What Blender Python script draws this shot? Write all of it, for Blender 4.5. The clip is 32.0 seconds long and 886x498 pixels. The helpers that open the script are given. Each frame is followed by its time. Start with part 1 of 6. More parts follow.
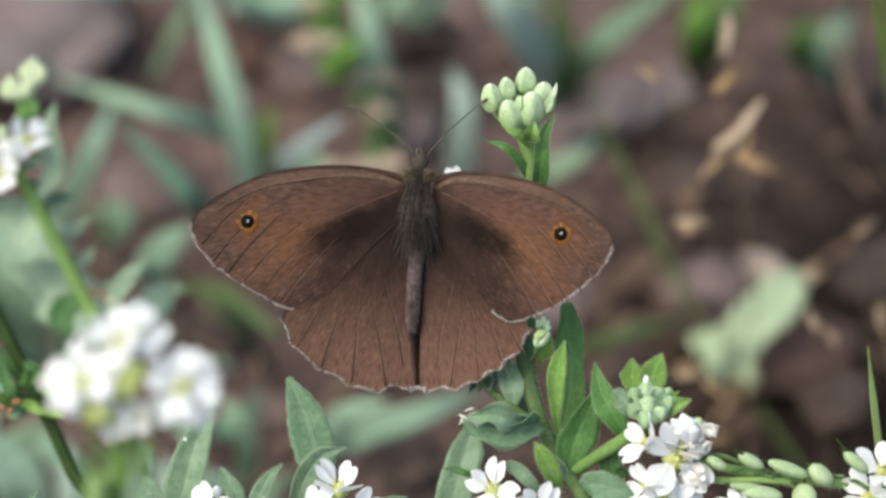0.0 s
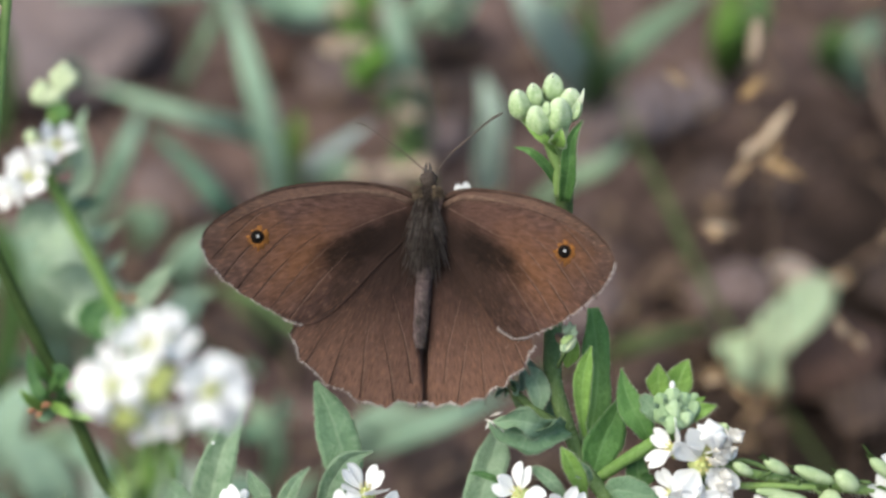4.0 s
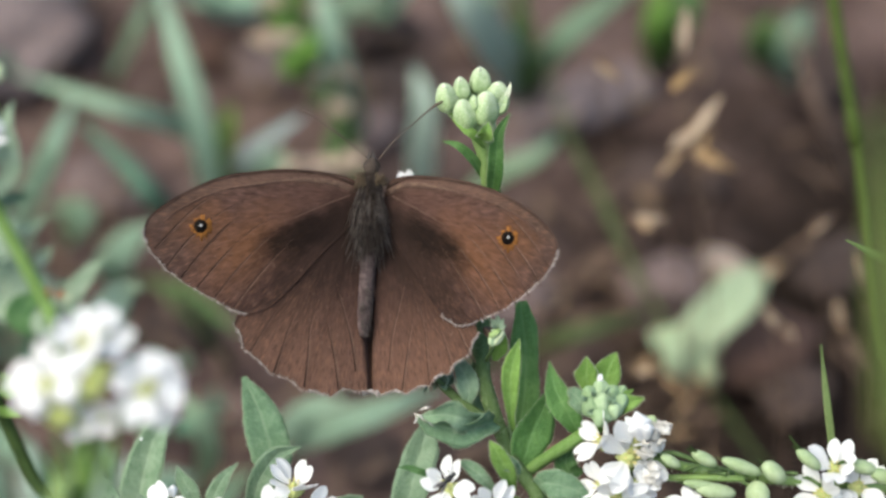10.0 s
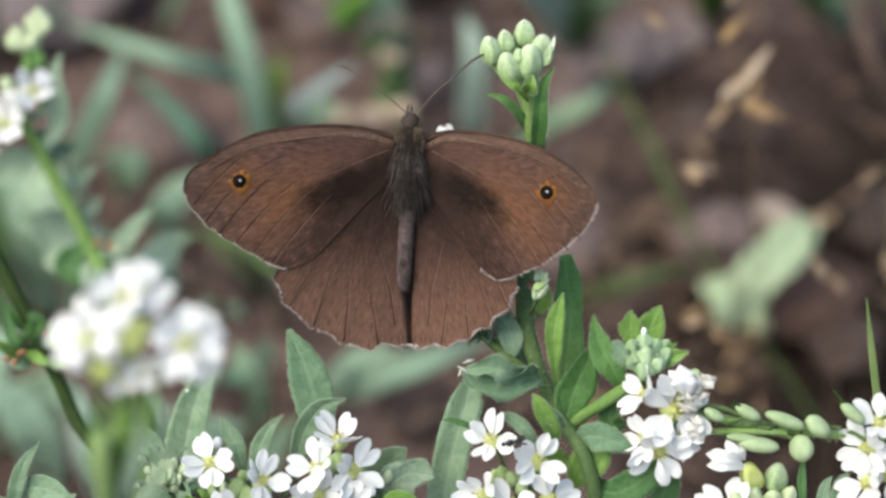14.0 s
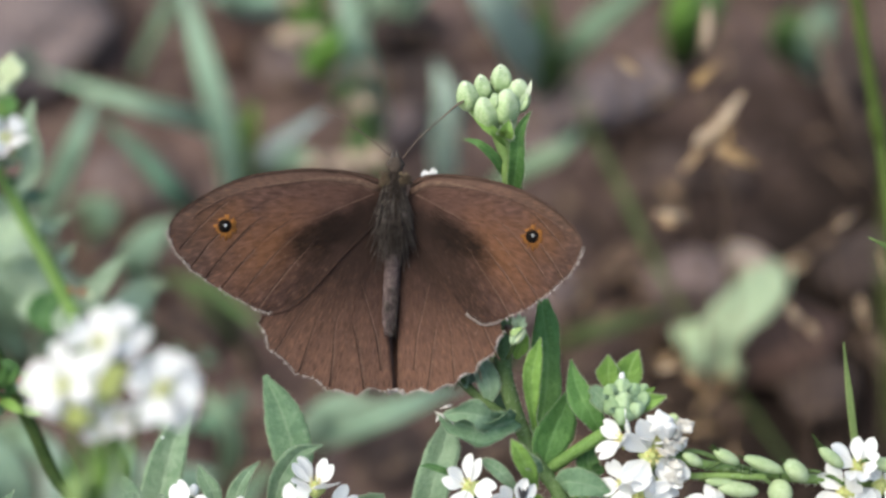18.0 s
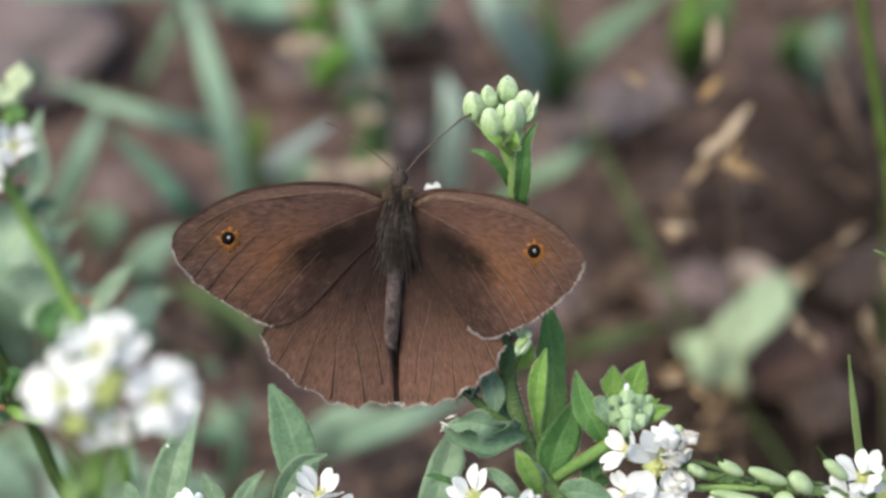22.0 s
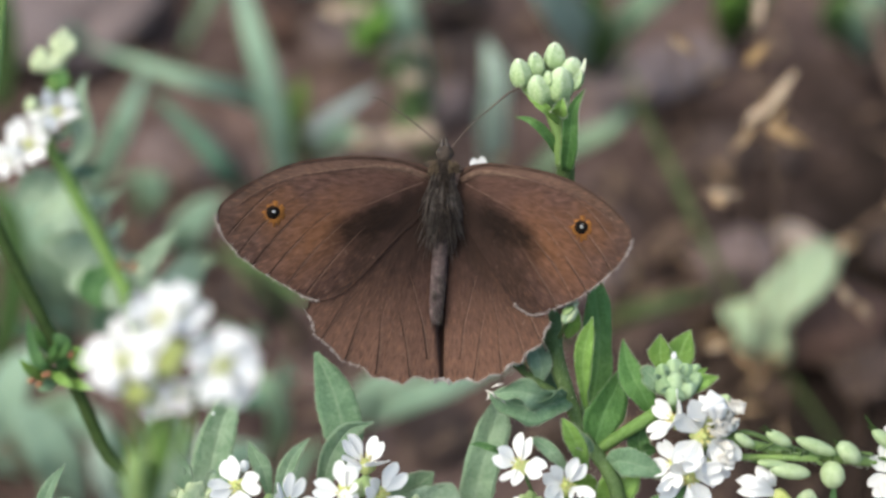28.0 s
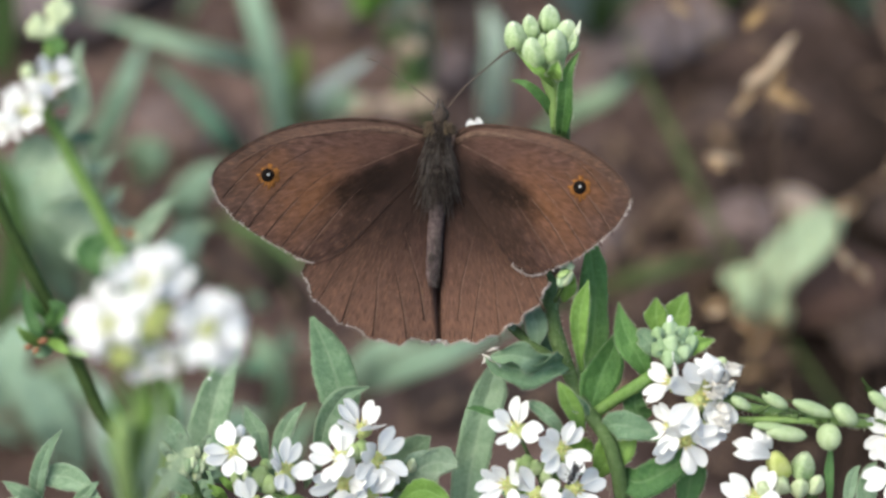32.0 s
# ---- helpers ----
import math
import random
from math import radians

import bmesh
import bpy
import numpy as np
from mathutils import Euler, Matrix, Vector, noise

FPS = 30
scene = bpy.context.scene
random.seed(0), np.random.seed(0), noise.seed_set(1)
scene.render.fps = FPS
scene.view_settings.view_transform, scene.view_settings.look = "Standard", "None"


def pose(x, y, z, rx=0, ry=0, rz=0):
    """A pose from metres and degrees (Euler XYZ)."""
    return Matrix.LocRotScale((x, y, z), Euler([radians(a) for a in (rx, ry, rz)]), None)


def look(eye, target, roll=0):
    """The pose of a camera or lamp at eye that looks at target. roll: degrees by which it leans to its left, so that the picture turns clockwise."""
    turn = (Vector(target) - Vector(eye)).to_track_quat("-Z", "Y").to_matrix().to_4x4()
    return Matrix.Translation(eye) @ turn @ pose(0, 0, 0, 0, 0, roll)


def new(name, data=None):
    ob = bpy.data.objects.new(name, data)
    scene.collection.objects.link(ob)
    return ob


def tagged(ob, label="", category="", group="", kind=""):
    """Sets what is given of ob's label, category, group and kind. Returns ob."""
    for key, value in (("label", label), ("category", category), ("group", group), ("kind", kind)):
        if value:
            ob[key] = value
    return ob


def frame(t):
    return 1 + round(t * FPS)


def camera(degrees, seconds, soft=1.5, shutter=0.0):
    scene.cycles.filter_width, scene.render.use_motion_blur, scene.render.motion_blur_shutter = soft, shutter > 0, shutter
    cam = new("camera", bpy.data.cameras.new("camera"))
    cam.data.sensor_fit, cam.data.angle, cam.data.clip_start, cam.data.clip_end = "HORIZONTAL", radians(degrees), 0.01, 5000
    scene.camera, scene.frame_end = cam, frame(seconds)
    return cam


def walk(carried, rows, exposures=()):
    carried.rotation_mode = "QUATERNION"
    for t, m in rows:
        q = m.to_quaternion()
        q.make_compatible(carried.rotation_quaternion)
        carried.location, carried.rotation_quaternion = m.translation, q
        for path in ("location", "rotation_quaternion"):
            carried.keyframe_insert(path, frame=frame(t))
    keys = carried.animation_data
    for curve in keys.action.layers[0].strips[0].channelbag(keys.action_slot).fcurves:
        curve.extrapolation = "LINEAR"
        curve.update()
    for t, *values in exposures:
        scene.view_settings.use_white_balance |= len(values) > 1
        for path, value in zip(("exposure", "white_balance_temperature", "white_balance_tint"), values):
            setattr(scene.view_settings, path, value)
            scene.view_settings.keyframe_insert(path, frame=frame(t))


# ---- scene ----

# ---- camera and its path ----
PATH = [
    (0, -0.00002, -0.21121, 0.33899, 52.000, 0.000, -0.000),
    (0.5, -0.00080, -0.21119, 0.33864, 52.075, -0.326, -0.332),
    (1, -0.00020, -0.21094, 0.33855, 51.871, 0.006, -0.023),
    (1.5, -0.00056, -0.21132, 0.33874, 51.814, -0.170, 0.002),
    (2, 0.00030, -0.21110, 0.33949, 51.731, -0.037, 0.197),
    (2.5, 0.00056, -0.21103, 0.33912, 52.417, -0.041, 0.398),
    (3, 0.00017, -0.21150, 0.33959, 52.150, -0.045, 0.191),
    (3.5, 0.00037, -0.21198, 0.33977, 52.095, 0.141, 0.428),
    (5.5, -0.00034, -0.21117, 0.33941, 52.123, 0.671, 1.174),
    (6, -0.00077, -0.21115, 0.33895, 51.998, 0.675, 0.994),
    (6.5, -0.00183, -0.21152, 0.33848, 51.896, 0.590, 0.972),
    (7, -0.00066, -0.21070, 0.33902, 51.821, 0.562, 1.032),
    (7.5, -0.00026, -0.21079, 0.33888, 51.773, 0.411, 0.874),
    (8, 0.00091, -0.21044, 0.33953, 50.432, 0.514, 0.947),
    (8.5, 0.00150, -0.21091, 0.34052, 50.091, 0.156, 0.823),
    (9, 0.00206, -0.21071, 0.34050, 50.581, 0.105, 0.349),
    (9.5, 0.00209, -0.21099, 0.34043, 51.304, -0.405, -0.613),
    (10, 0.00159, -0.21137, 0.34002, 51.832, -0.451, -0.784),
    (10.5, 0.00115, -0.21121, 0.33958, 51.596, -0.846, -1.259),
    (11, 0.00113, -0.21025, 0.33891, 51.287, -0.613, -1.138),
    (11.5, 0.00140, -0.20997, 0.33915, 50.940, -0.206, -0.717),
    (12, 0.00199, -0.21071, 0.34027, 51.125, 0.178, -0.007),
    (12.5, 0.00242, -0.21120, 0.34044, 51.142, 0.428, 0.063),
    (13, 0.00257, -0.21094, 0.34038, 50.803, 0.498, 0.340),
    (13.5, 0.00274, -0.21134, 0.34054, 50.477, 0.423, 0.370),
    (14, 0.00322, -0.21089, 0.34085, 50.341, 0.474, 0.469),
    (14.5, 0.00313, -0.21059, 0.34039, 50.261, 0.199, 0.024),
    (16.5, 0.00272, -0.21014, 0.34056, 50.918, -0.160, -0.622),
    (17, 0.00225, -0.21005, 0.33974, 50.821, -0.194, -0.717),
    (17.5, 0.00164, -0.21031, 0.34018, 51.320, -0.251, -0.606),
    (18, 0.00195, -0.21070, 0.34013, 51.670, 0.047, -0.344),
    (18.5, 0.00237, -0.21065, 0.34015, 51.326, -0.016, -0.264),
    (19, 0.00194, -0.21019, 0.33980, 51.344, 0.077, -0.197),
    (19.5, 0.00103, -0.21063, 0.34000, 51.254, -0.372, -0.414),
    (20, -0.00049, -0.21093, 0.33936, 51.544, -0.481, -0.324),
    (20.5, -0.00086, -0.21088, 0.33934, 51.875, -0.655, -0.333),
    (21, 0.00042, -0.21142, 0.33987, 52.235, -0.393, -0.279),
    (21.5, 0.00143, -0.21087, 0.34011, 52.279, 0.032, 0.149),
    (22, 0.00201, -0.21119, 0.34018, 52.008, -0.091, -0.016),
    (22.5, 0.00218, -0.21033, 0.34030, 51.267, -0.523, -0.625),
    (23, 0.00139, -0.21100, 0.34008, 51.214, -0.665, -0.667),
    (23.5, 0.00151, -0.21054, 0.34041, 51.227, -0.468, -0.310),
    (24, 0.00171, -0.21079, 0.34073, 51.751, -0.425, -0.350),
    (24.5, 0.00213, -0.21017, 0.34059, 52.043, -0.219, 0.044),
    (25, 0.00224, -0.21031, 0.34056, 52.110, -0.029, 0.093),
    (25.5, 0.00283, -0.21086, 0.34061, 52.111, -0.100, -0.124),
    (26, 0.00243, -0.21036, 0.34073, 51.172, 0.079, 0.254),
    (26.5, 0.00197, -0.21076, 0.34096, 50.680, 0.518, 1.024),
    (28.5, 0.00086, -0.20973, 0.33939, 51.076, 0.423, 0.689),
    (29, 0.00140, -0.20970, 0.33914, 50.846, 0.415, 0.453),
    (29.5, 0.00133, -0.20993, 0.33912, 50.718, 0.493, 0.681),
    (30, 0.00236, -0.20969, 0.33914, 50.387, 0.786, 0.776),
    (30.5, 0.00208, -0.21013, 0.33888, 50.366, 0.788, 0.689),
    (31, 0.00254, -0.20946, 0.33870, 50.452, 0.637, 0.498),
    (31.5, 0.00262, -0.20982, 0.33910, 50.440, 0.582, 0.522),
    (32, 0.00239, -0.20997, 0.33899, 50.171, 0.793, 0.843),
]
cam = camera(24.0, 32.0, soft=2.75)
cam.data.dof.use_dof = True
cam.data.dof.focus_distance = 0.268
cam.data.dof.aperture_fstop = 12.5
scene.view_settings.exposure = 1.06
scene.view_settings.use_white_balance = True
scene.view_settings.white_balance_temperature, scene.view_settings.white_balance_tint = 6750, 4
walk(cam, [(row[0], pose(*row[1:])) for row in PATH])

# ---- world and sun: bright overcast day ----
world = bpy.data.worlds.new("sky")
scene.world = world
world.use_nodes = True
wn = world.node_tree.nodes
sky = wn.new("ShaderNodeTexSky")
sky.sky_type = "NISHITA"
sky.sun_disc = False
sky.sun_elevation, sky.sun_rotation = radians(56), radians(243)
sky.air_density, sky.dust_density, sky.ozone_density = 1.0, 3.0, 0.6
world.node_tree.links.new(sky.outputs[0], wn["Background"].inputs["Color"])
wn["Background"].inputs["Strength"].default_value = 0.15
sun = new("sun", bpy.data.lights.new("sun", "SUN"))
sun.data.energy, sun.data.angle, sun.data.color = 1.35, radians(60), (1.0, 0.95, 0.84)
sun.matrix_world = look((-1.2, -0.6, 2.0), (0, 0, 0))

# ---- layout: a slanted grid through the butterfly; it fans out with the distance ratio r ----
U = 0.0727e-3
REACH = 0.268
TILT = radians(38)
RIGHT = Vector((1, 0, 0))
DOWN = Vector((0, -math.sin(TILT), -math.cos(TILT)))
AHEAD = Vector((0, math.cos(TILT), -math.sin(TILT)))
HUB = Vector((0, -0.2112, 0.339))


def at(x, y, r=1.0):
    return HUB + r * ((x - 784) * U * RIGHT + (y - 441) * U * DOWN + REACH * AHEAD)


def low(x, y, h):
    """A place on the same line of sight at height h over the soil."""
    way = at(x, y) - HUB
    return HUB + way * ((HUB.z - h) / -way.z)


# ---- materials ----
def material(name):
    m = bpy.data.materials.new(name)
    m.use_nodes = True
    return m, m.node_tree.nodes, m.node_tree.links


def maths(nt, op, a, b=None, c=None, clamp=False):
    n = nt.nodes.new("ShaderNodeMath")
    n.operation, n.use_clamp = op, clamp
    for i, v in enumerate((a, b, c)):
        if v is None:
            continue
        if isinstance(v, (int, float)):
            n.inputs[i].default_value = v
        else:
            nt.links.new(v, n.inputs[i])
    return n.outputs[0]


def mixed(nt, fac, a, b):
    n = nt.nodes.new("ShaderNodeMix")
    n.data_type = "RGBA"
    for k, v in (("Factor", fac), ("A", a), ("B", b)):
        sock = n.inputs[0] if k == "Factor" else n.inputs[6 if k == "A" else 7]
        if isinstance(v, (int, float)):
            sock.default_value = v
        elif isinstance(v, tuple):
            sock.default_value = (*v, 1)
        else:
            nt.links.new(v, sock)
    return n.outputs[2]


def grain(nt, scale, detail=4, vector=None, rough=0.6):
    n = nt.nodes.new("ShaderNodeTexNoise")
    n.inputs["Scale"].default_value, n.inputs["Detail"].default_value = scale, detail
    n.inputs["Roughness"].default_value = rough
    if vector is None:
        tc = nt.nodes.new("ShaderNodeTexCoord")
        vector = tc.outputs["Object"]
    nt.links.new(vector, n.inputs["Vector"])
    return n.outputs[0]


def ramp(nt, fac, lo, hi, a=0.0, b=1.0):
    n = nt.nodes.new("ShaderNodeMapRange")
    n.inputs[1].default_value, n.inputs[2].default_value = lo, hi
    n.inputs[3].default_value, n.inputs[4].default_value = a, b
    nt.links.new(fac, n.inputs[0])
    return n.outputs[0]


def bumped(nt, height, strength, dist, bsdf):
    n = nt.nodes.new("ShaderNodeBump")
    n.inputs["Strength"].default_value, n.inputs["Distance"].default_value = strength, dist
    nt.links.new(height, n.inputs["Height"])
    nt.links.new(n.outputs[0], bsdf.inputs["Normal"])


def rand(nt):
    return nt.nodes.new("ShaderNodeObjectInfo").outputs["Random"]


def attr(nt, name):
    n = nt.nodes.new("ShaderNodeAttribute")
    n.attribute_name = name
    return n.outputs["Fac"]


def plain(name, a, b, scale, rough=0.7, bump=0.3, dist=0.0001, thin=0.0, sheen=0.0, vary=0.25, spec=0.3, fuzz=0.0):
    """Two colours mixed by grain at two scales; thin: share of light let through."""
    m, ns, ln = material(name)
    nt = m.node_tree
    bs = ns["Principled BSDF"]
    f = maths(nt, "ADD", maths(nt, "MULTIPLY", grain(nt, scale), 0.65), maths(nt, "MULTIPLY", grain(nt, scale * 6, 3), 0.35))
    f = ramp(nt, f, 0.35, 0.65)
    f = maths(nt, "ADD", f, maths(nt, "MULTIPLY", maths(nt, "SUBTRACT", rand(nt), 0.5), vary), clamp=True)
    col = mixed(nt, f, a, b)
    if fuzz:
        col = mixed(nt, maths(nt, "MULTIPLY", ramp(nt, grain(nt, 7000, 2), 0.52, 0.68), fuzz), col, (0.55, 0.60, 0.50))
    ln.new(col, bs.inputs["Base Color"])
    bs.inputs["Roughness"].default_value = rough
    bs.inputs["Specular IOR Level"].default_value = spec
    bs.inputs["Sheen Weight"].default_value = sheen
    bumped(nt, grain(nt, scale * 5, 3), bump, dist, bs)
    if thin:
        tr = ns.new("ShaderNodeBsdfTranslucent")
        ln.new(col, tr.inputs["Color"])
        mx = ns.new("ShaderNodeMixShader")
        mx.inputs[0].default_value = thin
        ln.new(bs.outputs[0], mx.inputs[1])
        ln.new(tr.outputs[0], mx.inputs[2])
        ln.new(mx.outputs[0], ns["Material Output"].inputs["Surface"])
    return m


def leafy(name, a, b, rib, rough=0.6, thin=0.22, fuzz=0.25):
    """Leaf blade: paler midrib, faint side veins, fuzz of short pale hairs."""
    m, ns, ln = material(name)
    nt = m.node_tree
    bs = ns["Principled BSDF"]
    across, along = attr(nt, "across"), attr(nt, "along")
    f = maths(nt, "ADD", maths(nt, "MULTIPLY", grain(nt, 320, 4), 0.55), maths(nt, "MULTIPLY", grain(nt, 1900, 5), 0.45))
    f = ramp(nt, f, 0.40, 0.60)
    f = maths(nt, "ADD", f, maths(nt, "MULTIPLY", maths(nt, "SUBTRACT", rand(nt), 0.5), 0.6), clamp=True)
    col = mixed(nt, f, a, b)
    side = maths(nt, "ABSOLUTE", across)
    wave = maths(nt, "SINE", maths(nt, "ADD", maths(nt, "MULTIPLY", along, 52.0), maths(nt, "MULTIPLY", side, -9.0)))
    vein = ramp(nt, wave, 0.75, 1.0)
    col = mixed(nt, maths(nt, "MULTIPLY", vein, 0.06), col, rib)
    mid = ramp(nt, side, 0.05, 0.14, 1.0, 0.0)
    col = mixed(nt, maths(nt, "MULTIPLY", mid, 0.32), col, rib)
    rim = maths(nt, "MULTIPLY", ramp(nt, side, 0.86, 1.0), 0.35)
    col = mixed(nt, rim, col, rib)
    blot = ramp(nt, grain(nt, 620, 3), 0.55, 0.72)
    col = mixed(nt, maths(nt, "MULTIPLY", blot, 0.22), col, rib)
    hair = ramp(nt, grain(nt, 9000, 2), 0.60, 0.72)
    col = mixed(nt, maths(nt, "MULTIPLY", hair, fuzz), col, (0.5, 0.56, 0.48))
    ln.new(col, bs.inputs["Base Color"])
    bs.inputs["Roughness"].default_value = rough
    bs.inputs["Specular IOR Level"].default_value = 0.25
    h = maths(nt, "ADD", maths(nt, "MULTIPLY", vein, -0.025), maths(nt, "MULTIPLY", mid, -0.2))
    h = maths(nt, "ADD", h, maths(nt, "MULTIPLY", grain(nt, 1500, 3), 1.2))
    bumped(nt, h, 0.6, 0.0004, bs)
    tr = ns.new("ShaderNodeBsdfTranslucent")
    ln.new(col, tr.inputs["Color"])
    mx = ns.new("ShaderNodeMixShader")
    mx.inputs[0].default_value = thin
    ln.new(bs.outputs[0], mx.inputs[1])
    ln.new(tr.outputs[0], mx.inputs[2])
    ln.new(mx.outputs[0], ns["Material Output"].inputs["Surface"])
    return m


LEAF_DARK = leafy("leaf dark", (0.05, 0.13, 0.04), (0.085, 0.19, 0.06), (0.18, 0.29, 0.13))
LEAF_GREY = leafy("leaf grey", (0.135, 0.225, 0.13), (0.22, 0.325, 0.21), (0.31, 0.40, 0.28), fuzz=0.45)
LEAF_FRESH = leafy("leaf fresh", (0.145, 0.275, 0.052), (0.225, 0.385, 0.092), (0.30, 0.45, 0.16), fuzz=0.2, thin=0.3)
LEAF_MID = leafy("leaf mid", (0.095, 0.18, 0.098), (0.16, 0.265, 0.152), (0.25, 0.35, 0.22), fuzz=0.4)
LEAF_GREEN = leafy("leaf green", (0.065, 0.16, 0.04), (0.11, 0.235, 0.065), (0.18, 0.32, 0.12), fuzz=0.2)
LEAF_PALE = leafy("leaf pale", (0.29, 0.375, 0.225), (0.385, 0.465, 0.305), (0.39, 0.47, 0.315), fuzz=0.1)
GRASS_BLUE = leafy("grass blue", (0.180, 0.295, 0.205), (0.275, 0.39, 0.285), (0.30, 0.41, 0.305), fuzz=0.0)
GRASS_PALE = leafy("pale grass", (0.25, 0.33, 0.265), (0.34, 0.42, 0.35), (0.37, 0.45, 0.38), fuzz=0.0)
GRASS_DUSK = leafy("grass dusk", (0.135, 0.215, 0.135), (0.21, 0.30, 0.20), (0.24, 0.33, 0.22), fuzz=0.0)
GRASS_TEAL = leafy("grass teal", (0.07, 0.16, 0.105), (0.11, 0.22, 0.15), (0.13, 0.24, 0.165), fuzz=0.0)
GRASS_MIST = leafy("grass bluish", (0.27, 0.34, 0.34), (0.36, 0.43, 0.42), (0.38, 0.45, 0.44), fuzz=0.0)
GRASS_GREEN = leafy("grass green", (0.055, 0.115, 0.035), (0.095, 0.175, 0.055), (0.13, 0.21, 0.08), fuzz=0.0)
GRASS_VIVID = leafy("grass vivid", (0.08, 0.18, 0.025), (0.13, 0.25, 0.045), (0.16, 0.28, 0.07), fuzz=0.0)
GRASS_DARK = leafy("grass dark", (0.055, 0.078, 0.030), (0.085, 0.112, 0.046), (0.095, 0.12, 0.05), fuzz=0.0)
GRASS_STALK = leafy("grass stalk", (0.046, 0.074, 0.022), (0.074, 0.108, 0.034), (0.08, 0.115, 0.04), fuzz=0.0)
GRASS_LIME = leafy("grass lime", (0.16, 0.26, 0.05), (0.22, 0.33, 0.07), (0.26, 0.36, 0.12), fuzz=0.0)
GRASS_OLIVE = plain("olive grass stem", (0.034, 0.056, 0.011), (0.056, 0.084, 0.019), 300, spec=0.1)
GRASS_OLIVE_PALE = leafy("pale olive grass", (0.13, 0.19, 0.06), (0.18, 0.25, 0.09), (0.22, 0.28, 0.13), fuzz=0.0)
GRASS_OLIVE_LEAF = leafy("olive grass", (0.068, 0.09, 0.02), (0.096, 0.122, 0.03), (0.11, 0.135, 0.04), fuzz=0.0)
STEM = plain("stem", (0.046, 0.084, 0.025), (0.088, 0.142, 0.049), 700, fuzz=0.14, spec=0.12, bump=0.6)
LEAF_STEM = plain("pale stem", (0.13, 0.22, 0.06), (0.20, 0.30, 0.10), 400)
STEM_FRESH = plain("fresh stem", (0.085, 0.165, 0.035), (0.14, 0.235, 0.065), 500, fuzz=0.15, spec=0.12)
STEM_NEAR = plain("light green stem", (0.13, 0.205, 0.06), (0.19, 0.275, 0.10), 400, fuzz=0.1)
STEM_DARK = plain("stem dark", (0.018, 0.036, 0.010), (0.038, 0.064, 0.018), 400, spec=0.1)
BUD = plain("bud", (0.27, 0.40, 0.13), (0.47, 0.57, 0.31), 500, thin=0.2, fuzz=0.15, vary=0.8)


def tipped_bud():
    """Sepals yellow-green at the foot, whitish and downy towards the tip where the petals show."""
    m, ns, ln = material("tipped bud")
    nt = m.node_tree
    bs = ns["Principled BSDF"]
    tc = ns.new("ShaderNodeTexCoord")
    dot = ns.new("ShaderNodeVectorMath")
    dot.operation = "DOT_PRODUCT"
    dot.inputs[1].default_value = tuple(-DOWN)
    ln.new(tc.outputs["Object"], dot.inputs[0])
    up = maths(nt, "ADD", maths(nt, "MULTIPLY", dot.outputs["Value"], 1 / (26 * U)), maths(nt, "MULTIPLY", maths(nt, "SUBTRACT", grain(nt, 1500, 4), 0.5), 1.5))
    col = mixed(nt, ramp(nt, grain(nt, 900, 3), 0.4, 0.62), (0.205, 0.305, 0.125), (0.295, 0.385, 0.205))
    col = mixed(nt, ramp(nt, up, -0.2, 1.3, 0.0, 0.65), col, (0.56, 0.63, 0.46))
    col = mixed(nt, maths(nt, "MULTIPLY", ramp(nt, grain(nt, 6500, 2), 0.5, 0.66), 0.35), col, (0.66, 0.72, 0.60))
    ln.new(col, bs.inputs["Base Color"])
    bs.inputs["Roughness"].default_value = 0.7
    bs.inputs["Specular IOR Level"].default_value = 0.2
    bumped(nt, grain(nt, 3500, 3), 0.5, 0.0002, bs)
    return m


BUD_TIPPED = tipped_bud()
PALE_BUD = plain("whitish bud", (0.40, 0.49, 0.27), (0.56, 0.62, 0.44), 900, thin=0.15)
LEAF_HOAR = leafy("leaf hoar", (0.20, 0.29, 0.19), (0.30, 0.39, 0.28), (0.36, 0.44, 0.33), fuzz=0.3)
BUD_GREY = plain("grey bud", (0.19, 0.29, 0.14), (0.31, 0.41, 0.25), 700, fuzz=0.2, vary=0.8)
POD = plain("pod", (0.25, 0.345, 0.165), (0.39, 0.475, 0.29), 800, thin=0.12, fuzz=0.25, vary=0.6)
PETAL = plain("petal", (0.82, 0.828, 0.83), (0.885, 0.89, 0.89), 500, rough=0.6, thin=0.42, bump=0.1, vary=0.1)
PETAL_GREEN = plain("greenish petal", (0.60, 0.66, 0.48), (0.74, 0.78, 0.64), 700, thin=0.3)
WITHERED = plain("withered petal", (0.55, 0.52, 0.46), (0.74, 0.73, 0.70), 900, thin=0.2)
HEART = plain("flower heart", (0.43, 0.49, 0.13), (0.58, 0.62, 0.29), 900, thin=0.2)
STAMEN = plain("stamen", (0.58, 0.52, 0.18), (0.68, 0.60, 0.30), 900)
RED_NODE = plain("reddish node", (0.20, 0.08, 0.045), (0.27, 0.14, 0.07), 900)
STRAW = plain("straw", (0.27, 0.175, 0.09), (0.48, 0.34, 0.22), 300, vary=0.6)
STRAW_DARK = plain("dead leaf", (0.07, 0.045, 0.032), (0.14, 0.092, 0.065), 200, vary=0.5)
HUSK_DULL = plain("dull husk", (0.22, 0.165, 0.13), (0.34, 0.27, 0.22), 300, thin=0.1)
STEM_BROWN = plain("brown dead stem", (0.085, 0.055, 0.040), (0.13, 0.088, 0.068), 300)
TAN_HUSK = plain("ochre husk", (0.24, 0.15, 0.06), (0.38, 0.25, 0.12), 400, vary=0.5)
HUSK = plain("husk", (0.40, 0.30, 0.21), (0.56, 0.45, 0.34), 400, thin=0.15)
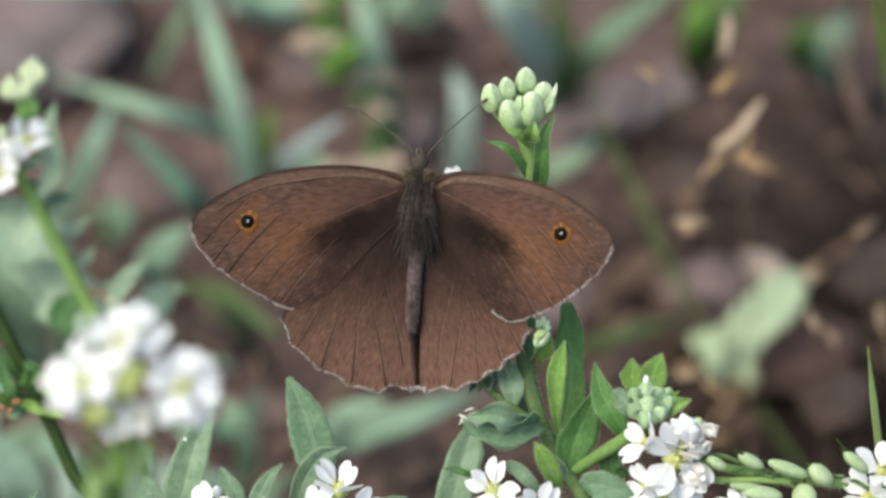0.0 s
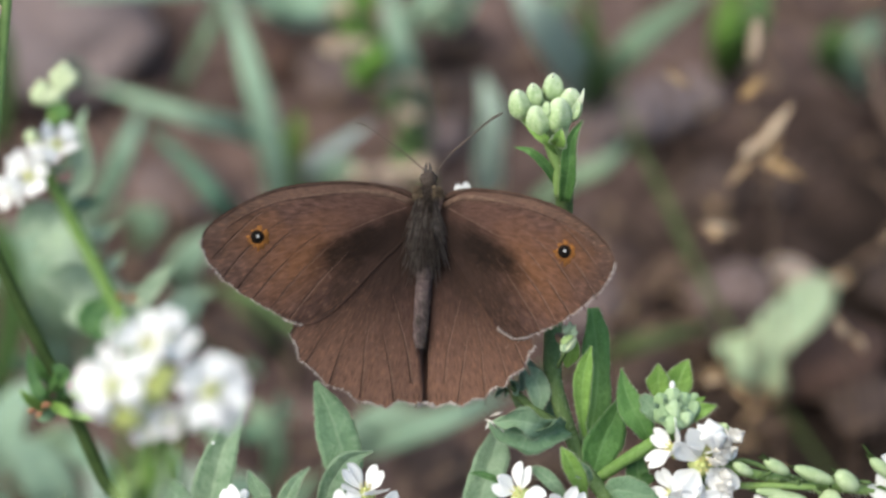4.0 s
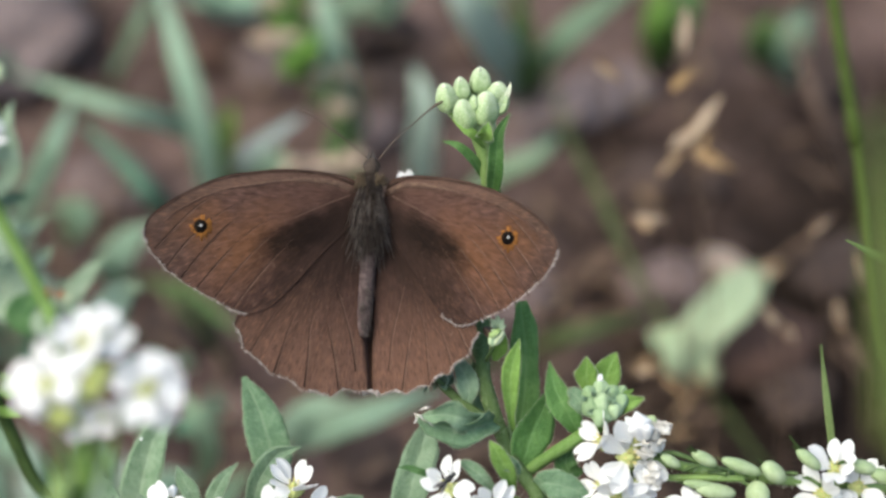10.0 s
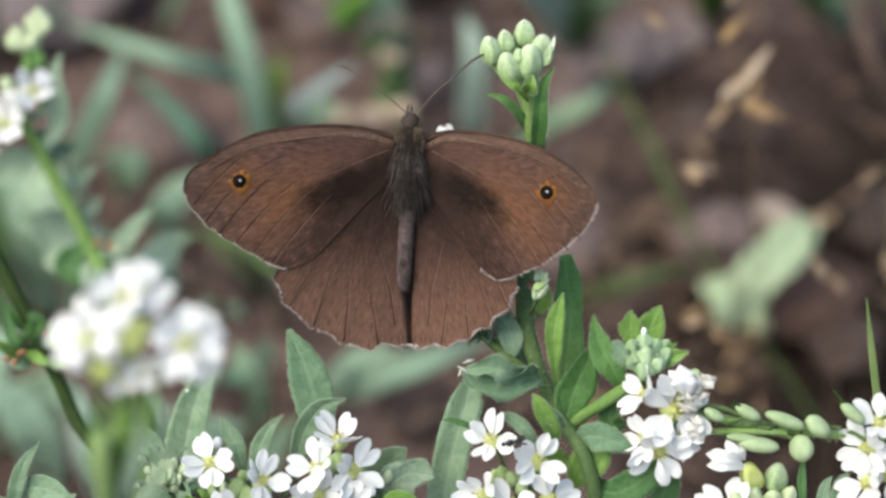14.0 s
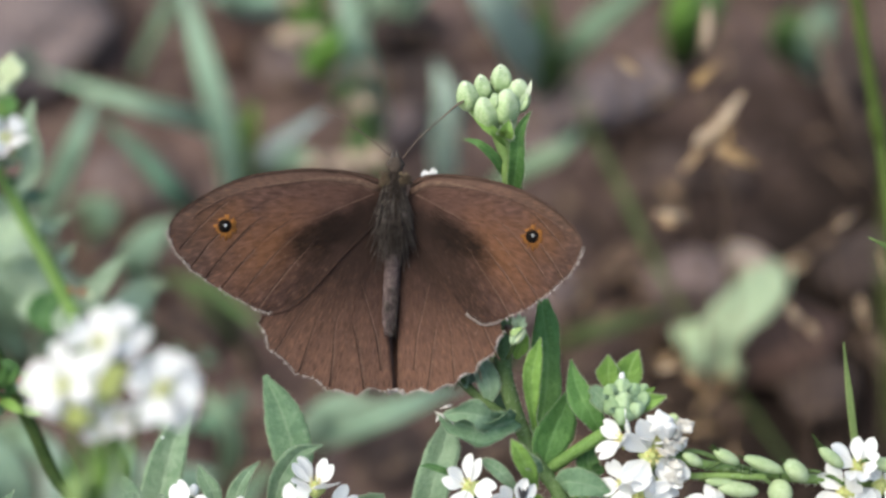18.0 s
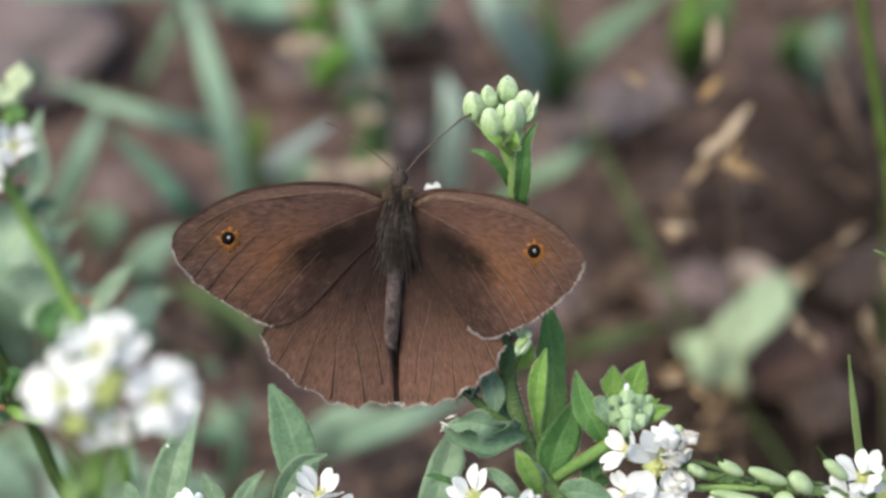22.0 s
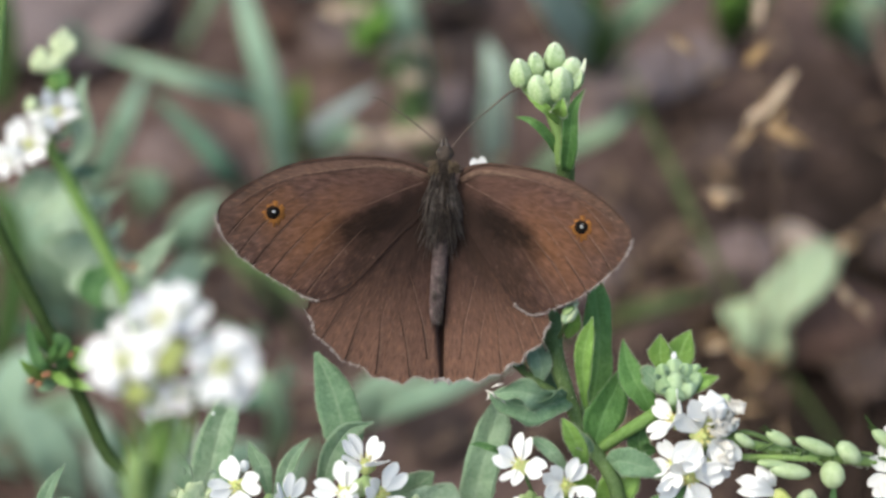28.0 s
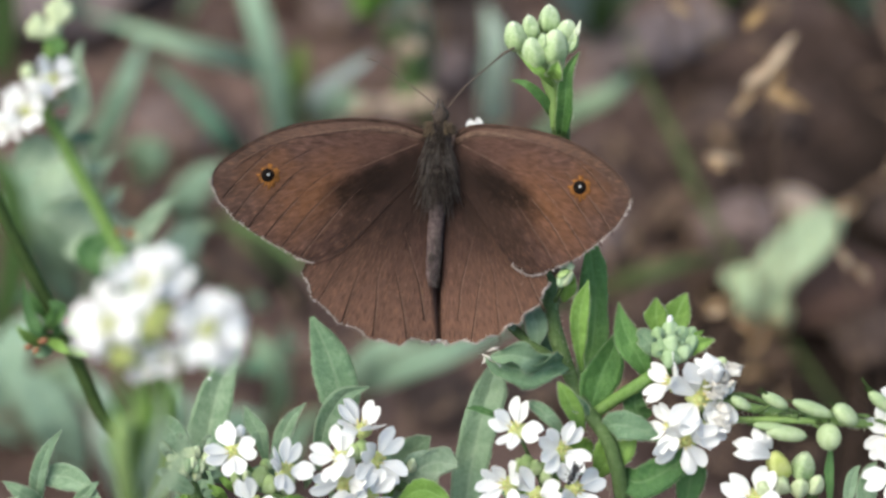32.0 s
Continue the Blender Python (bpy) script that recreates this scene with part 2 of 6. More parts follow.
STONE = plain("pinkish stone", (0.09, 0.063, 0.058), (0.16, 0.117, 0.11), 60, rough=0.85, dist=0.0006, vary=0.5)
PALE_STONE = plain("dusty pale stone", (0.115, 0.087, 0.085), (0.19, 0.152, 0.150), 45, rough=0.9, dist=0.0006, spec=0.1)
RUST = plain("rusty stone", (0.055, 0.033, 0.026), (0.085, 0.052, 0.042), 120, rough=0.9, spec=0.1)
CLOD = plain("soil clod", (0.03, 0.020, 0.017), (0.06, 0.041, 0.035), 150, rough=0.95, bump=0.6, dist=0.0008, vary=0.5)
HAIR = plain("plant hair", (0.38, 0.44, 0.32), (0.5, 0.55, 0.43), 900, thin=0.3)
BLACK = plain("black insect", (0.012, 0.012, 0.014), (0.03, 0.03, 0.032), 2000, rough=0.35)
GAUZE = plain("insect wing", (0.08, 0.075, 0.08), (0.13, 0.12, 0.125), 2000, rough=0.3, thin=0.4)


def soil():
    m, ns, ln = material("soil")
    nt = m.node_tree
    bs = ns["Principled BSDF"]
    big, mid, fine = grain(nt, 14, 4), grain(nt, 70, 5), grain(nt, 500, 3)
    col = mixed(nt, ramp(nt, big, 0.38, 0.62), (0.047, 0.0312, 0.0270), (0.130, 0.088, 0.078))
    col = mixed(nt, ramp(nt, mid, 0.48, 0.70), col, (0.180, 0.128, 0.114))
    col = mixed(nt, maths(nt, "MULTIPLY", ramp(nt, fine, 0.45, 0.7), 0.4), col, (0.022, 0.016, 0.014))
    # colour goes near-black around two points on the right, with ragged rims
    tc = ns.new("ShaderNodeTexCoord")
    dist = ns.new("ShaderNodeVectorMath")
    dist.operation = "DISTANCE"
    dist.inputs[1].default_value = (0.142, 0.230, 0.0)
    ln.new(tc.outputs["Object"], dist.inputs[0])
    dark_far = ramp(nt, maths(nt, "ADD", dist.outputs["Value"], maths(nt, "MULTIPLY", maths(nt, "SUBTRACT", big, 0.5), 0.12)), 0.05, 0.115, 1.0, 0.0)
    near_dist = ns.new("ShaderNodeVectorMath")
    near_dist.operation = "DISTANCE"
    near_dist.inputs[1].default_value = (0.103, 0.167, 0.0)
    ln.new(tc.outputs["Object"], near_dist.inputs[0])
    dark_near = ramp(nt, maths(nt, "ADD", near_dist.outputs["Value"], maths(nt, "MULTIPLY", maths(nt, "SUBTRACT", mid, 0.5), 0.06)), 0.045, 0.085, 1.0, 0.0)
    col = mixed(nt, maths(nt, "MULTIPLY", dark_far, 0.92), col, (0.014, 0.010, 0.008))
    col = mixed(nt, maths(nt, "MULTIPLY", dark_near, 0.93), col, (0.014, 0.010, 0.008))
    ln.new(col, bs.inputs["Base Color"])
    bs.inputs["Roughness"].default_value = 0.95
    bs.inputs["Specular IOR Level"].default_value = 0.03
    h = maths(nt, "ADD", mid, maths(nt, "MULTIPLY", fine, 0.3))
    bumped(nt, h, 0.8, 0.004, bs)
    return m


SOIL = soil()


def wing_material(name, front):
    """Brown scales in rays from the hinge; dark scent patch, orange flush, dusky margin. Mirrored by the absolute x."""
    m, ns, ln = material(name)
    nt = m.node_tree
    bs = ns["Principled BSDF"]
    tc = ns.new("ShaderNodeTexCoord")
    sp = ns.new("ShaderNodeSeparateXYZ")
    ln.new(tc.outputs["Object"], sp.inputs[0])
    grow = maths(nt, "MULTIPLY_ADD", maths(nt, "GREATER_THAN", sp.outputs[0], 0.0), 0.13, 1.0)
    x = maths(nt, "MULTIPLY", maths(nt, "MULTIPLY", maths(nt, "ABSOLUTE", sp.outputs[0]), 1 / U), grow)
    y = maths(nt, "ADD", maths(nt, "MULTIPLY", sp.outputs[1], 1 / U), maths(nt, "MULTIPLY", sp.outputs[0], 0.05 / U))
    warp = maths(nt, "MULTIPLY", maths(nt, "SUBTRACT", grain(nt, 420, 5), 0.5), 1.1)
    ang = maths(nt, "ARCTAN2", y, x)
    rad = maths(nt, "SQRT", maths(nt, "ADD", maths(nt, "MULTIPLY", x, x), maths(nt, "MULTIPLY", y, y)))
    cv = ns.new("ShaderNodeCombineXYZ")
    ln.new(maths(nt, "MULTIPLY", ang, 11.0), cv.inputs[0])
    ln.new(maths(nt, "MULTIPLY", rad, 0.018), cv.inputs[1])
    streak = grain(nt, 2.4, 3, cv.outputs[0], 0.55)
    cf = ns.new("ShaderNodeCombineXYZ")
    ln.new(maths(nt, "MULTIPLY", ang, 62.0), cf.inputs[0])
    ln.new(maths(nt, "MULTIPLY", rad, 0.035), cf.inputs[1])
    fibre = grain(nt, 1.6, 3, cf.outputs[0], 0.6)
    speck = grain(nt, 4200, 3)

    def blob(cx, cy, rx, ry, turn, lo, hi, ragged=1.0):
        c, s = math.cos(radians(turn)), math.sin(radians(turn))
        dx, dy = maths(nt, "SUBTRACT", x, cx), maths(nt, "SUBTRACT", y, cy)
        p = maths(nt, "ADD", maths(nt, "MULTIPLY", dx, c / rx), maths(nt, "MULTIPLY", dy, s / rx))
        q = maths(nt, "ADD", maths(nt, "MULTIPLY", dx, -s / ry), maths(nt, "MULTIPLY", dy, c / ry))
        d = maths(nt, "SQRT", maths(nt, "ADD", maths(nt, "MULTIPLY", p, p), maths(nt, "MULTIPLY", q, q)))
        d = maths(nt, "ADD", d, maths(nt, "MULTIPLY", warp, ragged))
        return ramp(nt, d, lo, hi, 1.0, 0.0)

    blotch = maths(nt, "ADD", maths(nt, "MULTIPLY", streak, 0.72), maths(nt, "MULTIPLY", grain(nt, 700, 5), 0.28))
    col = mixed(nt, ramp(nt, blotch, 0.32, 0.68), (0.030, 0.0166, 0.0135), (0.100, 0.0560, 0.0455))
    col = mixed(nt, maths(nt, "MULTIPLY", ramp(nt, speck, 0.48, 0.72), 0.18), col, (0.14, 0.085, 0.062))
    if front:
        col = mixed(nt, maths(nt, "MULTIPLY", maths(nt, "SUBTRACT", 1.0, blob(111, -398, 424, 424, 0, 0.975, 1.01, 0.02)), 0.62), col, (0.112, 0.070, 0.053))
        col = mixed(nt, maths(nt, "MULTIPLY", blob(120, -18, 110, 30, -16, 0.4, 1.5), 0.4), col, (0.080, 0.042, 0.031))
        col = mixed(nt, maths(nt, "MULTIPLY", blob(205, -96, 80, 46, -42, 0.2, 1.6), 0.52), col, (0.138, 0.060, 0.024))
        col = mixed(nt, maths(nt, "MULTIPLY", blob(84, -130, 175, 74, -48, 0.45, 1.4), 0.9), col, (0.022, 0.0132, 0.0106))
        col = mixed(nt, maths(nt, "MULTIPLY", blob(104, -66, 100, 36, -25, 0.45, 1.2, 0.9), ramp(nt, blotch, 0.3, 0.7, 0.98, 0.80)), col, (0.0065, 0.0043, 0.0036))
        col = mixed(nt, maths(nt, "MULTIPLY", blob(335, -55, 60, 130, 24, 0.3, 1.5), 0.55), col, (0.046, 0.031, 0.025))
        col = mixed(nt, maths(nt, "MULTIPLY", blob(286, -62, 44, 34, -30, 0.3, 1.6, 1.4), 0.5), col, (0.12, 0.052, 0.022))
    else:
        col = mixed(nt, maths(nt, "MULTIPLY", blob(72, -92, 106, 200, 26, 0.3, 1.5), 0.92), col, (0.0215, 0.0130, 0.0106))
        col = mixed(nt, maths(nt, "MULTIPLY", blob(120, -152, 140, 52, -52, 0.35, 1.4), 0.7), col, (0.025, 0.0150, 0.0121))
        col = mixed(nt, maths(nt, "MULTIPLY", blob(90, -310, 205, 110, 22, 0.2, 1.4), 0.62), col, (0.136, 0.0745, 0.052))
    col = mixed(nt, maths(nt, "MULTIPLY", blob(10, -70, 62, 75, 0, 0.35, 1.35), 0.8), col, (0.016, 0.0100, 0.0082))
    flake = maths(nt, "MULTIPLY", ramp(nt, grain(nt, 1700, 2), 0.66, 0.74), 0.5)
    col = mixed(nt, maths(nt, "MULTIPLY", flake, ramp(nt, rad, 90.0, 240.0)), col, (0.16, 0.105, 0.08))
    light = maths(nt, "MULTIPLY", ramp(nt, fibre, 0.52, 0.74), ramp(nt, rad, 120.0, 260.0, 0.06, 0.55 if front else 0.66))
    col = mixed(nt, light, col, (0.178, 0.090, 0.056))
    dark = maths(nt, "MULTIPLY", ramp(nt, fibre, 0.46, 0.30), 0.6)
    col = mixed(nt, dark, col, (0.024, 0.0125, 0.009))
    ln.new(col, bs.inputs["Base Color"])
    bs.inputs["Roughness"].default_value = 0.75
    bs.inputs["Specular IOR Level"].default_value = 0.03
    bs.inputs["Sheen Weight"].default_value, bs.inputs["Sheen Roughness"].default_value = 0.04, 0.5
    h = maths(nt, "ADD", maths(nt, "MULTIPLY", speck, 0.4), maths(nt, "ADD", streak, maths(nt, "MULTIPLY", fibre, 0.6)))
    bumped(nt, h, 0.6, 0.0003, bs)
    return m


WING_FRONT = wing_material("forewing scales", True)
WING_HIND = wing_material("hindwing scales", False)
VEIN = plain("wing vein", (0.016, 0.0100, 0.008), (0.046, 0.027, 0.021), 2200, spec=0.05, vary=0.8)
RIDGE = plain("pale wing ridge", (0.085, 0.052, 0.039), (0.185, 0.118, 0.09), 1600, spec=0.05, vary=0.6)
CELL = plain("cell vein", (0.060, 0.035, 0.027), (0.125, 0.078, 0.060), 1400, spec=0.05)
EDGE = plain("wing edge", (0.022, 0.013, 0.010), (0.075, 0.047, 0.036), 700, spec=0.05)
COSTA = plain("wing leading edge", (0.058, 0.036, 0.027), (0.125, 0.080, 0.060), 1500, spec=0.05)
FRINGE = plain("wing fringe", (0.20, 0.17, 0.155), (0.48, 0.44, 0.42), 2200, vary=0.4)
ORANGE = plain("eyespot orange", (0.085, 0.036, 0.014), (0.30, 0.125, 0.03), 2600, bump=0.4, spec=0.05)
PUPIL_BLACK = plain("eyespot black", (0.006, 0.005, 0.0045), (0.012, 0.009, 0.008), 2500, rough=0.95, spec=0.03)
PUPIL_WHITE = plain("eyespot white", (0.40, 0.41, 0.42), (0.5, 0.51, 0.52), 2500, spec=0.1)
FUR = plain("body fur", (0.019, 0.0146, 0.0120), (0.070, 0.055, 0.046), 1800, rough=0.9, bump=0.8, spec=0.06)
FUR_GREY = plain("grey body hair", (0.030, 0.025, 0.022), (0.120, 0.102, 0.092), 1500, rough=0.8, spec=0.1)
FUR_TAN = plain("tan fur", (0.055, 0.041, 0.028), (0.165, 0.124, 0.084), 1800, rough=0.9, spec=0.06)
ABDOMEN = plain("abdomen", (0.040, 0.029, 0.0285), (0.132, 0.098, 0.097), 1500, rough=0.85, bump=0.6, spec=0.06)
ANTENNA = plain("antenna", (0.06, 0.042, 0.033), (0.12, 0.09, 0.07), 2500)
EYE = plain("insect eye", (0.03, 0.022, 0.018), (0.06, 0.045, 0.035), 3000, rough=0.25)

# ---- mesh helpers ----
ROOT = {}


def link(name, mesh, mat, parent, pivot, label=""):
    if mesh.materials:
        pass
    else:
        mesh.materials.append(mat)
    ob = new(name, mesh)
    ob.location = pivot - (ROOT[parent] if parent else Vector())
    if parent:
        ob.parent = parent
    ROOT[ob] = pivot
    return tagged(ob, label=label) if label else ob


def part(name, data, mat, parent, label="", pivot=None):
    """data: (verts, faces) in the world, or with attributes as a third item; one mesh object under its thing."""
    verts, faces = data[0], data[1]
    pivot = pivot if pivot is not None else sum(verts, Vector()) / len(verts)
    me = bpy.data.meshes.new(name)
    me.from_pydata([v - pivot for v in verts], [], faces)
    if len(data) > 2:
        for key, vals in data[2].items():
            me.attributes.new(key, "FLOAT", "POINT").data.foreach_set("value", vals)
    me.polygons.foreach_set("use_smooth", [True] * len(me.polygons))
    me.update()
    return link(name, me, mat, parent, pivot, label)


def thing(name, base, label, category, group="", kind=""):
    ob = new(name)
    ob.empty_display_size = 0.01
    ob.location = base
    ROOT[ob] = Vector(base)
    return tagged(ob, label, category, group, kind)


def curve_through(pts, n):
    """n + 1 points on a smooth line through pts."""
    p = [2 * pts[0] - pts[1]] + list(pts) + [2 * pts[-1] - pts[-2]]
    out = []
    for i in range(n + 1):
        s = i / n * (len(pts) - 1)
        k = min(int(s), len(pts) - 2)
        t = s - k
        a, b, c, d = p[k:k + 4]
        out.append(0.5 * (2 * b + (c - a) * t + (2 * a - 5 * b + 4 * c - d) * t * t + (3 * b - a - 3 * c + d) * t ** 3))
    return out


def lerp_list(vals, s):
    k = min(int(s * (len(vals) - 1)), len(vals) - 2)
    t = s * (len(vals) - 1) - k
    a, b, c, d = vals[max(k - 1, 0)], vals[k], vals[k + 1], vals[min(k + 2, len(vals) - 1)]
    v = 0.5 * (2 * b + (c - a) * t + (2 * a - 5 * b + 4 * c - d) * t * t + (3 * b - a - 3 * c + d) * t ** 3)
    return min(max(v, min(b, c) * 0.9), max(b, c) * 1.08)


def tube(pts, radii, rings=10, sides=8, rough=0.0):
    line = curve_through(pts, rings)
    verts, faces = [], []
    side = None
    for i, c in enumerate(line):
        d = (line[min(i + 1, rings)] - line[max(i - 1, 0)]).normalized()
        side = (side - d * side.dot(d)).normalized() if side else d.orthogonal().normalized()
        up = d.cross(side)
        r = lerp_list(radii, i / rings) * (1 + rough * random.uniform(-1, 1))
        for j in range(sides):
            a = 2 * math.pi * j / sides
            verts.append(c + r * (math.cos(a) * side + math.sin(a) * up))
    for i in range(rings):
        for j in range(sides):
            k = (j + 1) % sides
            faces.append((i * sides + j, i * sides + k, (i + 1) * sides + k, (i + 1) * sides + j))
    faces.append(tuple(range(sides))[::-1])
    faces.append(tuple(rings * sides + j for j in range(sides)))
    return verts, faces


def merge(*datas):
    verts, faces = [], []
    for v, f in ((d[0], d[1]) for d in datas):
        faces += [tuple(i + len(verts) for i in q) for q in f]
        verts += v
    return verts, faces


def ellipsoid(c, axis, length, width, flat=1.0, lobes=0, lobe=0.0, taper=0.0, rings=9, sides=12, spin=0.0, blunt=1.0):
    """A lobed egg along axis; taper > 0 narrows its far end."""
    d = Vector(axis).normalized()
    s = d.orthogonal().normalized()
    s = Matrix.Rotation(spin, 3, d) @ s
    u = d.cross(s)
    verts, faces = [], []
    for i in range(rings + 1):
        th = math.pi * (0.02 + 0.96 * i / rings)
        z = -math.cos(th)
        rr = math.sin(th) ** blunt * (1 - taper * (z + 1) / 2)
        for j in range(sides):
            a = 2 * math.pi * j / sides
            k = 1 + lobe * math.cos(lobes * a) * math.sin(th)
            verts.append(c + d * (z * length / 2) + (s * math.cos(a) + u * math.sin(a) * flat) * (rr * k * width / 2))
    for i in range(rings):
        for j in range(sides):
            k = (j + 1) % sides
            faces.append((i * sides + j, i * sides + k, (i + 1) * sides + k, (i + 1) * sides + j))
    faces.append(tuple(range(sides))[::-1])
    faces.append(tuple(rings * sides + j for j in range(sides)))
    return verts, faces


def blade(pts, width, profile=(0.25, 0.75, 1.0, 0.85, 0.5, 0.06), fold=0.18, twist=(0, 0), face=None, n=14, m=6, thick=0.00022, wavy=0.04, seed=0, rag=0.0):
    """A leaf or grass blade along pts, creased at the midrib, closed, with a thickness. twist: degrees at base and tip."""
    rnd = random.Random(seed or int(abs(pts[0].x * 1e5)) + 7)
    line = curve_through(pts, n)
    face = Vector(face) if face else -AHEAD
    top, bottom, across, along = [], [], [], []
    ph = rnd.uniform(0, 6)
    for i, c in enumerate(line):
        s = i / n
        d = (line[min(i + 1, n)] - line[max(i - 1, 0)]).normalized()
        nor = (face - d * face.dot(d)).normalized()
        nor = Matrix.Rotation(radians(twist[0] + (twist[1] - twist[0]) * s), 3, d) @ nor
        side = d.cross(nor)
        w = width / 2 * lerp_list(profile, s)
        nick = (1 + rag * rnd.uniform(-1, 1), 1 + rag * rnd.uniform(-1, 1))
        sway = rag * 0.9 * math.sin(7 * s + 2 * ph)
        for j in range(m + 1):
            v = -1 + 2 * j / m
            edge = (1 + wavy * math.sin(13 * s + ph + 2 * v) * abs(v)) * (1 + (nick[v > 0] - 1) * abs(v) ** 3 + sway * (1 if v > 0 else -1) * abs(v))
            p = c + side * (v * w * edge) + nor * (fold * abs(v) ** 1.3 * w + 0.12 * w * wavy * 6 * math.sin(9 * s + ph + 3 * v) * abs(v))
            p = p + nor * (rag * w * 1.6 * noise.noise(Vector((s * 5 + ph, v * 2.2, ph * 3))))
            top.append(p + nor * thick / 2)
            bottom.append(p - nor * thick / 2)
            across.append(v)
            along.append(s)
    k = len(top)
    w1 = m + 1
    faces = []
    for i in range(n):
        for j in range(m):
            a = i * w1 + j
            faces.append((a, a + 1, a + w1 + 1, a + w1))
            faces.append((k + a, k + a + w1, k + a + w1 + 1, k + a + 1))
        a, b = i * w1, i * w1 + m
        faces.append((a, a + w1, k + a + w1, k + a))
        faces.append((b, k + b, k + b + w1, b + w1))
    a = n * w1
    faces.append(tuple(range(a, a + w1)) + tuple(range(k + a + m, k + a - 1, -1)))
    faces.append(tuple(range(m, -1, -1)) + tuple(range(k, k + w1)))
    return top + bottom, faces, {"across": across * 2, "along": along * 2}


LANCE = (0.22, 0.62, 0.95, 1.0, 0.78, 0.42, 0.04)
OBOVATE = (0.2, 0.45, 0.8, 1.0, 1.0, 0.75, 0.12)
GRASSY = (0.7, 0.9, 1.0, 0.95, 0.8, 0.5, 0.05)

# ---- soil ----
def ground():
    n = 150
    g = [math.copysign(0.30 * (abs(t) * 1.0 + 0.0) + 60.0 * max(0.0, abs(t) - 0.72) ** 3 * 40, t) for t in np.linspace(-1, 1, n)]
    verts, faces = [], []
    for gy in g:
        for gx in g:
            p = Vector((gx, gy + 0.22, 0))
            near = max(0.0, 1 - max(abs(gx), abs(gy)) / 0.5)
            h = 0.006 * noise.noise(p * 28) + 0.004 * noise.noise(p * 75) + 0.002 * noise.noise(p * 190)
            verts.append(p + Vector((0, 0, h * (near > 0) - 0.002)))
    for i in range(n - 1):
        for j in range(n - 1):
            a = i * n + j
            faces.append((a, a + 1, a + n + 1, a + n))
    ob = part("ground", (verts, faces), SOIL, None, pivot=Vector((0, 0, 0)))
    tagged(ob, "dry brown soil with fine crumbs and shallow hollows", "ground", kind="structure")


ground()


def lump(c, size, seed, squash=0.6):
    rnd = random.Random(seed)
    off = Vector((rnd.random() * 50, rnd.random() * 50, rnd.random() * 50))
    v, f = ellipsoid(Vector((0, 0, 0)), (rnd.uniform(-.3, .3), rnd.uniform(-.3, .3), 1), size * squash, size, rnd.uniform(0.7, 1), rings=8, sides=12)
    out = []
    for p in v:
        k = 1 + 0.35 * noise.noise(p * (2.2 / size) + off) + 0.15 * noise.noise(p * (6 / size) + off)
        out.append(c + p * k)
    return out, f


# stones and clods: x, y on the slanted grid, size in metres
for i, (x, y, s, mt) in enumerate([(50, 30, 0.070, PALE_STONE), (112, 100, 0.042, PALE_STONE), (-40, 90, 0.06, PALE_STONE), (545, 120, 0.026, STONE), (725, 240, 0.022, STONE), (1180, 160, 0.020, PALE_STONE), (1122, 178, 0.026, PALE_STONE), (1062, 196, 0.024, PALE_STONE), (1012, 214, 0.018, PALE_STONE), (980, 262, 0.018, STONE), (480, 90, 0.022, RUST), (270, 330, 0.03, STONE), (730, 70, 0.03, CLOD), (770, 170, 0.028, CLOD), (1405, 620, 0.034, RUST), (1470, 700, 0.022, CLOD), (1250, 560, 0.02, CLOD), (960, 520, 0.03, STONE), (1245, 510, 0.024, STONE), (1330, 330, 0.012, CLOD), (640, 620, 0.02, CLOD), (380, 590, 0.022, CLOD), (880, 800, 0.02, CLOD), (720, 820, 0.02, CLOD), (1500, 140, 0.025, CLOD), (1200, 330, 0.02, CLOD), (1560, 480, 0.026, CLOD)]):
    p = low(x, y, s * 0.15)
    stone = part("soil_clod" if mt is CLOD else "stone", lump(p, s, i + 3, 0.35), mt, None)
    tagged(stone, "crumbly dark brown clod of earth on the soil" if mt is CLOD else "flat dusty pinkish-brown stone on the soil", "clod" if mt is CLOD else "stone", "clods of earth" if mt is CLOD else "stones on the soil")


def litter():
    rnd = random.Random(11)
    datas = []
    for i in range(260):
        x, y = rnd.uniform(-0.35, 0.35), rnd.uniform(0.02, 0.75)
        a = rnd.uniform(0, math.pi)
        ln_ = rnd.uniform(0.004, 0.018)
        d = Vector((math.cos(a), math.sin(a), rnd.uniform(-0.1, 0.25)))
        c = Vector((x, y, 0.006))
        r = rnd.uniform(0.0002, 0.0006)
        datas.append(tube([c - d * ln_ / 2, c + Vector((0, 0, 0.002)), c + d * ln_ / 2], (r, r * 1.3, r * 0.6), 4, 5))
    ob = part("plant_litter", merge(*datas), STRAW_DARK, None)
    tagged(ob, "scattered dead brown stalks and leaf scraps on the soil", "plant litter", kind="stuff")


litter()


def straw_scraps():
    rnd = random.Random(17)
    datas = []
    for i in range(60):
        x, y = rnd.uniform(980, 1600), rnd.uniform(-60, 860)
        if x > 1330 and y > 140:
            continue
        c = low(x, y, rnd.uniform(0.004, 0.012))
        a = rnd.uniform(0, math.pi)
        d = Vector((math.cos(a), math.sin(a), rnd.uniform(-0.2, 0.5)))
        s = rnd.uniform(0.0015, 0.0042)
        data = ellipsoid(c, d, s * 2, s * rnd.uniform(0.25, 0.5), 0.6, rings=5, sides=6)
        if x < 1230 or not 300 < y < 470:
            datas.append(data)
    ob = part("straw_scraps", merge(*datas), STRAW, None)
    tagged(ob, "short buff scraps of straw strewn over the soil", "plant litter", kind="stuff")


straw_scraps()


# ---- butterfly ----
FLAT = Matrix((RIGHT, -DOWN, -AHEAD)).transposed().to_4x4()
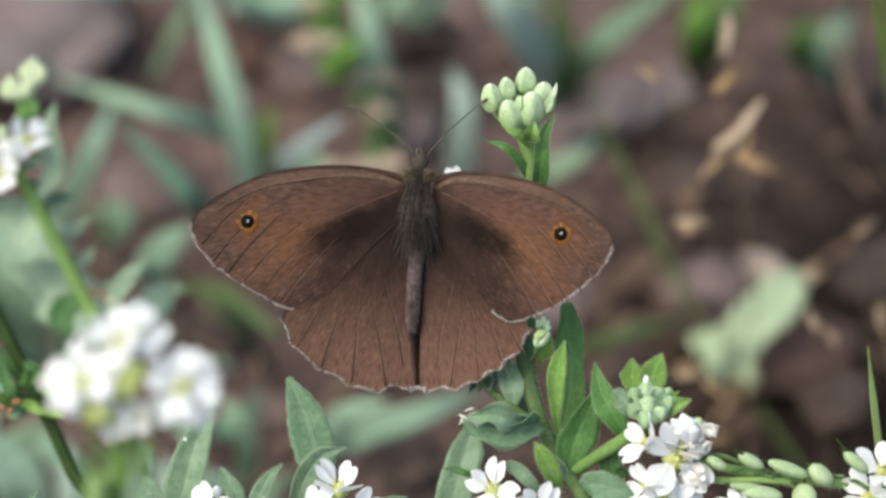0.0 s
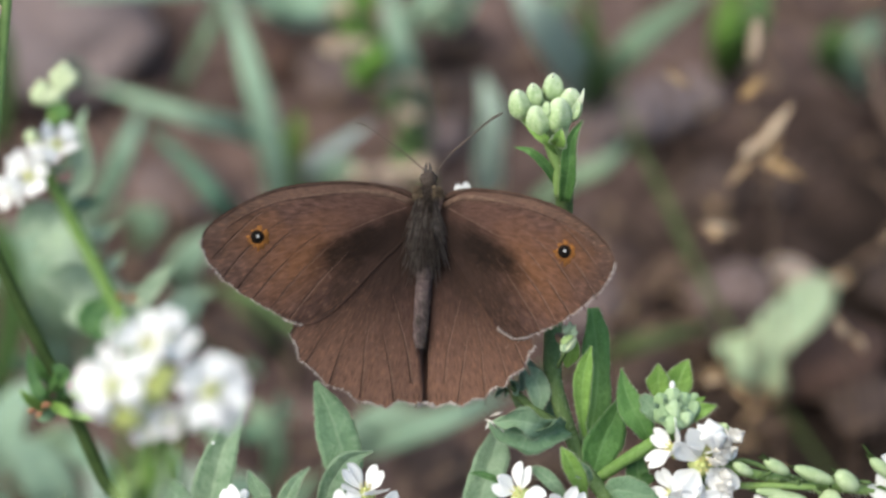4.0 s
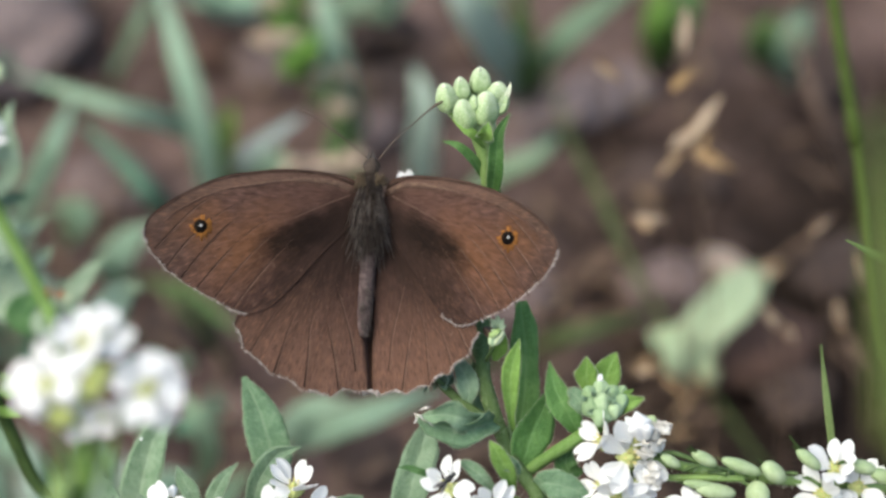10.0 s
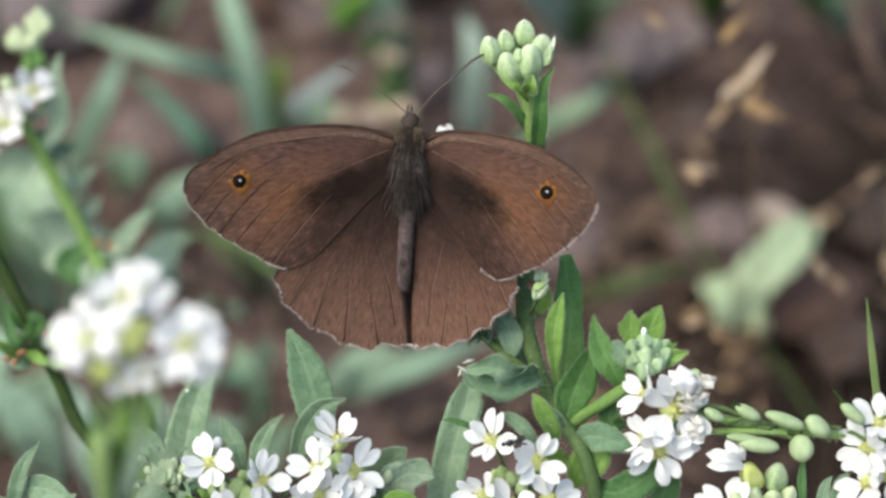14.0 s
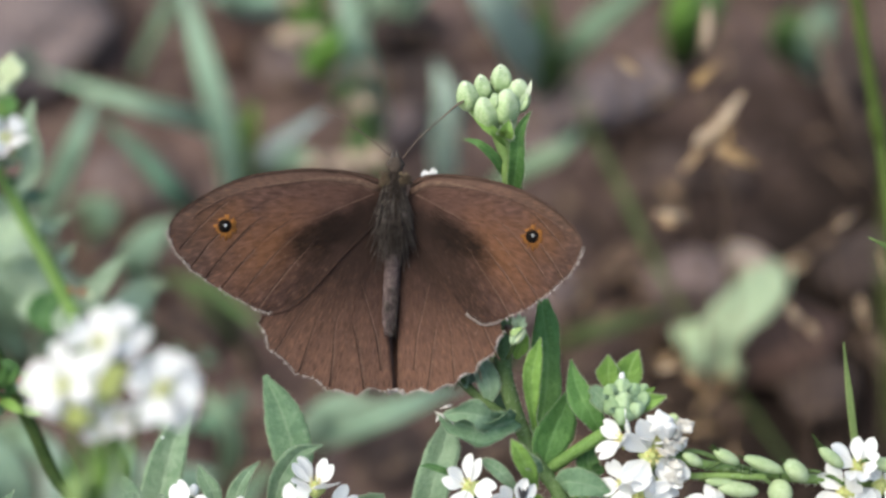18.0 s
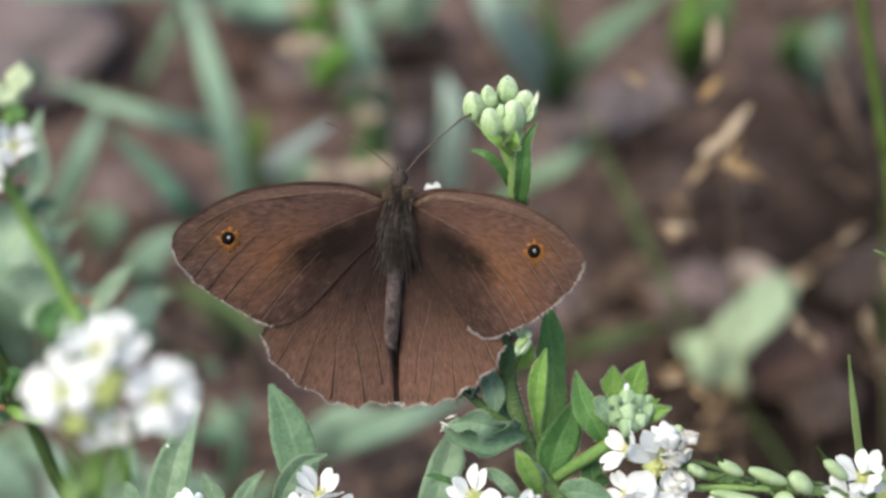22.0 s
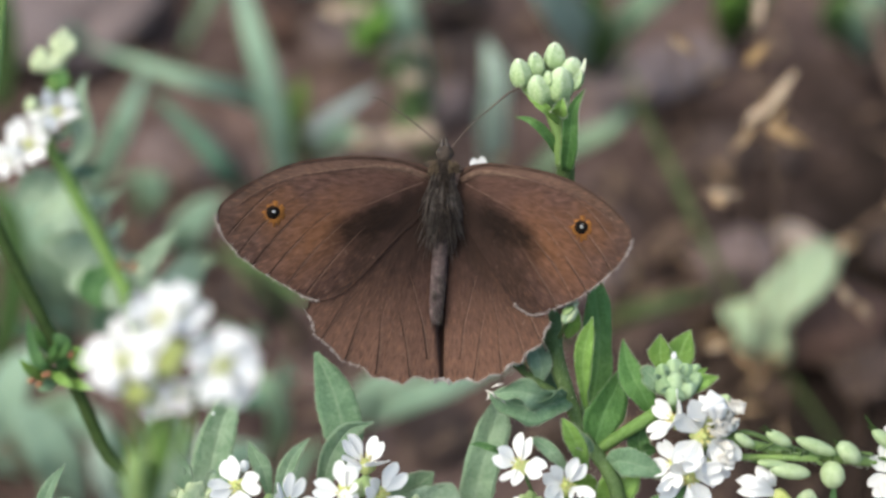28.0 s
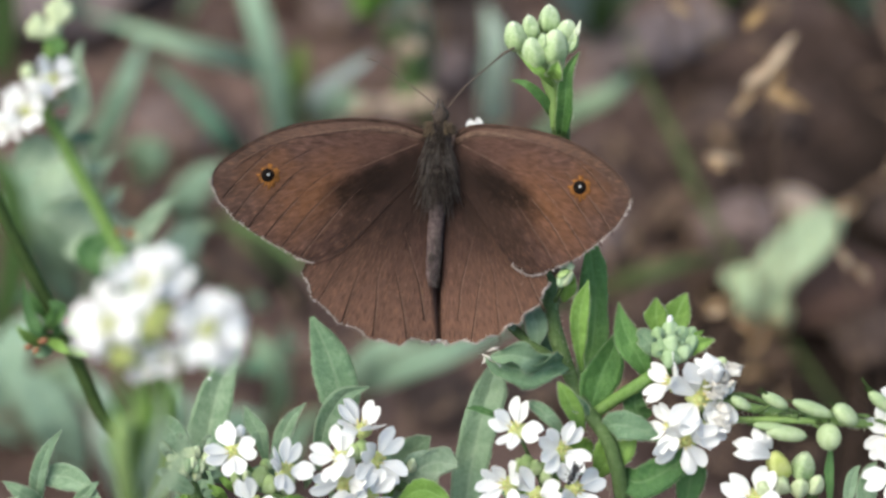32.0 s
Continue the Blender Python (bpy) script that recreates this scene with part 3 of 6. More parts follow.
SPAN_L, SPAN_R = 5.0, 20.0


def closed_curve(pts, n):
    p = [Vector((a, b, 0)) for a, b in pts]
    k = len(p)
    out = []
    for i in range(n):
        s = i / n * k
        j, t = int(s), s - int(s)
        a, b, c, d = p[(j - 1) % k], p[j % k], p[(j + 1) % k], p[(j + 2) % k]
        out.append(0.5 * (2 * b + (c - a) * t + (2 * a - 5 * b + 4 * c - d) * t * t + (3 * b - a - 3 * c + d) * t ** 3))
    return out


def wing_height(p, sign=0):
    """Gentle swell, corrugated along the rays, and a trough beside the abdomen; sign: the wing's side."""
    r = p.xy.length / (340 * U)
    dip = 0.0
    if sign:
        down = -p.y / U
        mid = 743 - 9 * min(1.0, max(0.0, (down - 55) / 190)) + 4 * min(1.0, max(0.0, (down - 245) / 100))
        e, half = sign * p.x / U + 20 + sign * (743 - mid), max(3.0, 13 - 0.11 * max(0.0, down - 235))
        s = min(1.0, max(0.0, (half - e) / (2 * half)))
        dip = 0.004 * s * s * (3 - 2 * s) * min(1.0, max(0.0, (down - 60) / 80)) * (1 - 0.65 * min(1.0, max(0.0, (down - 240) / 90)))
    return 0.0005 * math.sin(math.pi * min(1.0, r)) + 0.00006 * math.sin(math.atan2(p.y, abs(p.x)) * 34) * min(1, r) - dip


def wing_mesh(line, lift, sign=0):
    n = len(line)
    c = sum(line, Vector()) / n
    rings = 26
    verts, faces = [], []
    for z0 in (0.00005, -0.00005):
        for k in range(1, rings + 1):
            for p in line:
                q = c + (p - c) * (k / rings)
                verts.append(Vector((q.x, q.y, wing_height(q, sign) + lift + z0)))
        verts.append(Vector((c.x, c.y, wing_height(c, sign) + lift + z0)))
    half = rings * n + 1
    for side in (0, 1):
        o = side * half
        for k in range(rings - 1):
            for j in range(n):
                a, b = o + k * n + j, o + k * n + (j + 1) % n
                q = (a, b, b + n, a + n)
                faces.append(q if side else q[::-1])
        for j in range(n):
            q = (o + half - 1, o + j, o + (j + 1) % n)
            faces.append(q[::-1] if side else q)
    e = (rings - 1) * n
    for j in range(n):
        k = (j + 1) % n
        faces.append((e + j, e + k, half + e + k, half + e + j))
    return verts, faces


def child(name, data, mat, parent, pivot=Vector((0, 0, 0)), label=""):
    """A part whose mesh is given in its parent's space."""
    me = bpy.data.meshes.new(name)
    me.from_pydata([v - pivot for v in data[0]], [], data[1])
    me.polygons.foreach_set("use_smooth", [True] * len(me.polygons))
    me.materials.append(mat)
    ob = new(name, me)
    ob.parent, ob.location = parent, pivot
    return tagged(ob, label=label) if label else ob


def disc(c, rx, ry, lift, n=20, ragged=0.0, seed=1):
    rnd = random.Random(seed)
    verts = [Vector((c.x, c.y, wing_height(c) + lift + 0.00006))]
    for j in range(n):
        a = 2 * math.pi * j / n
        k = 1 + rnd.uniform(-ragged, ragged)
        p = c + Vector((rx * k * math.cos(a), ry * k * math.sin(a), 0))
        verts.append(Vector((p.x, p.y, wing_height(p) + lift + 0.00003)))
    for j in range(n):
        verts.append(verts[1 + j] - Vector((0, 0, 0.0001)))
    faces = [(0, 1 + j, 1 + (j + 1) % n) for j in range(n)]
    faces += [(1 + j, 1 + n + j, 1 + n + (j + 1) % n, 1 + (j + 1) % n) for j in range(n)]
    return verts, faces


def wing(body, name, outline, hinge, spread, lift, mat, margin, veins, scallop=0.0, eyespot=None):
    """outline: corners on the slanted grid; margin: the share of the outline that carries the fringe."""
    rnd = random.Random(len(name) + int(hinge[0]))
    squeeze = 1 / math.cos(radians(spread))
    sign = 1 if hinge[0] > 742 else -1

    def flat(x, y):
        dx = (x - hinge[0])
        return Vector((dx * squeeze * (1 - 0.10 * math.sin(radians(spread)) * abs(dx) / 341) * U, (hinge[1] - y) * U, 0))

    line = closed_curve([(flat(*p).x, flat(*p).y) for p in outline], 160)
    n = len(line)
    c = sum(line, Vector()) / n
    i0, i1 = int(margin[0] * n), int(margin[1] * n)
    for i in range(i0, i1):
        s = (i - i0) / (i1 - i0)
        line[i] = line[i] + (line[i] - c).normalized() * (scallop * U * (0.5 - abs(math.sin(math.pi * s * 6.5)) if scallop > 4 else abs(math.sin(math.pi * s * 6.5)) - 0.5) + rnd.uniform(-1.2, 1.2) * U)
    ob = child(name, wing_mesh(line, lift, sign if name == "hindwing" else 0), mat, body)
    hairs = []
    for i in range(i0, i1):
        for k in range(4):
            if rnd.random() < 0.12:
                continue
            p = line[i].lerp(line[(i + 1) % n], k / 4)
            d = ((p - c).normalized() + 0.6 * (p.normalized())).normalized()
            d = Matrix.Rotation(rnd.uniform(-0.35, 0.35), 3, "Z") @ d
            a = Vector((p.x, p.y, wing_height(p) + lift)) - d * 3.5 * U
            b = a + d * rnd.uniform(3.5, 9) * U + Vector((0, 0, rnd.uniform(-0.1, 0.1) * 0.001))
            hairs.append(tube([a, b], (0.85 * U, 0.45 * U), 1, 4))
    child("fringe", merge(*hairs), FRINGE, ob, label="pale grey fringe of the wing margin")
    for places in veins:
        if sign > 0:
            places = [(763 + 0.836 * (724 - x), y + 0.095 * (724 - x)) for x, y in places]
        pts = []
        for x, y in places:
            p = flat(x + rnd.uniform(-1.2, 1.2), y + rnd.uniform(-1.2, 1.2))
            pts.append(Vector((p.x, p.y, wing_height(p) + lift + 0.00007)))
        strong = 0.75 if sign > 0 else 1.0
        child("vein", tube(pts, [strong * w * U for w in (0.95, 0.8, 0.5, 0.1)], 12, 5), VEIN, ob)
        ridge = [p + Vector((3.0 * U, -0.6 * U, -0.00002)) for p in pts]
        child("vein_ridge", tube(ridge, [w * U for w in (0.5, 0.8, 0.45, 0.1)], 12, 5), RIDGE, ob)
    if eyespot:
        p = flat(*eyespot)
        spot = child("eyespot", disc(p + Vector((sign * -1 * U, -2 * U, 0)), 16.5 * U, 18.5 * U, lift + 0.00008, 40, 0.34, 5), ORANGE, ob, label="orange ring of the eyespot")
        child("black_centre", disc(p, 11.8 * U, 12.3 * U, lift + 0.00013, 18, 0.06, 6), PUPIL_BLACK, spot)
        child("white_pupil", disc(p + Vector((1 * U, 1 * U, 0)), 2.2 * U, 2.3 * U, lift + 0.00018, 12, 0.05, 7), PUPIL_WHITE, spot)
    return ob


# veins of the left wings, from the margin inwards
FORE_VEINS = [[(357, 433), (395, 391), (440, 352), (490, 328)], [(378, 464), (418, 416), (468, 372), (520, 346)], [(403, 484), (440, 437), (490, 388), (545, 358)], [(432, 502), (470, 455), (520, 405), (565, 375)], [(463, 519), (500, 470), (545, 425), (580, 395)], [(496, 536), (530, 490), (565, 450), (598, 415)]]
HIND_VEINS = [[(525, 613), (545, 580), (566, 548), (590, 515)], [(568, 653), (578, 615), (592, 575), (612, 530)], [(622, 676), (626, 625), (632, 570), (645, 520)], [(683, 684), (675, 630), (664, 575), (650, 520)], [(712, 650), (703, 590), (690, 540), (677, 492)]]


def butterfly():
    body = thing("butterfly", at(742, 400), "brown butterfly basking with spread wings on a white flower head", "butterfly")
    body.matrix_basis = Matrix.Translation(at(742, 400)) @ FLAT

    def loc(x, y, z=0.0):
        return Vector(((x - 742) * U, (400 - y) * U, z))

    hl, hr = (724, 345), (763, 345)
    fl = wing(body, "forewing", [(716, 318), (665, 299), (600, 293), (540, 296), (470, 308), (405, 337), (360, 366), (340, 394), (345, 424), (375, 463), (415, 494), (460, 520), (507, 544), (548, 540), (588, 510), (650, 444), (712, 380)], hl, SPAN_L, 0.00014, WING_FRONT, (0.42, 0.725), FORE_VEINS, 2.0, (438, 393))
    hlw = wing(body, "hindwing", [(722, 350), (640, 400), (560, 470), (505, 545), (509, 592), (547, 638), (600, 670), (654, 692), (700, 684), (742, 689), (757, 684), (760, 600), (748, 470)], hl, SPAN_L, 0.0, WING_HIND, (0.26, 0.76), HIND_VEINS, 8.0)
    fr = wing(body, "forewing", [(772, 322), (810, 305), (870, 308), (930, 319), (985, 338), (1035, 368), (1068, 398), (1084, 430), (1072, 464), (1036, 502), (990, 535), (945, 557), (905, 567), (872, 546), (843, 506), (804, 452), (768, 388)], hr, SPAN_R, 0.00014, WING_FRONT, (0.42, 0.765), FORE_VEINS, 2.0, (995, 415))
    hrw = wing(body, "hindwing", [(765, 350), (835, 410), (890, 480), (932, 563), (926, 605), (893, 640), (860, 663), (820, 683), (775, 688), (736, 689), (722, 684), (716, 600), (732, 470)], hr, SPAN_R, -0.00015, WING_HIND, (0.26, 0.76), HIND_VEINS, 8.0)
    for side, edge in ((fl, [(716, 318), (665, 300), (600, 294), (540, 297), (470, 309), (405, 338), (362, 366)]), (fr, [(772, 322), (810, 306), (870, 309), (930, 320), (985, 339), (1035, 369), (1066, 398)])):
        h, sp, sg = (hl, SPAN_L, -1) if side is fl else (hr, SPAN_R, 1)
        pts = [Vector(((x - h[0]) / math.cos(radians(sp)) * (1 - 0.10 * math.sin(radians(sp)) * abs(x - h[0]) / 341) * U, (h[1] - y - 3) * U, 0)) for x, y in edge]
        pts = [Vector((p.x, p.y, wing_height(p) + 0.00022)) for p in pts]
        child("leading_edge", tube(pts, (2.2 * U, 1.8 * U, 1.6 * U, 1.2 * U), 18, 6), EDGE, side)
        rib = [p + Vector((0, -(9 + 3 * k) * U, -0.00036)) for k, p in enumerate(pts[:6])]
        cell = [Vector((sg * x * U, y * U, 0)) for x, y in ((x, 14 - (0.40 + 0.05 * sg) * x - 0.0004 * x * x) for x in (20, 48, 80, 112, 145))]
        fold = [p + Vector((-sg * 8 * U * (k == 6), -(17 + 3 * (k > 2)) * U, 0.00004)) for k, p in enumerate(pts)][1:]
        child("vein", tube(fold, (0.3 * U, 0.9 * U, 1.5 * U, 1.3 * U, 0.4 * U), 18, 6), CELL, side)
        cell = [Vector((p.x, p.y, wing_height(p) + 0.00016)) for p in cell]
        child("cell_vein", tube(cell, (1.5 * U, 1.1 * U, 0.8 * U, 0.3 * U), 14, 6), CELL, side)
        child("costal_rib", tube(rib, (7 * U, 6.5 * U, 5 * U, 4 * U, 1.5 * U), 18, 8), COSTA, side)
    # body
    thorax = child("thorax", ellipsoid(loc(741, 348, 0.0006), (0.03, 1, 0), 116 * U, 42 * U, 0.95, rings=12, sides=14), FUR, body, loc(741, 345))
    rnd = random.Random(4)
    hairs = []
    for i in range(900):
        a, t = rnd.uniform(-1.5, 1.5), rnd.uniform(-1, 1)
        y = 345 + 55 * t
        rad = 18 * math.sqrt(max(0.05, 1 - t * t * 0.9))
        p = loc(741 + rad * math.sin(a), y, 0.0006 + rad * math.cos(a) * U * 0.95)
        d = Vector((0.20 * math.sin(a) + rnd.uniform(-.2, .2), -1.0 + rnd.uniform(-.3, .3), 0.35 * math.cos(a) + rnd.uniform(-0.1, 0.2))).normalized()
        ln_ = rnd.uniform(8, 36 if t < 0.2 else 66) * U
        hairs.append(tube([p, p + d * ln_ * 0.5 + Vector((0, 0, 0.0001)), p + d * ln_], (1.1 * U, 0.9 * U, 0.3 * U), 2, 3))
    child("fur", merge(*hairs), FUR, thorax)
    long_hairs = []
    for i in range(420):
        a, t = rnd.uniform(-1.45, 1.45), rnd.uniform(-0.75, 1)
        rad = 18 * math.sqrt(max(0.05, 1 - t * t * 0.8))
        p = loc(741 + rad * math.sin(a), 345 + 55 * t, 0.0007 + rad * math.cos(a) * U * 0.95)
        d = Vector((0.24 * math.sin(a) + rnd.uniform(-.14, .14) - 0.05, -1.0, 0.10 * math.cos(a) + rnd.uniform(-0.05, 0.1))).normalized()
        ln_ = rnd.uniform(28, 92) * U
        long_hairs.append(tube([p, p + d * ln_ * 0.5 + Vector((0, 0, 0.00014)), p + d * ln_ + Vector((rnd.uniform(-4, 4) * U, 0, -0.0001))], (0.8 * U, 0.8 * U, 0.25 * U), 3, 3))
    child("grey_hair", merge(*long_hairs), FUR_GREY, thorax, label="long grey hair over the back")
    for o in thorax.children:
        o.location = -loc(741, 345)
    segs = []
    ab = child("abdomen", tube([loc(739, 395, 0.0006), loc(737, 450, 0.0005), loc(733, 510, 0.0004), loc(730, 560, 0.0003), loc(728, 588, 0.0002)], (13.5 * U, 14 * U, 13.5 * U, 12.5 * U, 7.5 * U), 40, 12), ABDOMEN, body, loc(735, 490))
    me = ab.data
    for v in me.vertices:
        k = 1 + 0.07 * abs(math.sin(v.co.y / (22 * U) * math.pi))
        v.co.x, v.co.z = v.co.x * k, v.co.z * k
    for i in range(260):
        s = rnd.random()
        p = loc(739 - 9 * s, 400 + 185 * s, 0.0005)
        a = rnd.uniform(-1.0, 1.0)
        p = p + Vector((13 * U * math.sin(a), 0, 13 * U * math.cos(a)))
        segs.append(tube([p, p + Vector((0.1 * math.sin(a), -1, 0.06)).normalized() * rnd.uniform(5, 13) * U], (0.7 * U, 0.3 * U), 1, 3))
    child("down", merge(*segs), FUR_GREY, ab).location = -loc(735, 490)
    head = child("head", ellipsoid(loc(743, 289, 0.0008), (0.02, 1, 0), 36 * U, 30 * U, 0.9), FUR, body, loc(746, 290))
    collar = []
    for i in range(230):
        side_ = rnd.choice((-1, 1))
        a = side_ * rnd.uniform(0.35, 1.5)
        p = loc(741 + 21 * math.sin(a), rnd.uniform(299, 318), 0.0006 + 18 * U * math.cos(a))
        d = Vector((math.sin(a) * 0.5 + rnd.uniform(-.25, .25), rnd.uniform(-1.0, -0.1), math.cos(a) * 0.5)).normalized()
        collar.append(tube([p, p + d * rnd.uniform(7, 15) * U], (0.9 * U, 0.35 * U), 1, 3))
    child("collar", merge(*collar), FUR_TAN, body, label="tan ruff of hair behind the head")
    for sx in (-1, 1):
        e = child("eye", ellipsoid(loc(743 + sx * 11, 286, 0.0009), (sx, 0.2, 0.4), 9 * U, 15 * U), EYE, head)
        e.location = -loc(746, 290)
        pal = child("palp", tube([loc(742 + sx * 5, 280, 0.0010), loc(742 + sx * 4, 270, 0.0013), loc(742 + sx * 2.5, 259, 0.0014)], (3.4 * U, 3.0 * U, 1.0 * U), 6, 6), FUR_GREY, head)
        pal.location = -loc(746, 290)
    child("antenna", tube([loc(738, 275, 0.001), loc(700, 243, 0.0015), loc(655, 210, 0.002), loc(628, 192, 0.0022), loc(614, 190, 0.0022)], (1.3 * U, 1.3 * U, 1.4 * U, 1.7 * U, 2.8 * U, 2.0 * U), 20, 6), ANTENNA, body)
    child("antenna", tube([loc(756, 275, 0.001), loc(785, 241, 0.0015), loc(822, 209, 0.002), loc(852, 184, 0.0022), loc(873, 172, 0.0022)], (1.3 * U, 1.3 * U, 1.4 * U, 1.7 * U, 2.6 * U, 1.9 * U), 20, 6), ANTENNA, body)
    for sx in (-1, 1):
        for k, yy in enumerate((320, 345, 370)):
            child("leg", tube([loc(742 + sx * 14, yy, -0.001), loc(742 + sx * 40, yy - 6, -0.0035), loc(742 + sx * 26, yy - 10, -0.0066)], (2.5 * U, 1.8 * U, 1.2 * U), 8, 5), FUR, body)
    return body, fl, hlw, fr, hrw


BUTTERFLY, FORE_L, HIND_L, FORE_R, HIND_R = butterfly()


# ---- hoary alyssum: flowers, buds, pods ----
def petal_mesh(seed, mat):
    """One petal, cleft to its middle into two narrow lobes, claw at the origin, along +x, 1 long."""
    rnd = random.Random(seed)
    verts, faces = [], []
    spread = rnd.uniform(0.165, 0.185)
    for k in (-1, 1):
        o = len(verts)
        nu, nv = 11, 6
        bend = rnd.uniform(-0.14, 0.2)
        far, wide, turn = rnd.uniform(0.93, 1.05), rnd.uniform(0.195, 0.235), k * rnd.uniform(-0.02, 0.05)
        for lay in (0.008, -0.008):
            for i in range(nu + 1):
                s = i / nu
                if s < 0.58:
                    t = s / 0.58
                    w = 0.04 + (wide - 0.04) * t * t * (3 - 2 * t)
                else:
                    w = wide * math.sqrt(max(0.03, 1 - ((s - 0.58) / 0.42) ** 2.4))
                t = min(1.0, s / 0.6)
                mid = k * spread * t * t * (3 - 2 * t)
                for j in range(nv + 1):
                    v = -1 + 2 * j / nv
                    x, y = s * far, v * w + mid
                    z = 0.30 * w * v * v + bend * s * s + 0.025 * math.sin(6 * s + k + seed) + 0.015 * math.sin(9 * v + seed) * s + lay
                    verts.append(Vector((x * math.cos(turn) - y * math.sin(turn), x * math.sin(turn) + y * math.cos(turn), z + k * 0.006)))
        n1 = (nu + 1) * (nv + 1)
        for i in range(nu):
            for j in range(nv):
                a = o + i * (nv + 1) + j
                faces.append((a, a + 1, a + nv + 2, a + nv + 1))
                faces.append((n1 + a, n1 + a + nv + 1, n1 + a + nv + 2, n1 + a + 1))
            a, b = o + i * (nv + 1), o + i * (nv + 1) + nv
            faces.append((a, a + nv + 1, n1 + a + nv + 1, n1 + a))
            faces.append((b, n1 + b, n1 + b + nv + 1, b + nv + 1))
        a = o + nu * (nv + 1)
        faces.append(tuple(range(a, a + nv + 1)) + tuple(range(n1 + a + nv, n1 + a - 1, -1)))
    me = bpy.data.meshes.new("petal")
    me.from_pydata(verts, [], faces)
    me.polygons.foreach_set("use_smooth", [True] * len(me.polygons))
    me.materials.append(mat)
    return me


PETALS = [petal_mesh(s, PETAL) for s in range(1, 7)]


def heart_mesh():
    """Calyx cup, ovary and sepals, on a unit of petal length; the flower opens along +z."""
    d = [ellipsoid(Vector((0, 0, -0.06)), (0, 0, 1), 0.5, 0.60, 1, 4, 0.14), ellipsoid(Vector((0, 0, 0.12)), (0, 0, 1), 0.42, 0.24, 1)]
    for k in range(4):
        a = math.pi / 2 * k + math.pi / 4
        v = Vector((math.cos(a), math.sin(a), 0))
        d.append(ellipsoid(v * 0.20 + Vector((0, 0, -0.06)), v * 0.8 + Vector((0, 0, 0.6)), 0.42, 0.15, 0.6, rings=6, sides=8))
    v, f = merge(*d)
    me = bpy.data.meshes.new("flower_heart")
    me.from_pydata(v, [], f)
    me.polygons.foreach_set("use_smooth", [True] * len(f))
    me.materials.append(HEART)
    return me


def stamen_mesh():
    d = []
    for k in range(6):
        a = math.pi / 3 * k + 0.3
        v = Vector((math.cos(a), math.sin(a), 0))
        d.append(tube([v * 0.08, v * 0.13 + Vector((0, 0, 0.2)), v * 0.16 + Vector((0, 0, 0.32))], (0.02, 0.018, 0.015), 3, 5))
        d.append(ellipsoid(v * 0.16 + Vector((0, 0, 0.34)), v + Vector((0, 0, 1)), 0.11, 0.06, 1, rings=5, sides=6))
    v, f = merge(*d)
    me = bpy.data.meshes.new("stamen_ring")
    me.from_pydata(v, [], f)
    me.polygons.foreach_set("use_smooth", [True] * len(f))
    me.materials.append(STAMEN)
    return me


HEART_MESH, STAMEN_MESH = heart_mesh(), stamen_mesh()


def flower(parent, x, y, r=1.0, size=58, face=(0, 0), spin=0.0, open_=20, stalk=None, gone=()):
    """size: petal length on the grid; face: degrees by which it looks to the right and up from the viewer's side."""
    rnd = random.Random(int(x * 7 + y * 13))
    c = at(x, y, r)
    nor = (Matrix.Rotation(radians(face[0]), 3, -DOWN) @ Matrix.Rotation(radians(-face[1]), 3, RIGHT) @ -AHEAD).normalized()
    q = nor.to_track_quat("Z", "Y")
    s = size * U * r
    ob = new("flower", HEART_MESH)
    ob.parent = parent
    ob.matrix_basis = Matrix.Translation(c - ROOT[parent]) @ q.to_matrix().to_4x4() @ Matrix.Rotation(radians(spin), 4, "Z") @ Matrix.Scale(s, 4)
    ROOT[ob] = c
    for k in range(4):
        if k in gone:
            continue
        p = new("petal", rnd.choice(PETALS))
        p.parent = ob
        p.matrix_basis = Matrix.Rotation(math.pi / 2 * k + rnd.uniform(-0.16, 0.16), 4, "Z") @ Matrix.Translation((0.06, 0, 0.04)) @ Matrix.Rotation(radians(-open_ + rnd.uniform(-22, 20)), 4, "Y") @ Matrix.Rotation(rnd.uniform(-0.35, 0.35), 4, "X") @ Matrix.Scale(rnd.uniform(0.92, 1.1), 4)
    st = new("stamen_ring", STAMEN_MESH)
    st.parent = ob
    if stalk:
        e = at(*stalk)
        part("pedicel", tube([c - nor * 0.2 * s, c.lerp(e, 0.5) - nor * 0.25 * s, e], (4 * U * r, 3.4 * U * r, 4.5 * U * r), 8, 6), STEM, parent)
    return ob


def bud(parent, x, y, r, length, width, lean=0, tip=0, mat=None, name="bud"):
    """lean: degrees to the right of upright; tip: degrees towards the viewer."""
    ax = Matrix.Rotation(radians(lean), 3, AHEAD) @ (Matrix.Rotation(radians(tip), 3, RIGHT) @ -DOWN)
    return part(name, ellipsoid(at(x, y, r), ax, length * 1.1 * U * r, width * 1.22 * U * r, 1, 4, 0.17, 0.30, rings=11, sides=16, spin=x, blunt=0.85), mat or BUD, parent)


def pod(parent, x, y, r, length, width, lean, flat=0.75):
    ax = Matrix.Rotation(radians(lean), 3, AHEAD) @ -DOWN
    c = at(x, y, r)
    ob = part("seed_pod", ellipsoid(c, ax, length * U, width * U, flat, 2, 0.03, 0.0, rings=10, sides=14, spin=1.3), POD, parent)
    tip = c + ax * length * U * 0.48
    part("beak", tube([tip, tip + ax * 12 * U], (2.4 * U, 1.2 * U), 3, 5), STEM_DARK, ob)
    return ob


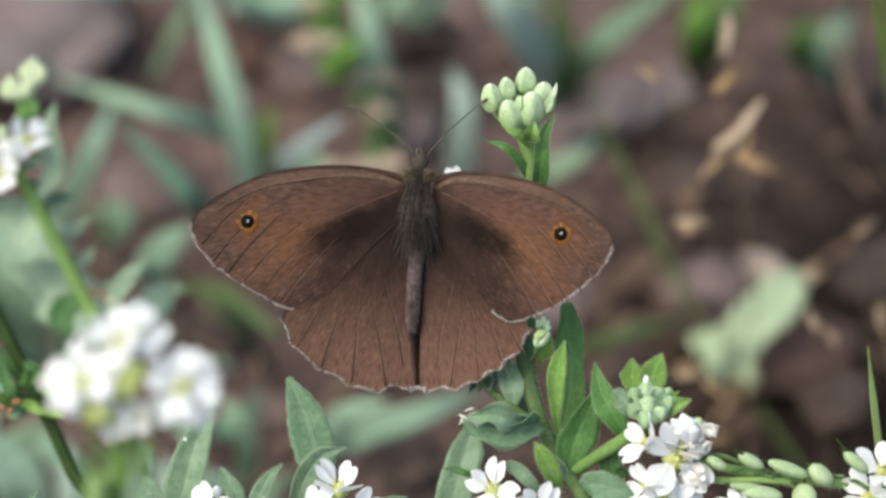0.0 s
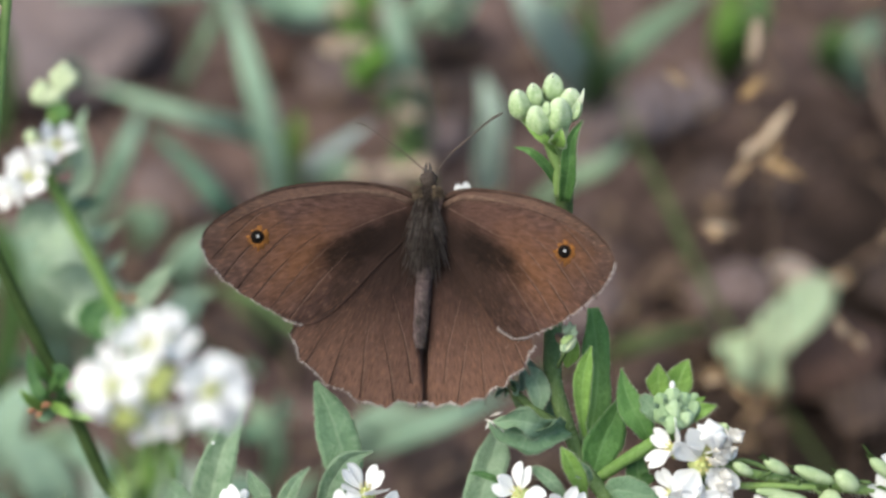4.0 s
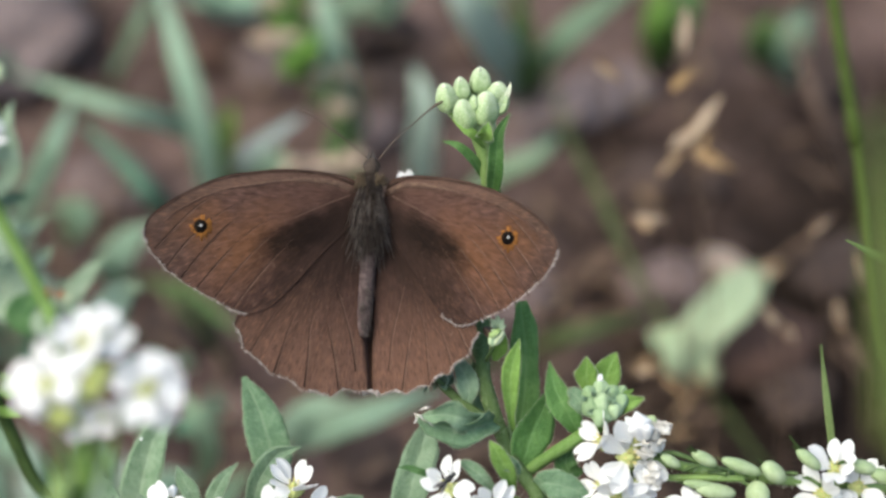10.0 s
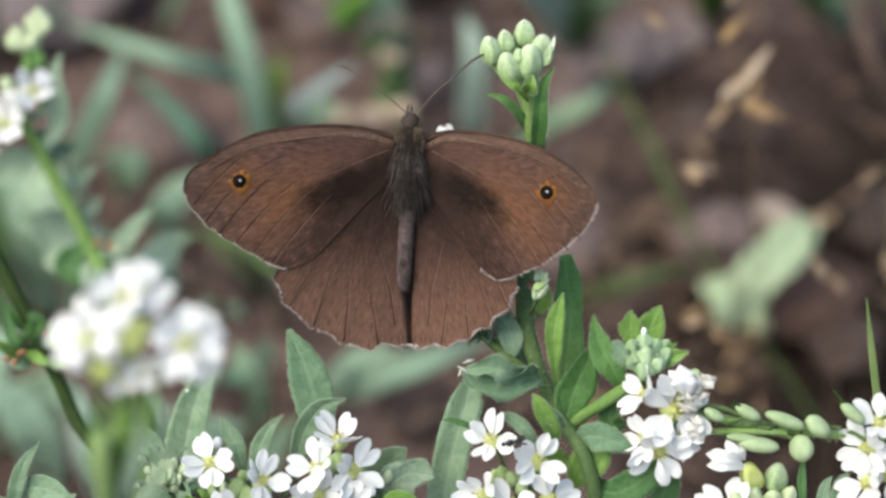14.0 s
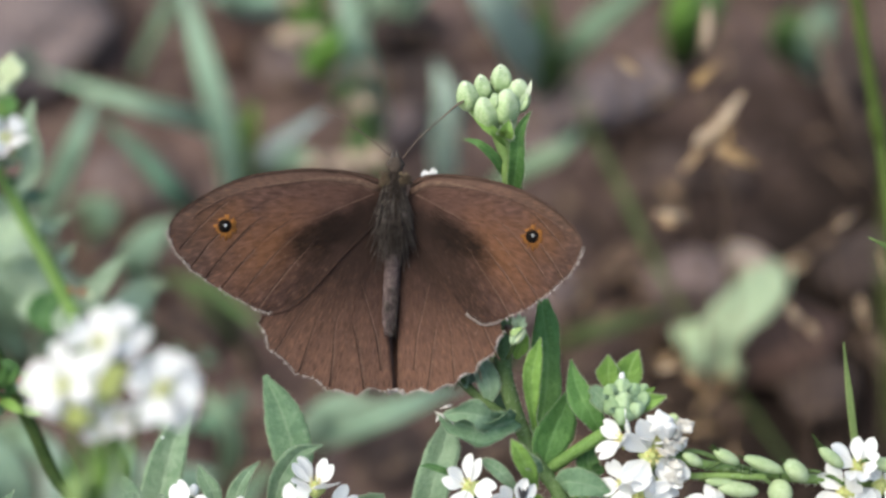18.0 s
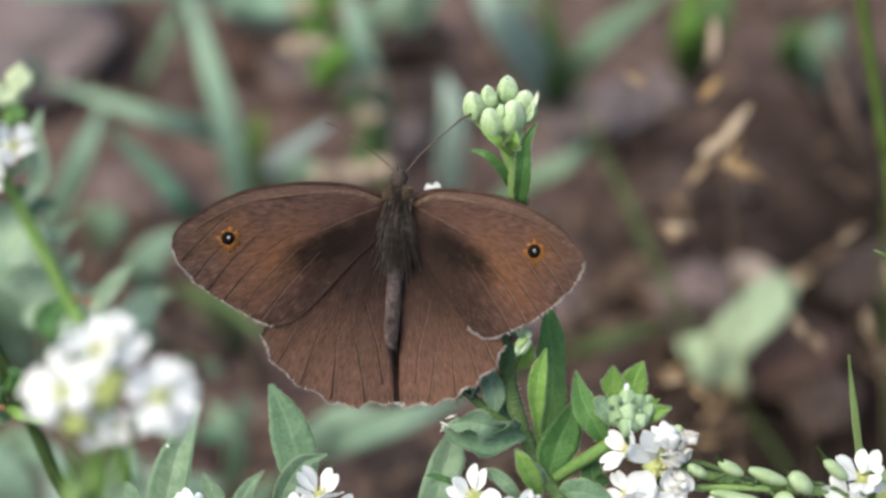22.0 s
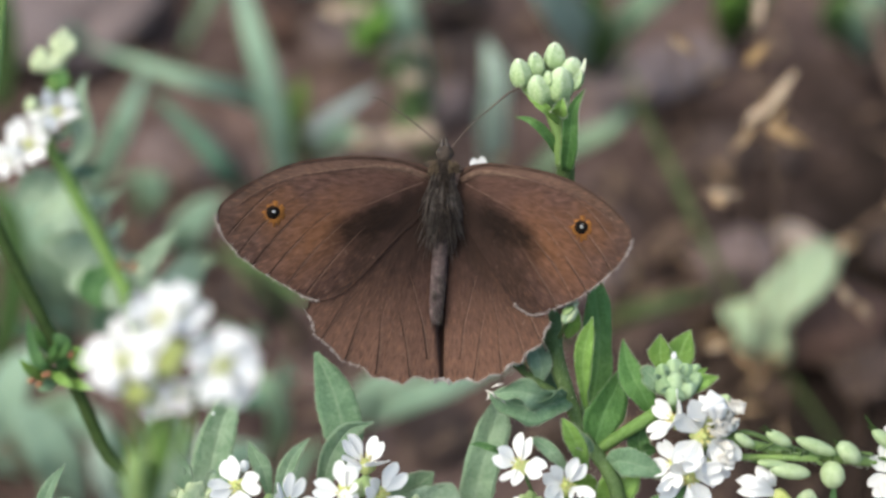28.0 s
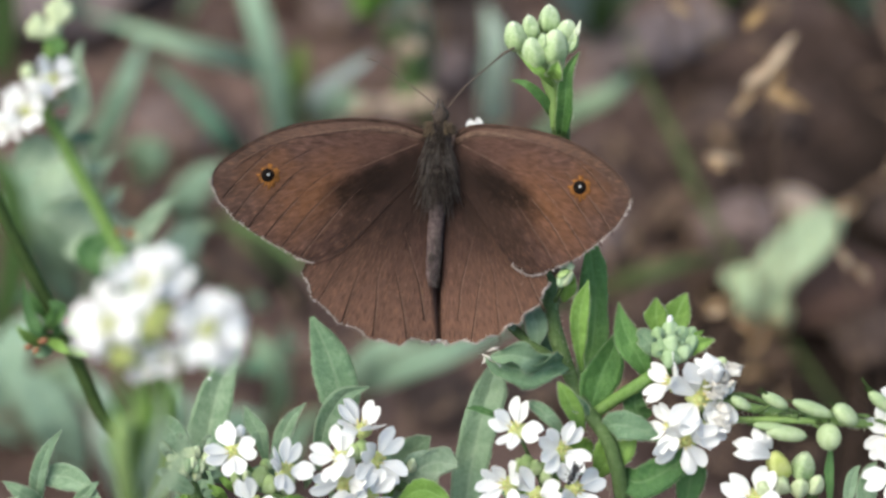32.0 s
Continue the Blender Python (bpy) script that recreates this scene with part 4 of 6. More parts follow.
def leaf(parent, pts, width, mat, profile=LANCE, label="", **kw):
    """pts: (x, y, r) from base to tip."""
    p = [at(*q) for q in pts]
    rr = sum(q[2] for q in pts) / len(pts)
    data = blade(p, width * U * rr, profile, n=26, m=8, rag=0.05, **kw)
    ob = part("leaf", data, mat, parent, label)
    if 0.96 < rr < 1.05 and width > 22:
        rnd = random.Random(int(width * 31 + abs(pts[0][0])))
        verts, half = data[0], len(data[0]) // 2
        d = []
        for i in range(1, 26):
            for j in (0, 8):
                a, b, c = verts[i * 9 + j], verts[i * 9 + 9 + j], verts[i * 9 + (1 if j == 0 else 7)]
                out = (a - c).normalized()
                for k in range(4):
                    q = a.lerp(b, rnd.random())
                    h = (out + (b - a).normalized() * rnd.uniform(-0.2, 0.9) - AHEAD * rnd.uniform(-0.6, 0.6)).normalized()
                    d.append(tube([q, q + h * rnd.uniform(1.8, 4.2) * U], (0.3 * U, 0.12 * U), 1, 3))
        h = part("hair_fringe", merge(*d), HAIR, ob, pivot=ROOT[ob])
        tagged(h, kind="stuff")
    return ob


def stalk(parent, pts, radii, mat=None, name="stem", rings=24):
    return part(name, tube([at(*q) for q in pts], [w * U for w in radii], rings, 10, 0.03), mat or STEM, parent)


def fuzz(parent, pts, radius, count, length, seed=1):
    """Short pale hairs that stand off a stem."""
    rnd = random.Random(seed)
    line = curve_through([at(*q) for q in pts], 60)
    d = []
    for i in range(count):
        k = rnd.randrange(60)
        ax = (line[k + 1] - line[k]).normalized()
        o = Matrix.Rotation(rnd.uniform(0, 6.28), 3, ax) @ ax.orthogonal().normalized()
        p = line[k].lerp(line[k + 1], rnd.random()) + o * radius * U * 0.9
        d.append(tube([p, p + (o + ax * rnd.uniform(-0.3, 0.5)) * length * U * rnd.uniform(0.5, 1.2)], (0.6 * U, 0.25 * U), 1, 3))
    part("fuzz", merge(*d), HAIR, parent)


def soil_under(p, dx=0.0, dy=0.0):
    return Vector((p.x + dx, p.y + dy, 0.0))


# ---- the plant beside the butterfly ----
def main_plant():
    base = soil_under(at(1090, 1010, 1.0), 0.004)
    pl = thing("hoary_alyssum", base, "hoary alyssum with bud-tipped stem, white flowers and seed pods", "wildflower", "alyssum plants")
    foot = base
    line = [foot, foot + Vector((-0.001, 0, 0.06)), at(1062, 1010), at(985, 815), at(950, 725), at(930, 640, 1.01), at(938, 480, 1.035), at(950, 360, 1.03), at(944, 290, 1.015), at(930, 215, 1.0)]
    part("stem", tube(line, [w * U for w in (20, 18, 14, 13, 14, 16, 16, 17, 19, 17)], 50, 12, 0.02), STEM, pl)
    fuzz(pl, [(1050, 980, 1), (985, 815, 1), (950, 725, 1), (930, 640, 1.01)], 13, 340, 5, 2)
    # bud head
    for x, y, l, w, lean, tip, rr in ((938, 141, 42, 31, 0, -5, 1.0), (905, 156, 38, 26, -8, 0, 0.998), (879, 171, 46, 29, -14, 5, 0.995), (968, 172, 52, 35, 8, 4, 0.995), (912, 200, 48, 31, -18, 12, 0.986), (948, 190, 54, 34, 5, 14, 0.986), (928, 180, 24, 15, 0, 5, 0.985), (929, 206, 40, 20, -6, 12, 0.990), (893, 190, 34, 22, -22, 10, 0.998), (952, 164, 36, 22, 6, -10, 1.004), (921, 166, 38, 22, -4, -10, 1.004)):
        bud(pl, x - 8, y + 4, rr, l * 1.08, w * 1.17, lean, tip, BUD_TIPPED)
        foot_ = at(936, 250, 1.0)
        c = at(x - 8, y + 4 + l * 0.42, rr)
        part("pedicel", tube([c, c.lerp(foot_, 0.5) - AHEAD * 0.0004, foot_], (4.5 * U, 3.5 * U, 4 * U), 8, 6), LEAF_STEM, pl)
    part("petal_tip", blade([at(976, 180, 0.99), at(980, 165, 0.987), at(985, 146, 0.988)], 9 * U, LANCE, n=6, m=4, fold=0.5), PETAL_GREEN, pl)
    part("sepal", blade([at(956, 205, 0.988), at(970, 188, 0.987), at(978, 160, 0.988)], 16 * U, LANCE, n=8, m=4, fold=0.5), BUD_TIPPED, pl)
    for x, y in ((875, 150), (902, 138), (938, 120), (969, 147)):
        bud(pl, x - 8, y + 3, 0.992, 8, 7, (x - 925) * 0.2, 0, PETAL_GREEN, "petal_tip")
    part("bud_base", ellipsoid(at(936, 222, 1.004), -DOWN, 56 * U, 40 * U, 1, taper=-0.25), BUD, pl)
    part("upper_stem", tube([at(944, 335, 1.006), at(938, 285, 1.0), at(928, 225, 0.998)], (12 * U, 12 * U, 19 * U), 14, 10, 0.03), LEAF_STEM, pl)
    leaf(pl, [(936, 246, 0.99), (941, 236, 0.98), (945, 217, 0.978)], 27, LEAF_FRESH, LANCE, fold=0.5)
    leaf(pl, [(936, 262, 0.995), (918, 240, 0.986), (900, 226, 0.985), (880, 211, 0.988)], 17, LEAF_FRESH, LANCE, fold=0.4)
    leaf(pl, [(940, 330, 1.008), (922, 290, 0.998), (893, 260, 0.992), (860, 251, 0.995)], 17, LEAF_GREEN, LANCE, fold=0.4)
    leaf(pl, [(951, 345, 1.005), (958, 285, 0.994), (963, 238, 0.989), (983, 202, 0.988)], 28, LEAF_GREEN, (0.7, 1.0, 1.0, 0.9, 0.7, 0.4, 0.06), fold=0.45)
    # leaves on the stem below the wing
    leaf(pl, [(985, 800, 1.01), (1004, 720, 1.015), (1010, 635, 1.02), (1000, 536, 1.02)], 50, LEAF_GREEN, (0.3, 0.7, 0.95, 1.0, 1.0, 0.9, 0.45), wavy=0.14, twist=(-10, 15))
    leaf(pl, [(990, 772, 1.0), (984, 735, 0.992), (983, 668, 0.985), (999, 602, 0.985)], 33, LEAF_FRESH, (0.25, 0.3, 0.4, 0.8, 1.0, 0.75, 0.06), fold=0.35)
    leaf(pl, [(955, 640, 1.0), (965, 612, 0.99), (972, 590, 0.985)], 30, LEAF_FRESH)
    bud(pl, 952, 600, 0.982, 30, 15, 8, 10, BUD_GREY)
    bud(pl, 962, 600, 0.982, 30, 15, 36, 10, PALE_BUD)
    bud(pl, 956, 592, 0.98, 22, 12, 60, 10, BUD)
    for x2, y2, w2 in ((950, 566, 9), (962, 560, 10), (972, 566, 9), (976, 578, 8)):
        part("withered_petal", blade([at(957, 588, 0.985), at((957 + x2) / 2, (586 + y2) / 2, 0.98), at(x2, y2, 0.98)], w2 * U, OBOVATE, wavy=0.3, fold=0.5, n=6, m=4), LEAF_HOAR, pl)
    bud(pl, 944, 590, 0.988, 22, 14, -40, 0, STRAW_DARK)
    stalk(pl, [(940, 640, 1.0), (948, 625, 0.99), (954, 612, 0.986)], (4, 3.5, 4), name="pedicel", rings=6)
    leaf(pl, [(952, 750, 0.995), (915, 762, 0.985), (868, 758, 0.985), (818, 738, 0.99)], 46, LEAF_MID, (0.5, 0.8, 1.0, 1.0, 0.9, 0.7, 0.2), fold=0.9, wavy=0.3, twist=(10, -50))
    leaf(pl, [(940, 746, 0.99), (900, 742, 0.98), (862, 736, 0.978), (824, 741, 0.982)], 42, LEAF_GREY, (0.4, 0.8, 1.0, 1.0, 0.8, 0.5, 0.1), fold=0.5, wavy=0.35, twist=(-30, 30))
    for x1, y1, x2, y2 in ((812, 734, 830, 748), (822, 728, 842, 722), (826, 742, 846, 758), (816, 742, 812, 752)):
        part("withered_edge", blade([at(x1, y1, 0.984), at((x1 + x2) / 2 + 2, (y1 + y2) / 2 - 2, 0.98), at(x2, y2, 0.983)], 3.5 * U, LANCE, n=8, m=4, fold=0.8, wavy=0.3), WITHERED, pl)
    stalk(pl, [(948, 752, 1.0), (905, 722, 1.0), (868, 690, 1.005), (845, 668, 1.01)], (11, 9, 8, 7))
    leaf(pl, [(905, 720, 1.0), (908, 690, 1.0), (895, 655, 1.005), (870, 640, 1.01)], 40, LEAF_GREY, LANCE)
    leaf(pl, [(868, 692, 1.0), (860, 678, 1.01), (842, 676, 1.014), (828, 696, 1.01)], 30, LEAF_GREY, LANCE, fold=0.5, wavy=0.2)
    leaf(pl, [(862, 686, 1.005), (880, 668, 1.012), (892, 645, 1.016), (888, 628, 1.018)], 26, LEAF_GREY, LANCE, fold=0.5, wavy=0.2)
    leaf(pl, [(942, 745, 1.012), (925, 700, 1.015), (905, 668, 1.016), (885, 648, 1.018)], 62, LEAF_MID, LANCE)
    leaf(pl, [(990, 872, 0.99), (976, 838, 0.98), (958, 802, 0.975), (946, 782, 0.975)], 32, LEAF_FRESH, LANCE, fold=0.3)
    leaf(pl, [(960, 880, 0.99), (935, 850, 0.985), (905, 825, 0.985), (890, 822, 0.985)], 24, LEAF_GREY)
    # side shoot to the right
    stalk(pl, [(1000, 850, 1.0), (1035, 822, 0.995), (1085, 790, 0.99), (1125, 765, 0.99), (1150, 758, 0.99)], (10, 11, 11.5, 12, 10), STEM_FRESH)
    leaf(pl, [(1000, 845, 1.0), (1012, 795, 1.0), (1034, 740, 1.003), (1056, 688, 1.007)], 68, LEAF_GREEN, LANCE, fold=0.25, twist=(10, 20))
    leaf(pl, [(1105, 775, 0.995), (1085, 735, 0.99), (1062, 690, 0.99), (1052, 642, 0.99)], 48, LEAF_GREEN, LANCE, fold=0.3)
    leaf(pl, [(1130, 740, 0.99), (1112, 720, 0.985), (1095, 700, 0.985), (1083, 698, 0.985)], 34, LEAF_GREY)
    leaf(pl, [(1122, 700, 1.0), (1118, 675, 1.0), (1118, 655, 1.0), (1118, 634, 1.0)], 40, LEAF_FRESH, LANCE)
    leaf(pl, [(1145, 705, 1.003), (1150, 680, 1.003), (1160, 650, 1.003), (1172, 626, 1.003)], 50, LEAF_FRESH, LANCE)
    leaf(pl, [(1155, 738, 0.99), (1178, 722, 0.985), (1200, 714, 0.982), (1222, 708, 0.982)], 30, LEAF_FRESH, LANCE, fold=0.4)
    leaf(pl, [(1150, 722, 0.99), (1168, 708, 0.99), (1190, 692, 0.992)], 26, LEAF_GREY)
    for x, y, l, w, lean, tip in ((1126, 722, 30, 26, -22, 30), (1124, 700, 24, 20, -25, 10), (1144, 694, 30, 25, -4, -5), (1163, 702, 28, 27, 14, 5), (1179, 716, 28, 22, 32, 20), (1146, 718, 34, 30, 3, 35), (1168, 730, 26, 24, 20, 45), (1144, 740, 24, 28, 0, 60), (1180, 697, 20, 15, 35, 0)):
        bud(pl, x, y, 0.985 - tip * 0.00012, l * 1.18, w * 1.20, lean, tip, BUD_GREY)
    for x, y, dx, dy in ((1134, 706, -6, -16), (1153, 704, 8, -16), (1134, 730, -14, 4), (1158, 716, 12, -8), (1156, 736, 6, 14), (1120, 712, -12, -8)):
        leaf(pl, [(x, y, 0.98), (x + dx * 0.6, y + dy * 0.6, 0.976), (x + dx, y + dy, 0.977)], 9, LEAF_GREY, LANCE, fold=0.5)
    leaf(pl, [(1168, 724, 0.99), (1178, 712, 0.984), (1190, 700, 0.984), (1202, 692, 0.985)], 16, LEAF_FRESH)
    part("bud_base", ellipsoid(at(1151, 716, 0.993), -DOWN, 64 * U, 62 * U, 1, 6, 0.12), BUD_GREY, pl)
    bud(pl, 1143, 672, 0.985, 14, 10, 5, 0, PETAL, "petal_tip")
    # leaves low on the stem
    leaf(pl, [(1024, 866, 0.99), (1050, 858, 0.982), (1092, 868, 0.98), (1132, 888, 0.982)], 50, LEAF_MID, LANCE, fold=0.12)
    leaf(pl, [(1005, 915, 1.01), (990, 900, 1.01), (975, 905, 1.01), (962, 920, 1.01)], 40, LEAF_FRESH)
    leaf(pl, [(1000, 840, 0.985), (985, 826, 0.98), (968, 818, 0.98), (955, 822, 0.98)], 26, LEAF_MID)
    leaf(pl, [(1015, 950, 1.0), (1040, 910, 0.99), (1060, 880, 0.99), (1065, 850, 0.995)], 66, LEAF_FRESH, LANCE)
    leaf(pl, [(1045, 940, 1.0), (1090, 960, 0.99), (1150, 930, 0.99), (1190, 890, 0.995)], 60, LEAF_DARK)
    leaf(pl, [(1110, 838, 1.0), (1085, 836, 0.997), (1082, 810, 0.997), (1100, 790, 0.997)], 40, LEAF_DARK)
    leaf(pl, [(778, 1040, 1.02), (790, 940, 1.02), (810, 848, 1.02), (838, 748, 1.025)], 62, LEAF_GREY, (0.5, 0.85, 1.0, 1.0, 1.0, 0.95, 0.35), fold=0.3)
    leaf(pl, [(850, 850, 1.01), (825, 838, 1.005), (800, 830, 1.005), (782, 830, 1.005)], 12, LEAF_DARK)
    leaf(pl, [(1170, 1020, 1.01), (1175, 970, 1.01), (1185, 930, 1.01), (1190, 905, 1.01)], 50, LEAF_DARK)
    return pl


PLANT = main_plant()


def flower_cluster(pl, centre, places, r=1.0, size=54):
    """places: x, y, facing right, facing up, spin, opening."""
    for x, y, fx, fy, sp, op in places:
        flower(pl, x, y, r, size, (fx, fy), sp, op, (centre[0], centre[1], r + 0.012))


def lower_cluster():
    # head of flowers low on the main plant
    flower_cluster(PLANT, (925, 985), [(872, 868, -20, 30, 20, 30), (952, 903, 5, 20, 45, 25), (975, 972, 25, 5, 10, 18), (858, 965, -30, 10, 60, 25), (908, 985, 0, -5, 30, 15)], 0.985)
    stalk(PLANT, [(925, 985, 1.0), (960, 1010, 1.003), (1020, 1030, 1.0)], (8, 9, 10))
    for x, y in ((905, 935), (925, 950), (890, 925)):
        bud(PLANT, x, y, 0.99, 30, 24, 0, 40, BUD)
    rnd = random.Random(45)
    for i in range(14):
        x, y = rnd.uniform(860, 990), rnd.uniform(930, 1010)
        bud(PLANT, x, y, 1.0, rnd.uniform(18, 30), rnd.uniform(15, 22), rnd.uniform(-30, 30), 25, rnd.choice((BUD, BUD_GREY)))
        if i % 2:
            a = rnd.uniform(-1.2, 1.2)
            leaf(PLANT, [(x, y + 10, 1.01), (x + 20 * math.sin(a), y - 10, 1.004), (x + 40 * math.sin(a), y + 10 - 40 * math.cos(a), 1.006)], 18, LEAF_MID if i % 4 == 1 else LEAF_FRESH)
    # head at the end of the seed-bearing shoot
    for x, y, fx, fy, sp, op, sz in ((1150, 786, -66, 24, 15, 40, 52), (1194, 813, 6, 4, 38, 12, 70), (1146, 862, -40, 0, 45, 20, 46), (1170, 884, -4, -20, 20, 14, 58), (1206, 788, 20, 44, 35, 30, 44), (1206, 862, 30, -4, 60, 30, 40)):
        flower(PLANT, x, y, 0.98, sz, (fx, fy), sp, op, (1215, 830, 0.992))
    part("hanging_petal", blade([at(1168, 900, 0.975), at(1173, 922, 0.973), at(1175, 948, 0.975)], 9 * U, OBOVATE, fold=0.5, n=8, m=4), PETAL, PLANT)
    rnd = random.Random(9)
    for k in range(16):
        x, y = 1238 + rnd.uniform(-22, 26), 800 + rnd.uniform(-50, 55)
        p = [(x, y, 0.978), (x + rnd.uniform(-12, 12), y + rnd.uniform(-4, 14), 0.974), (x + rnd.uniform(-20, 20), y + rnd.uniform(-16, 22), 0.974)]
        part("withered_petal", blade([at(*q) for q in p], rnd.uniform(12, 22) * U, OBOVATE, wavy=0.3, fold=0.6, twist=(rnd.uniform(-60, 60), rnd.uniform(-60, 60)), n=6, m=4, seed=k + 1), WITHERED, PLANT)
    for x, y, w in ((1188, 742, 30), (1207, 732, 36), (1228, 744, 32)):
        part("petal", blade([at(1222, 792, 0.978), at((1222 + x) / 2 + 2, (782 + y) / 2, 0.968), at(x, y, 0.975)], w * U, OBOVATE, wavy=0.12, fold=-0.5, n=10, m=6), PETAL, PLANT)
    bud(PLANT, 1226, 756, 0.976, 40, 26, 40, 20, BUD, "calyx")
    bud(PLANT, 1240, 770, 0.978, 30, 24, 40, 0, WITHERED, "closed_flower")


lower_cluster()


def pod_shoot():
    """The long seed-bearing shoot that runs to the side, and the heads near it."""
    stalk(PLANT, [(1150, 860, 1.005), (1230, 822, 0.985), (1320, 836, 0.985), (1420, 850, 0.985), (1500, 858, 0.985), (1600, 866, 0.99), (1720, 880, 1.0)], (8, 8.5, 9, 9, 8, 8, 8), LEAF_STEM)
    stalk(PLANT, [(1225, 850, 0.99), (1320, 850, 0.98), (1400, 852, 0.98)], (6, 6, 6), LEAF_STEM, "pedicel")
    stalk(PLANT, [(1215, 830, 0.99), (1262, 806, 0.982), (1320, 822, 0.98), (1380, 842, 0.982)], (5, 5, 4.5, 4), STEM, "pedicel")
    fuzz(PLANT, [(1225, 850, 0.985), (1320, 845, 0.98), (1420, 852, 0.98), (1500, 858, 0.98)], 9, 200, 6, 5)
    for x, y, l, w, lean in ((1268, 820, 40, 26, -60), (1328, 816, 50, 30, -62), (1394, 830, 74, 32, -70), (1452, 841, 50, 44, -50), (1423, 880, 48, 48, 0), (1348, 874, 72, 38, -82), (1320, 862, 60, 22, -84), (1514, 818, 54, 32, -50), (1610, 832, 50, 34, -75), (1650, 850, 54, 38, -70)):
        pod(PLANT, x, y, 0.975, l, w, lean)
    for a, b in (((1322, 808), (1302, 794)), ((1500, 800), (1480, 776))):
        stalk(PLANT, [(a[0], a[1], 0.975), ((a[0] + b[0]) / 2, (a[1] + b[1]) / 2 + 2, 0.973), (b[0], b[1], 0.972)], (3, 2.4, 2), STEM_DARK, "pedicel", 6)
    for k in range(7):
        x = 1290 + k * 42
        stalk(PLANT, [(x, 838 + k * 2, 0.984), (x + 18, 830 + (k % 3) * 12, 0.98), (x + 36, 822 + (k % 3) * 22, 0.976)], (4, 3.5, 3.5), STEM, "pedicel", 6)
    # flowers past the pods
    flower_cluster(PLANT, (1640, 890), [(1562, 838, -15, 30, 10, 35), (1602, 868, 0, 10, 40, 18), (1540, 880, -35, 0, 60, 20), (1580, 925, -5, -15, 15, 15), (1540, 940, -30, -10, 30, 25)], 0.98)
    # nodding head under the pods
    for x0, y0, x1, y1, x2, y2, w in ((1322, 912, 1288, 896, 1254, 890, 24), (1322, 916, 1288, 910, 1256, 910, 22), (1316, 902, 1302, 884, 1290, 866, 20), (1322, 900, 1314, 884, 1312, 866, 18)):
        part("petal", blade([at(x0, y0, 0.982), at(x1, y1, 0.976), at(x2, y2, 0.98)], w * U, OBOVATE, wavy=0.1, fold=0.25, n=12, m=6, rag=0.05), PETAL, PLANT)
    for x, y, l, w, lean, tip in ((1334, 930, 58, 46, -24, 30), (1378, 932, 56, 42, 8, 25), (1372, 970, 46, 36, 0, 50), (1340, 965, 44, 34, -20, 50), (1310, 975, 44, 34, -30, 40), (1400, 965, 40, 30, 20, 30)):
        bud(PLANT, x, y, 0.985, l * 0.95, w * 0.85, lean, tip, HEART if x == 1334 else BUD_TIPPED if x == 1378 else PALE_BUD if (x + y) % 4 else BUD)
    flower(PLANT, 1295, 990, 0.985, 58, (-30, 20), 10, 30, (1400, 1010, 1.0))
    stalk(PLANT, [(1375, 960, 0.99), (1400, 1000, 1.0), (1410, 1060, 1.0), (1300, 1200, 1.0), (1100, 1300, 1.0)], (10, 10, 11, 11, 12))
    leaf(PLANT, [(1425, 1010, 0.99), (1424, 960, 0.985), (1424, 920, 0.985), (1428, 886, 0.985)], 16, LEAF_DARK)
    leaf(PLANT, [(1455, 1030, 0.99), (1458, 980, 0.985), (1466, 945, 0.985), (1478, 930, 0.985)], 22, LEAF_GREY)
    leaf(PLANT, [(1490, 1030, 0.99), (1488, 985, 0.985), (1494, 945, 0.985), (1506, 924, 0.985)], 36, LEAF_GREY)


pod_shoot()


def perch():
    """The flower head under the butterfly: its shoot sways with it."""
    base = at(930, 740, 1.03)
    pl = part("flower_shoot", tube([base, at(880, 640, 1.045), at(810, 480, 1.045), at(775, 370, 1.04)], (8 * U, 8 * U, 7 * U, 8 * U), 16, 8), STEM, PLANT, "shoot with the white flower head that bears the butterfly", pivot=at(775, 370, 1.04))
    for x, y, fx, fy, sp in ((808, 340, 8, 40, 80), (812, 378, -10, 20, 40), (712, 372, -30, 10, 20), (765, 405, 0, -20, 60)):
        c = at(x, y, 1.037 if y < 340 else 1.05)
        nor = (Matrix.Rotation(radians(fx), 3, -DOWN) @ Matrix.Rotation(radians(-fy), 3, RIGHT) @ -AHEAD).normalized()
        m = bpy.data.meshes.new("flower")
        v, f = [], []
        for k in range(4):
            pm = PETALS[k]
            t = Matrix.Rotation(math.pi / 2 * k, 4, "Z") @ Matrix.Translation((0.06, 0, 0.04)) @ Matrix.Rotation(radians(-25), 4, "Y")
            o = len(v)
            v += [t @ q.co for q in pm.vertices]
            f += [tuple(i + o for i in q.vertices) for q in pm.polygons]
        m.from_pydata(v, [], f)
        m.polygons.foreach_set("use_smooth", [True] * len(f))
        m.materials.append(PETAL)
        ob = new("flower", m)
        ob.parent = pl
        ob.matrix_basis = Matrix.Translation(c - ROOT[pl]) @ nor.to_track_quat("Z", "Y").to_matrix().to_4x4() @ Matrix.Rotation(radians(sp), 4, "Z") @ Matrix.Scale((46 if y < 340 else 44) * U, 4)
    return pl


PERCH = perch()


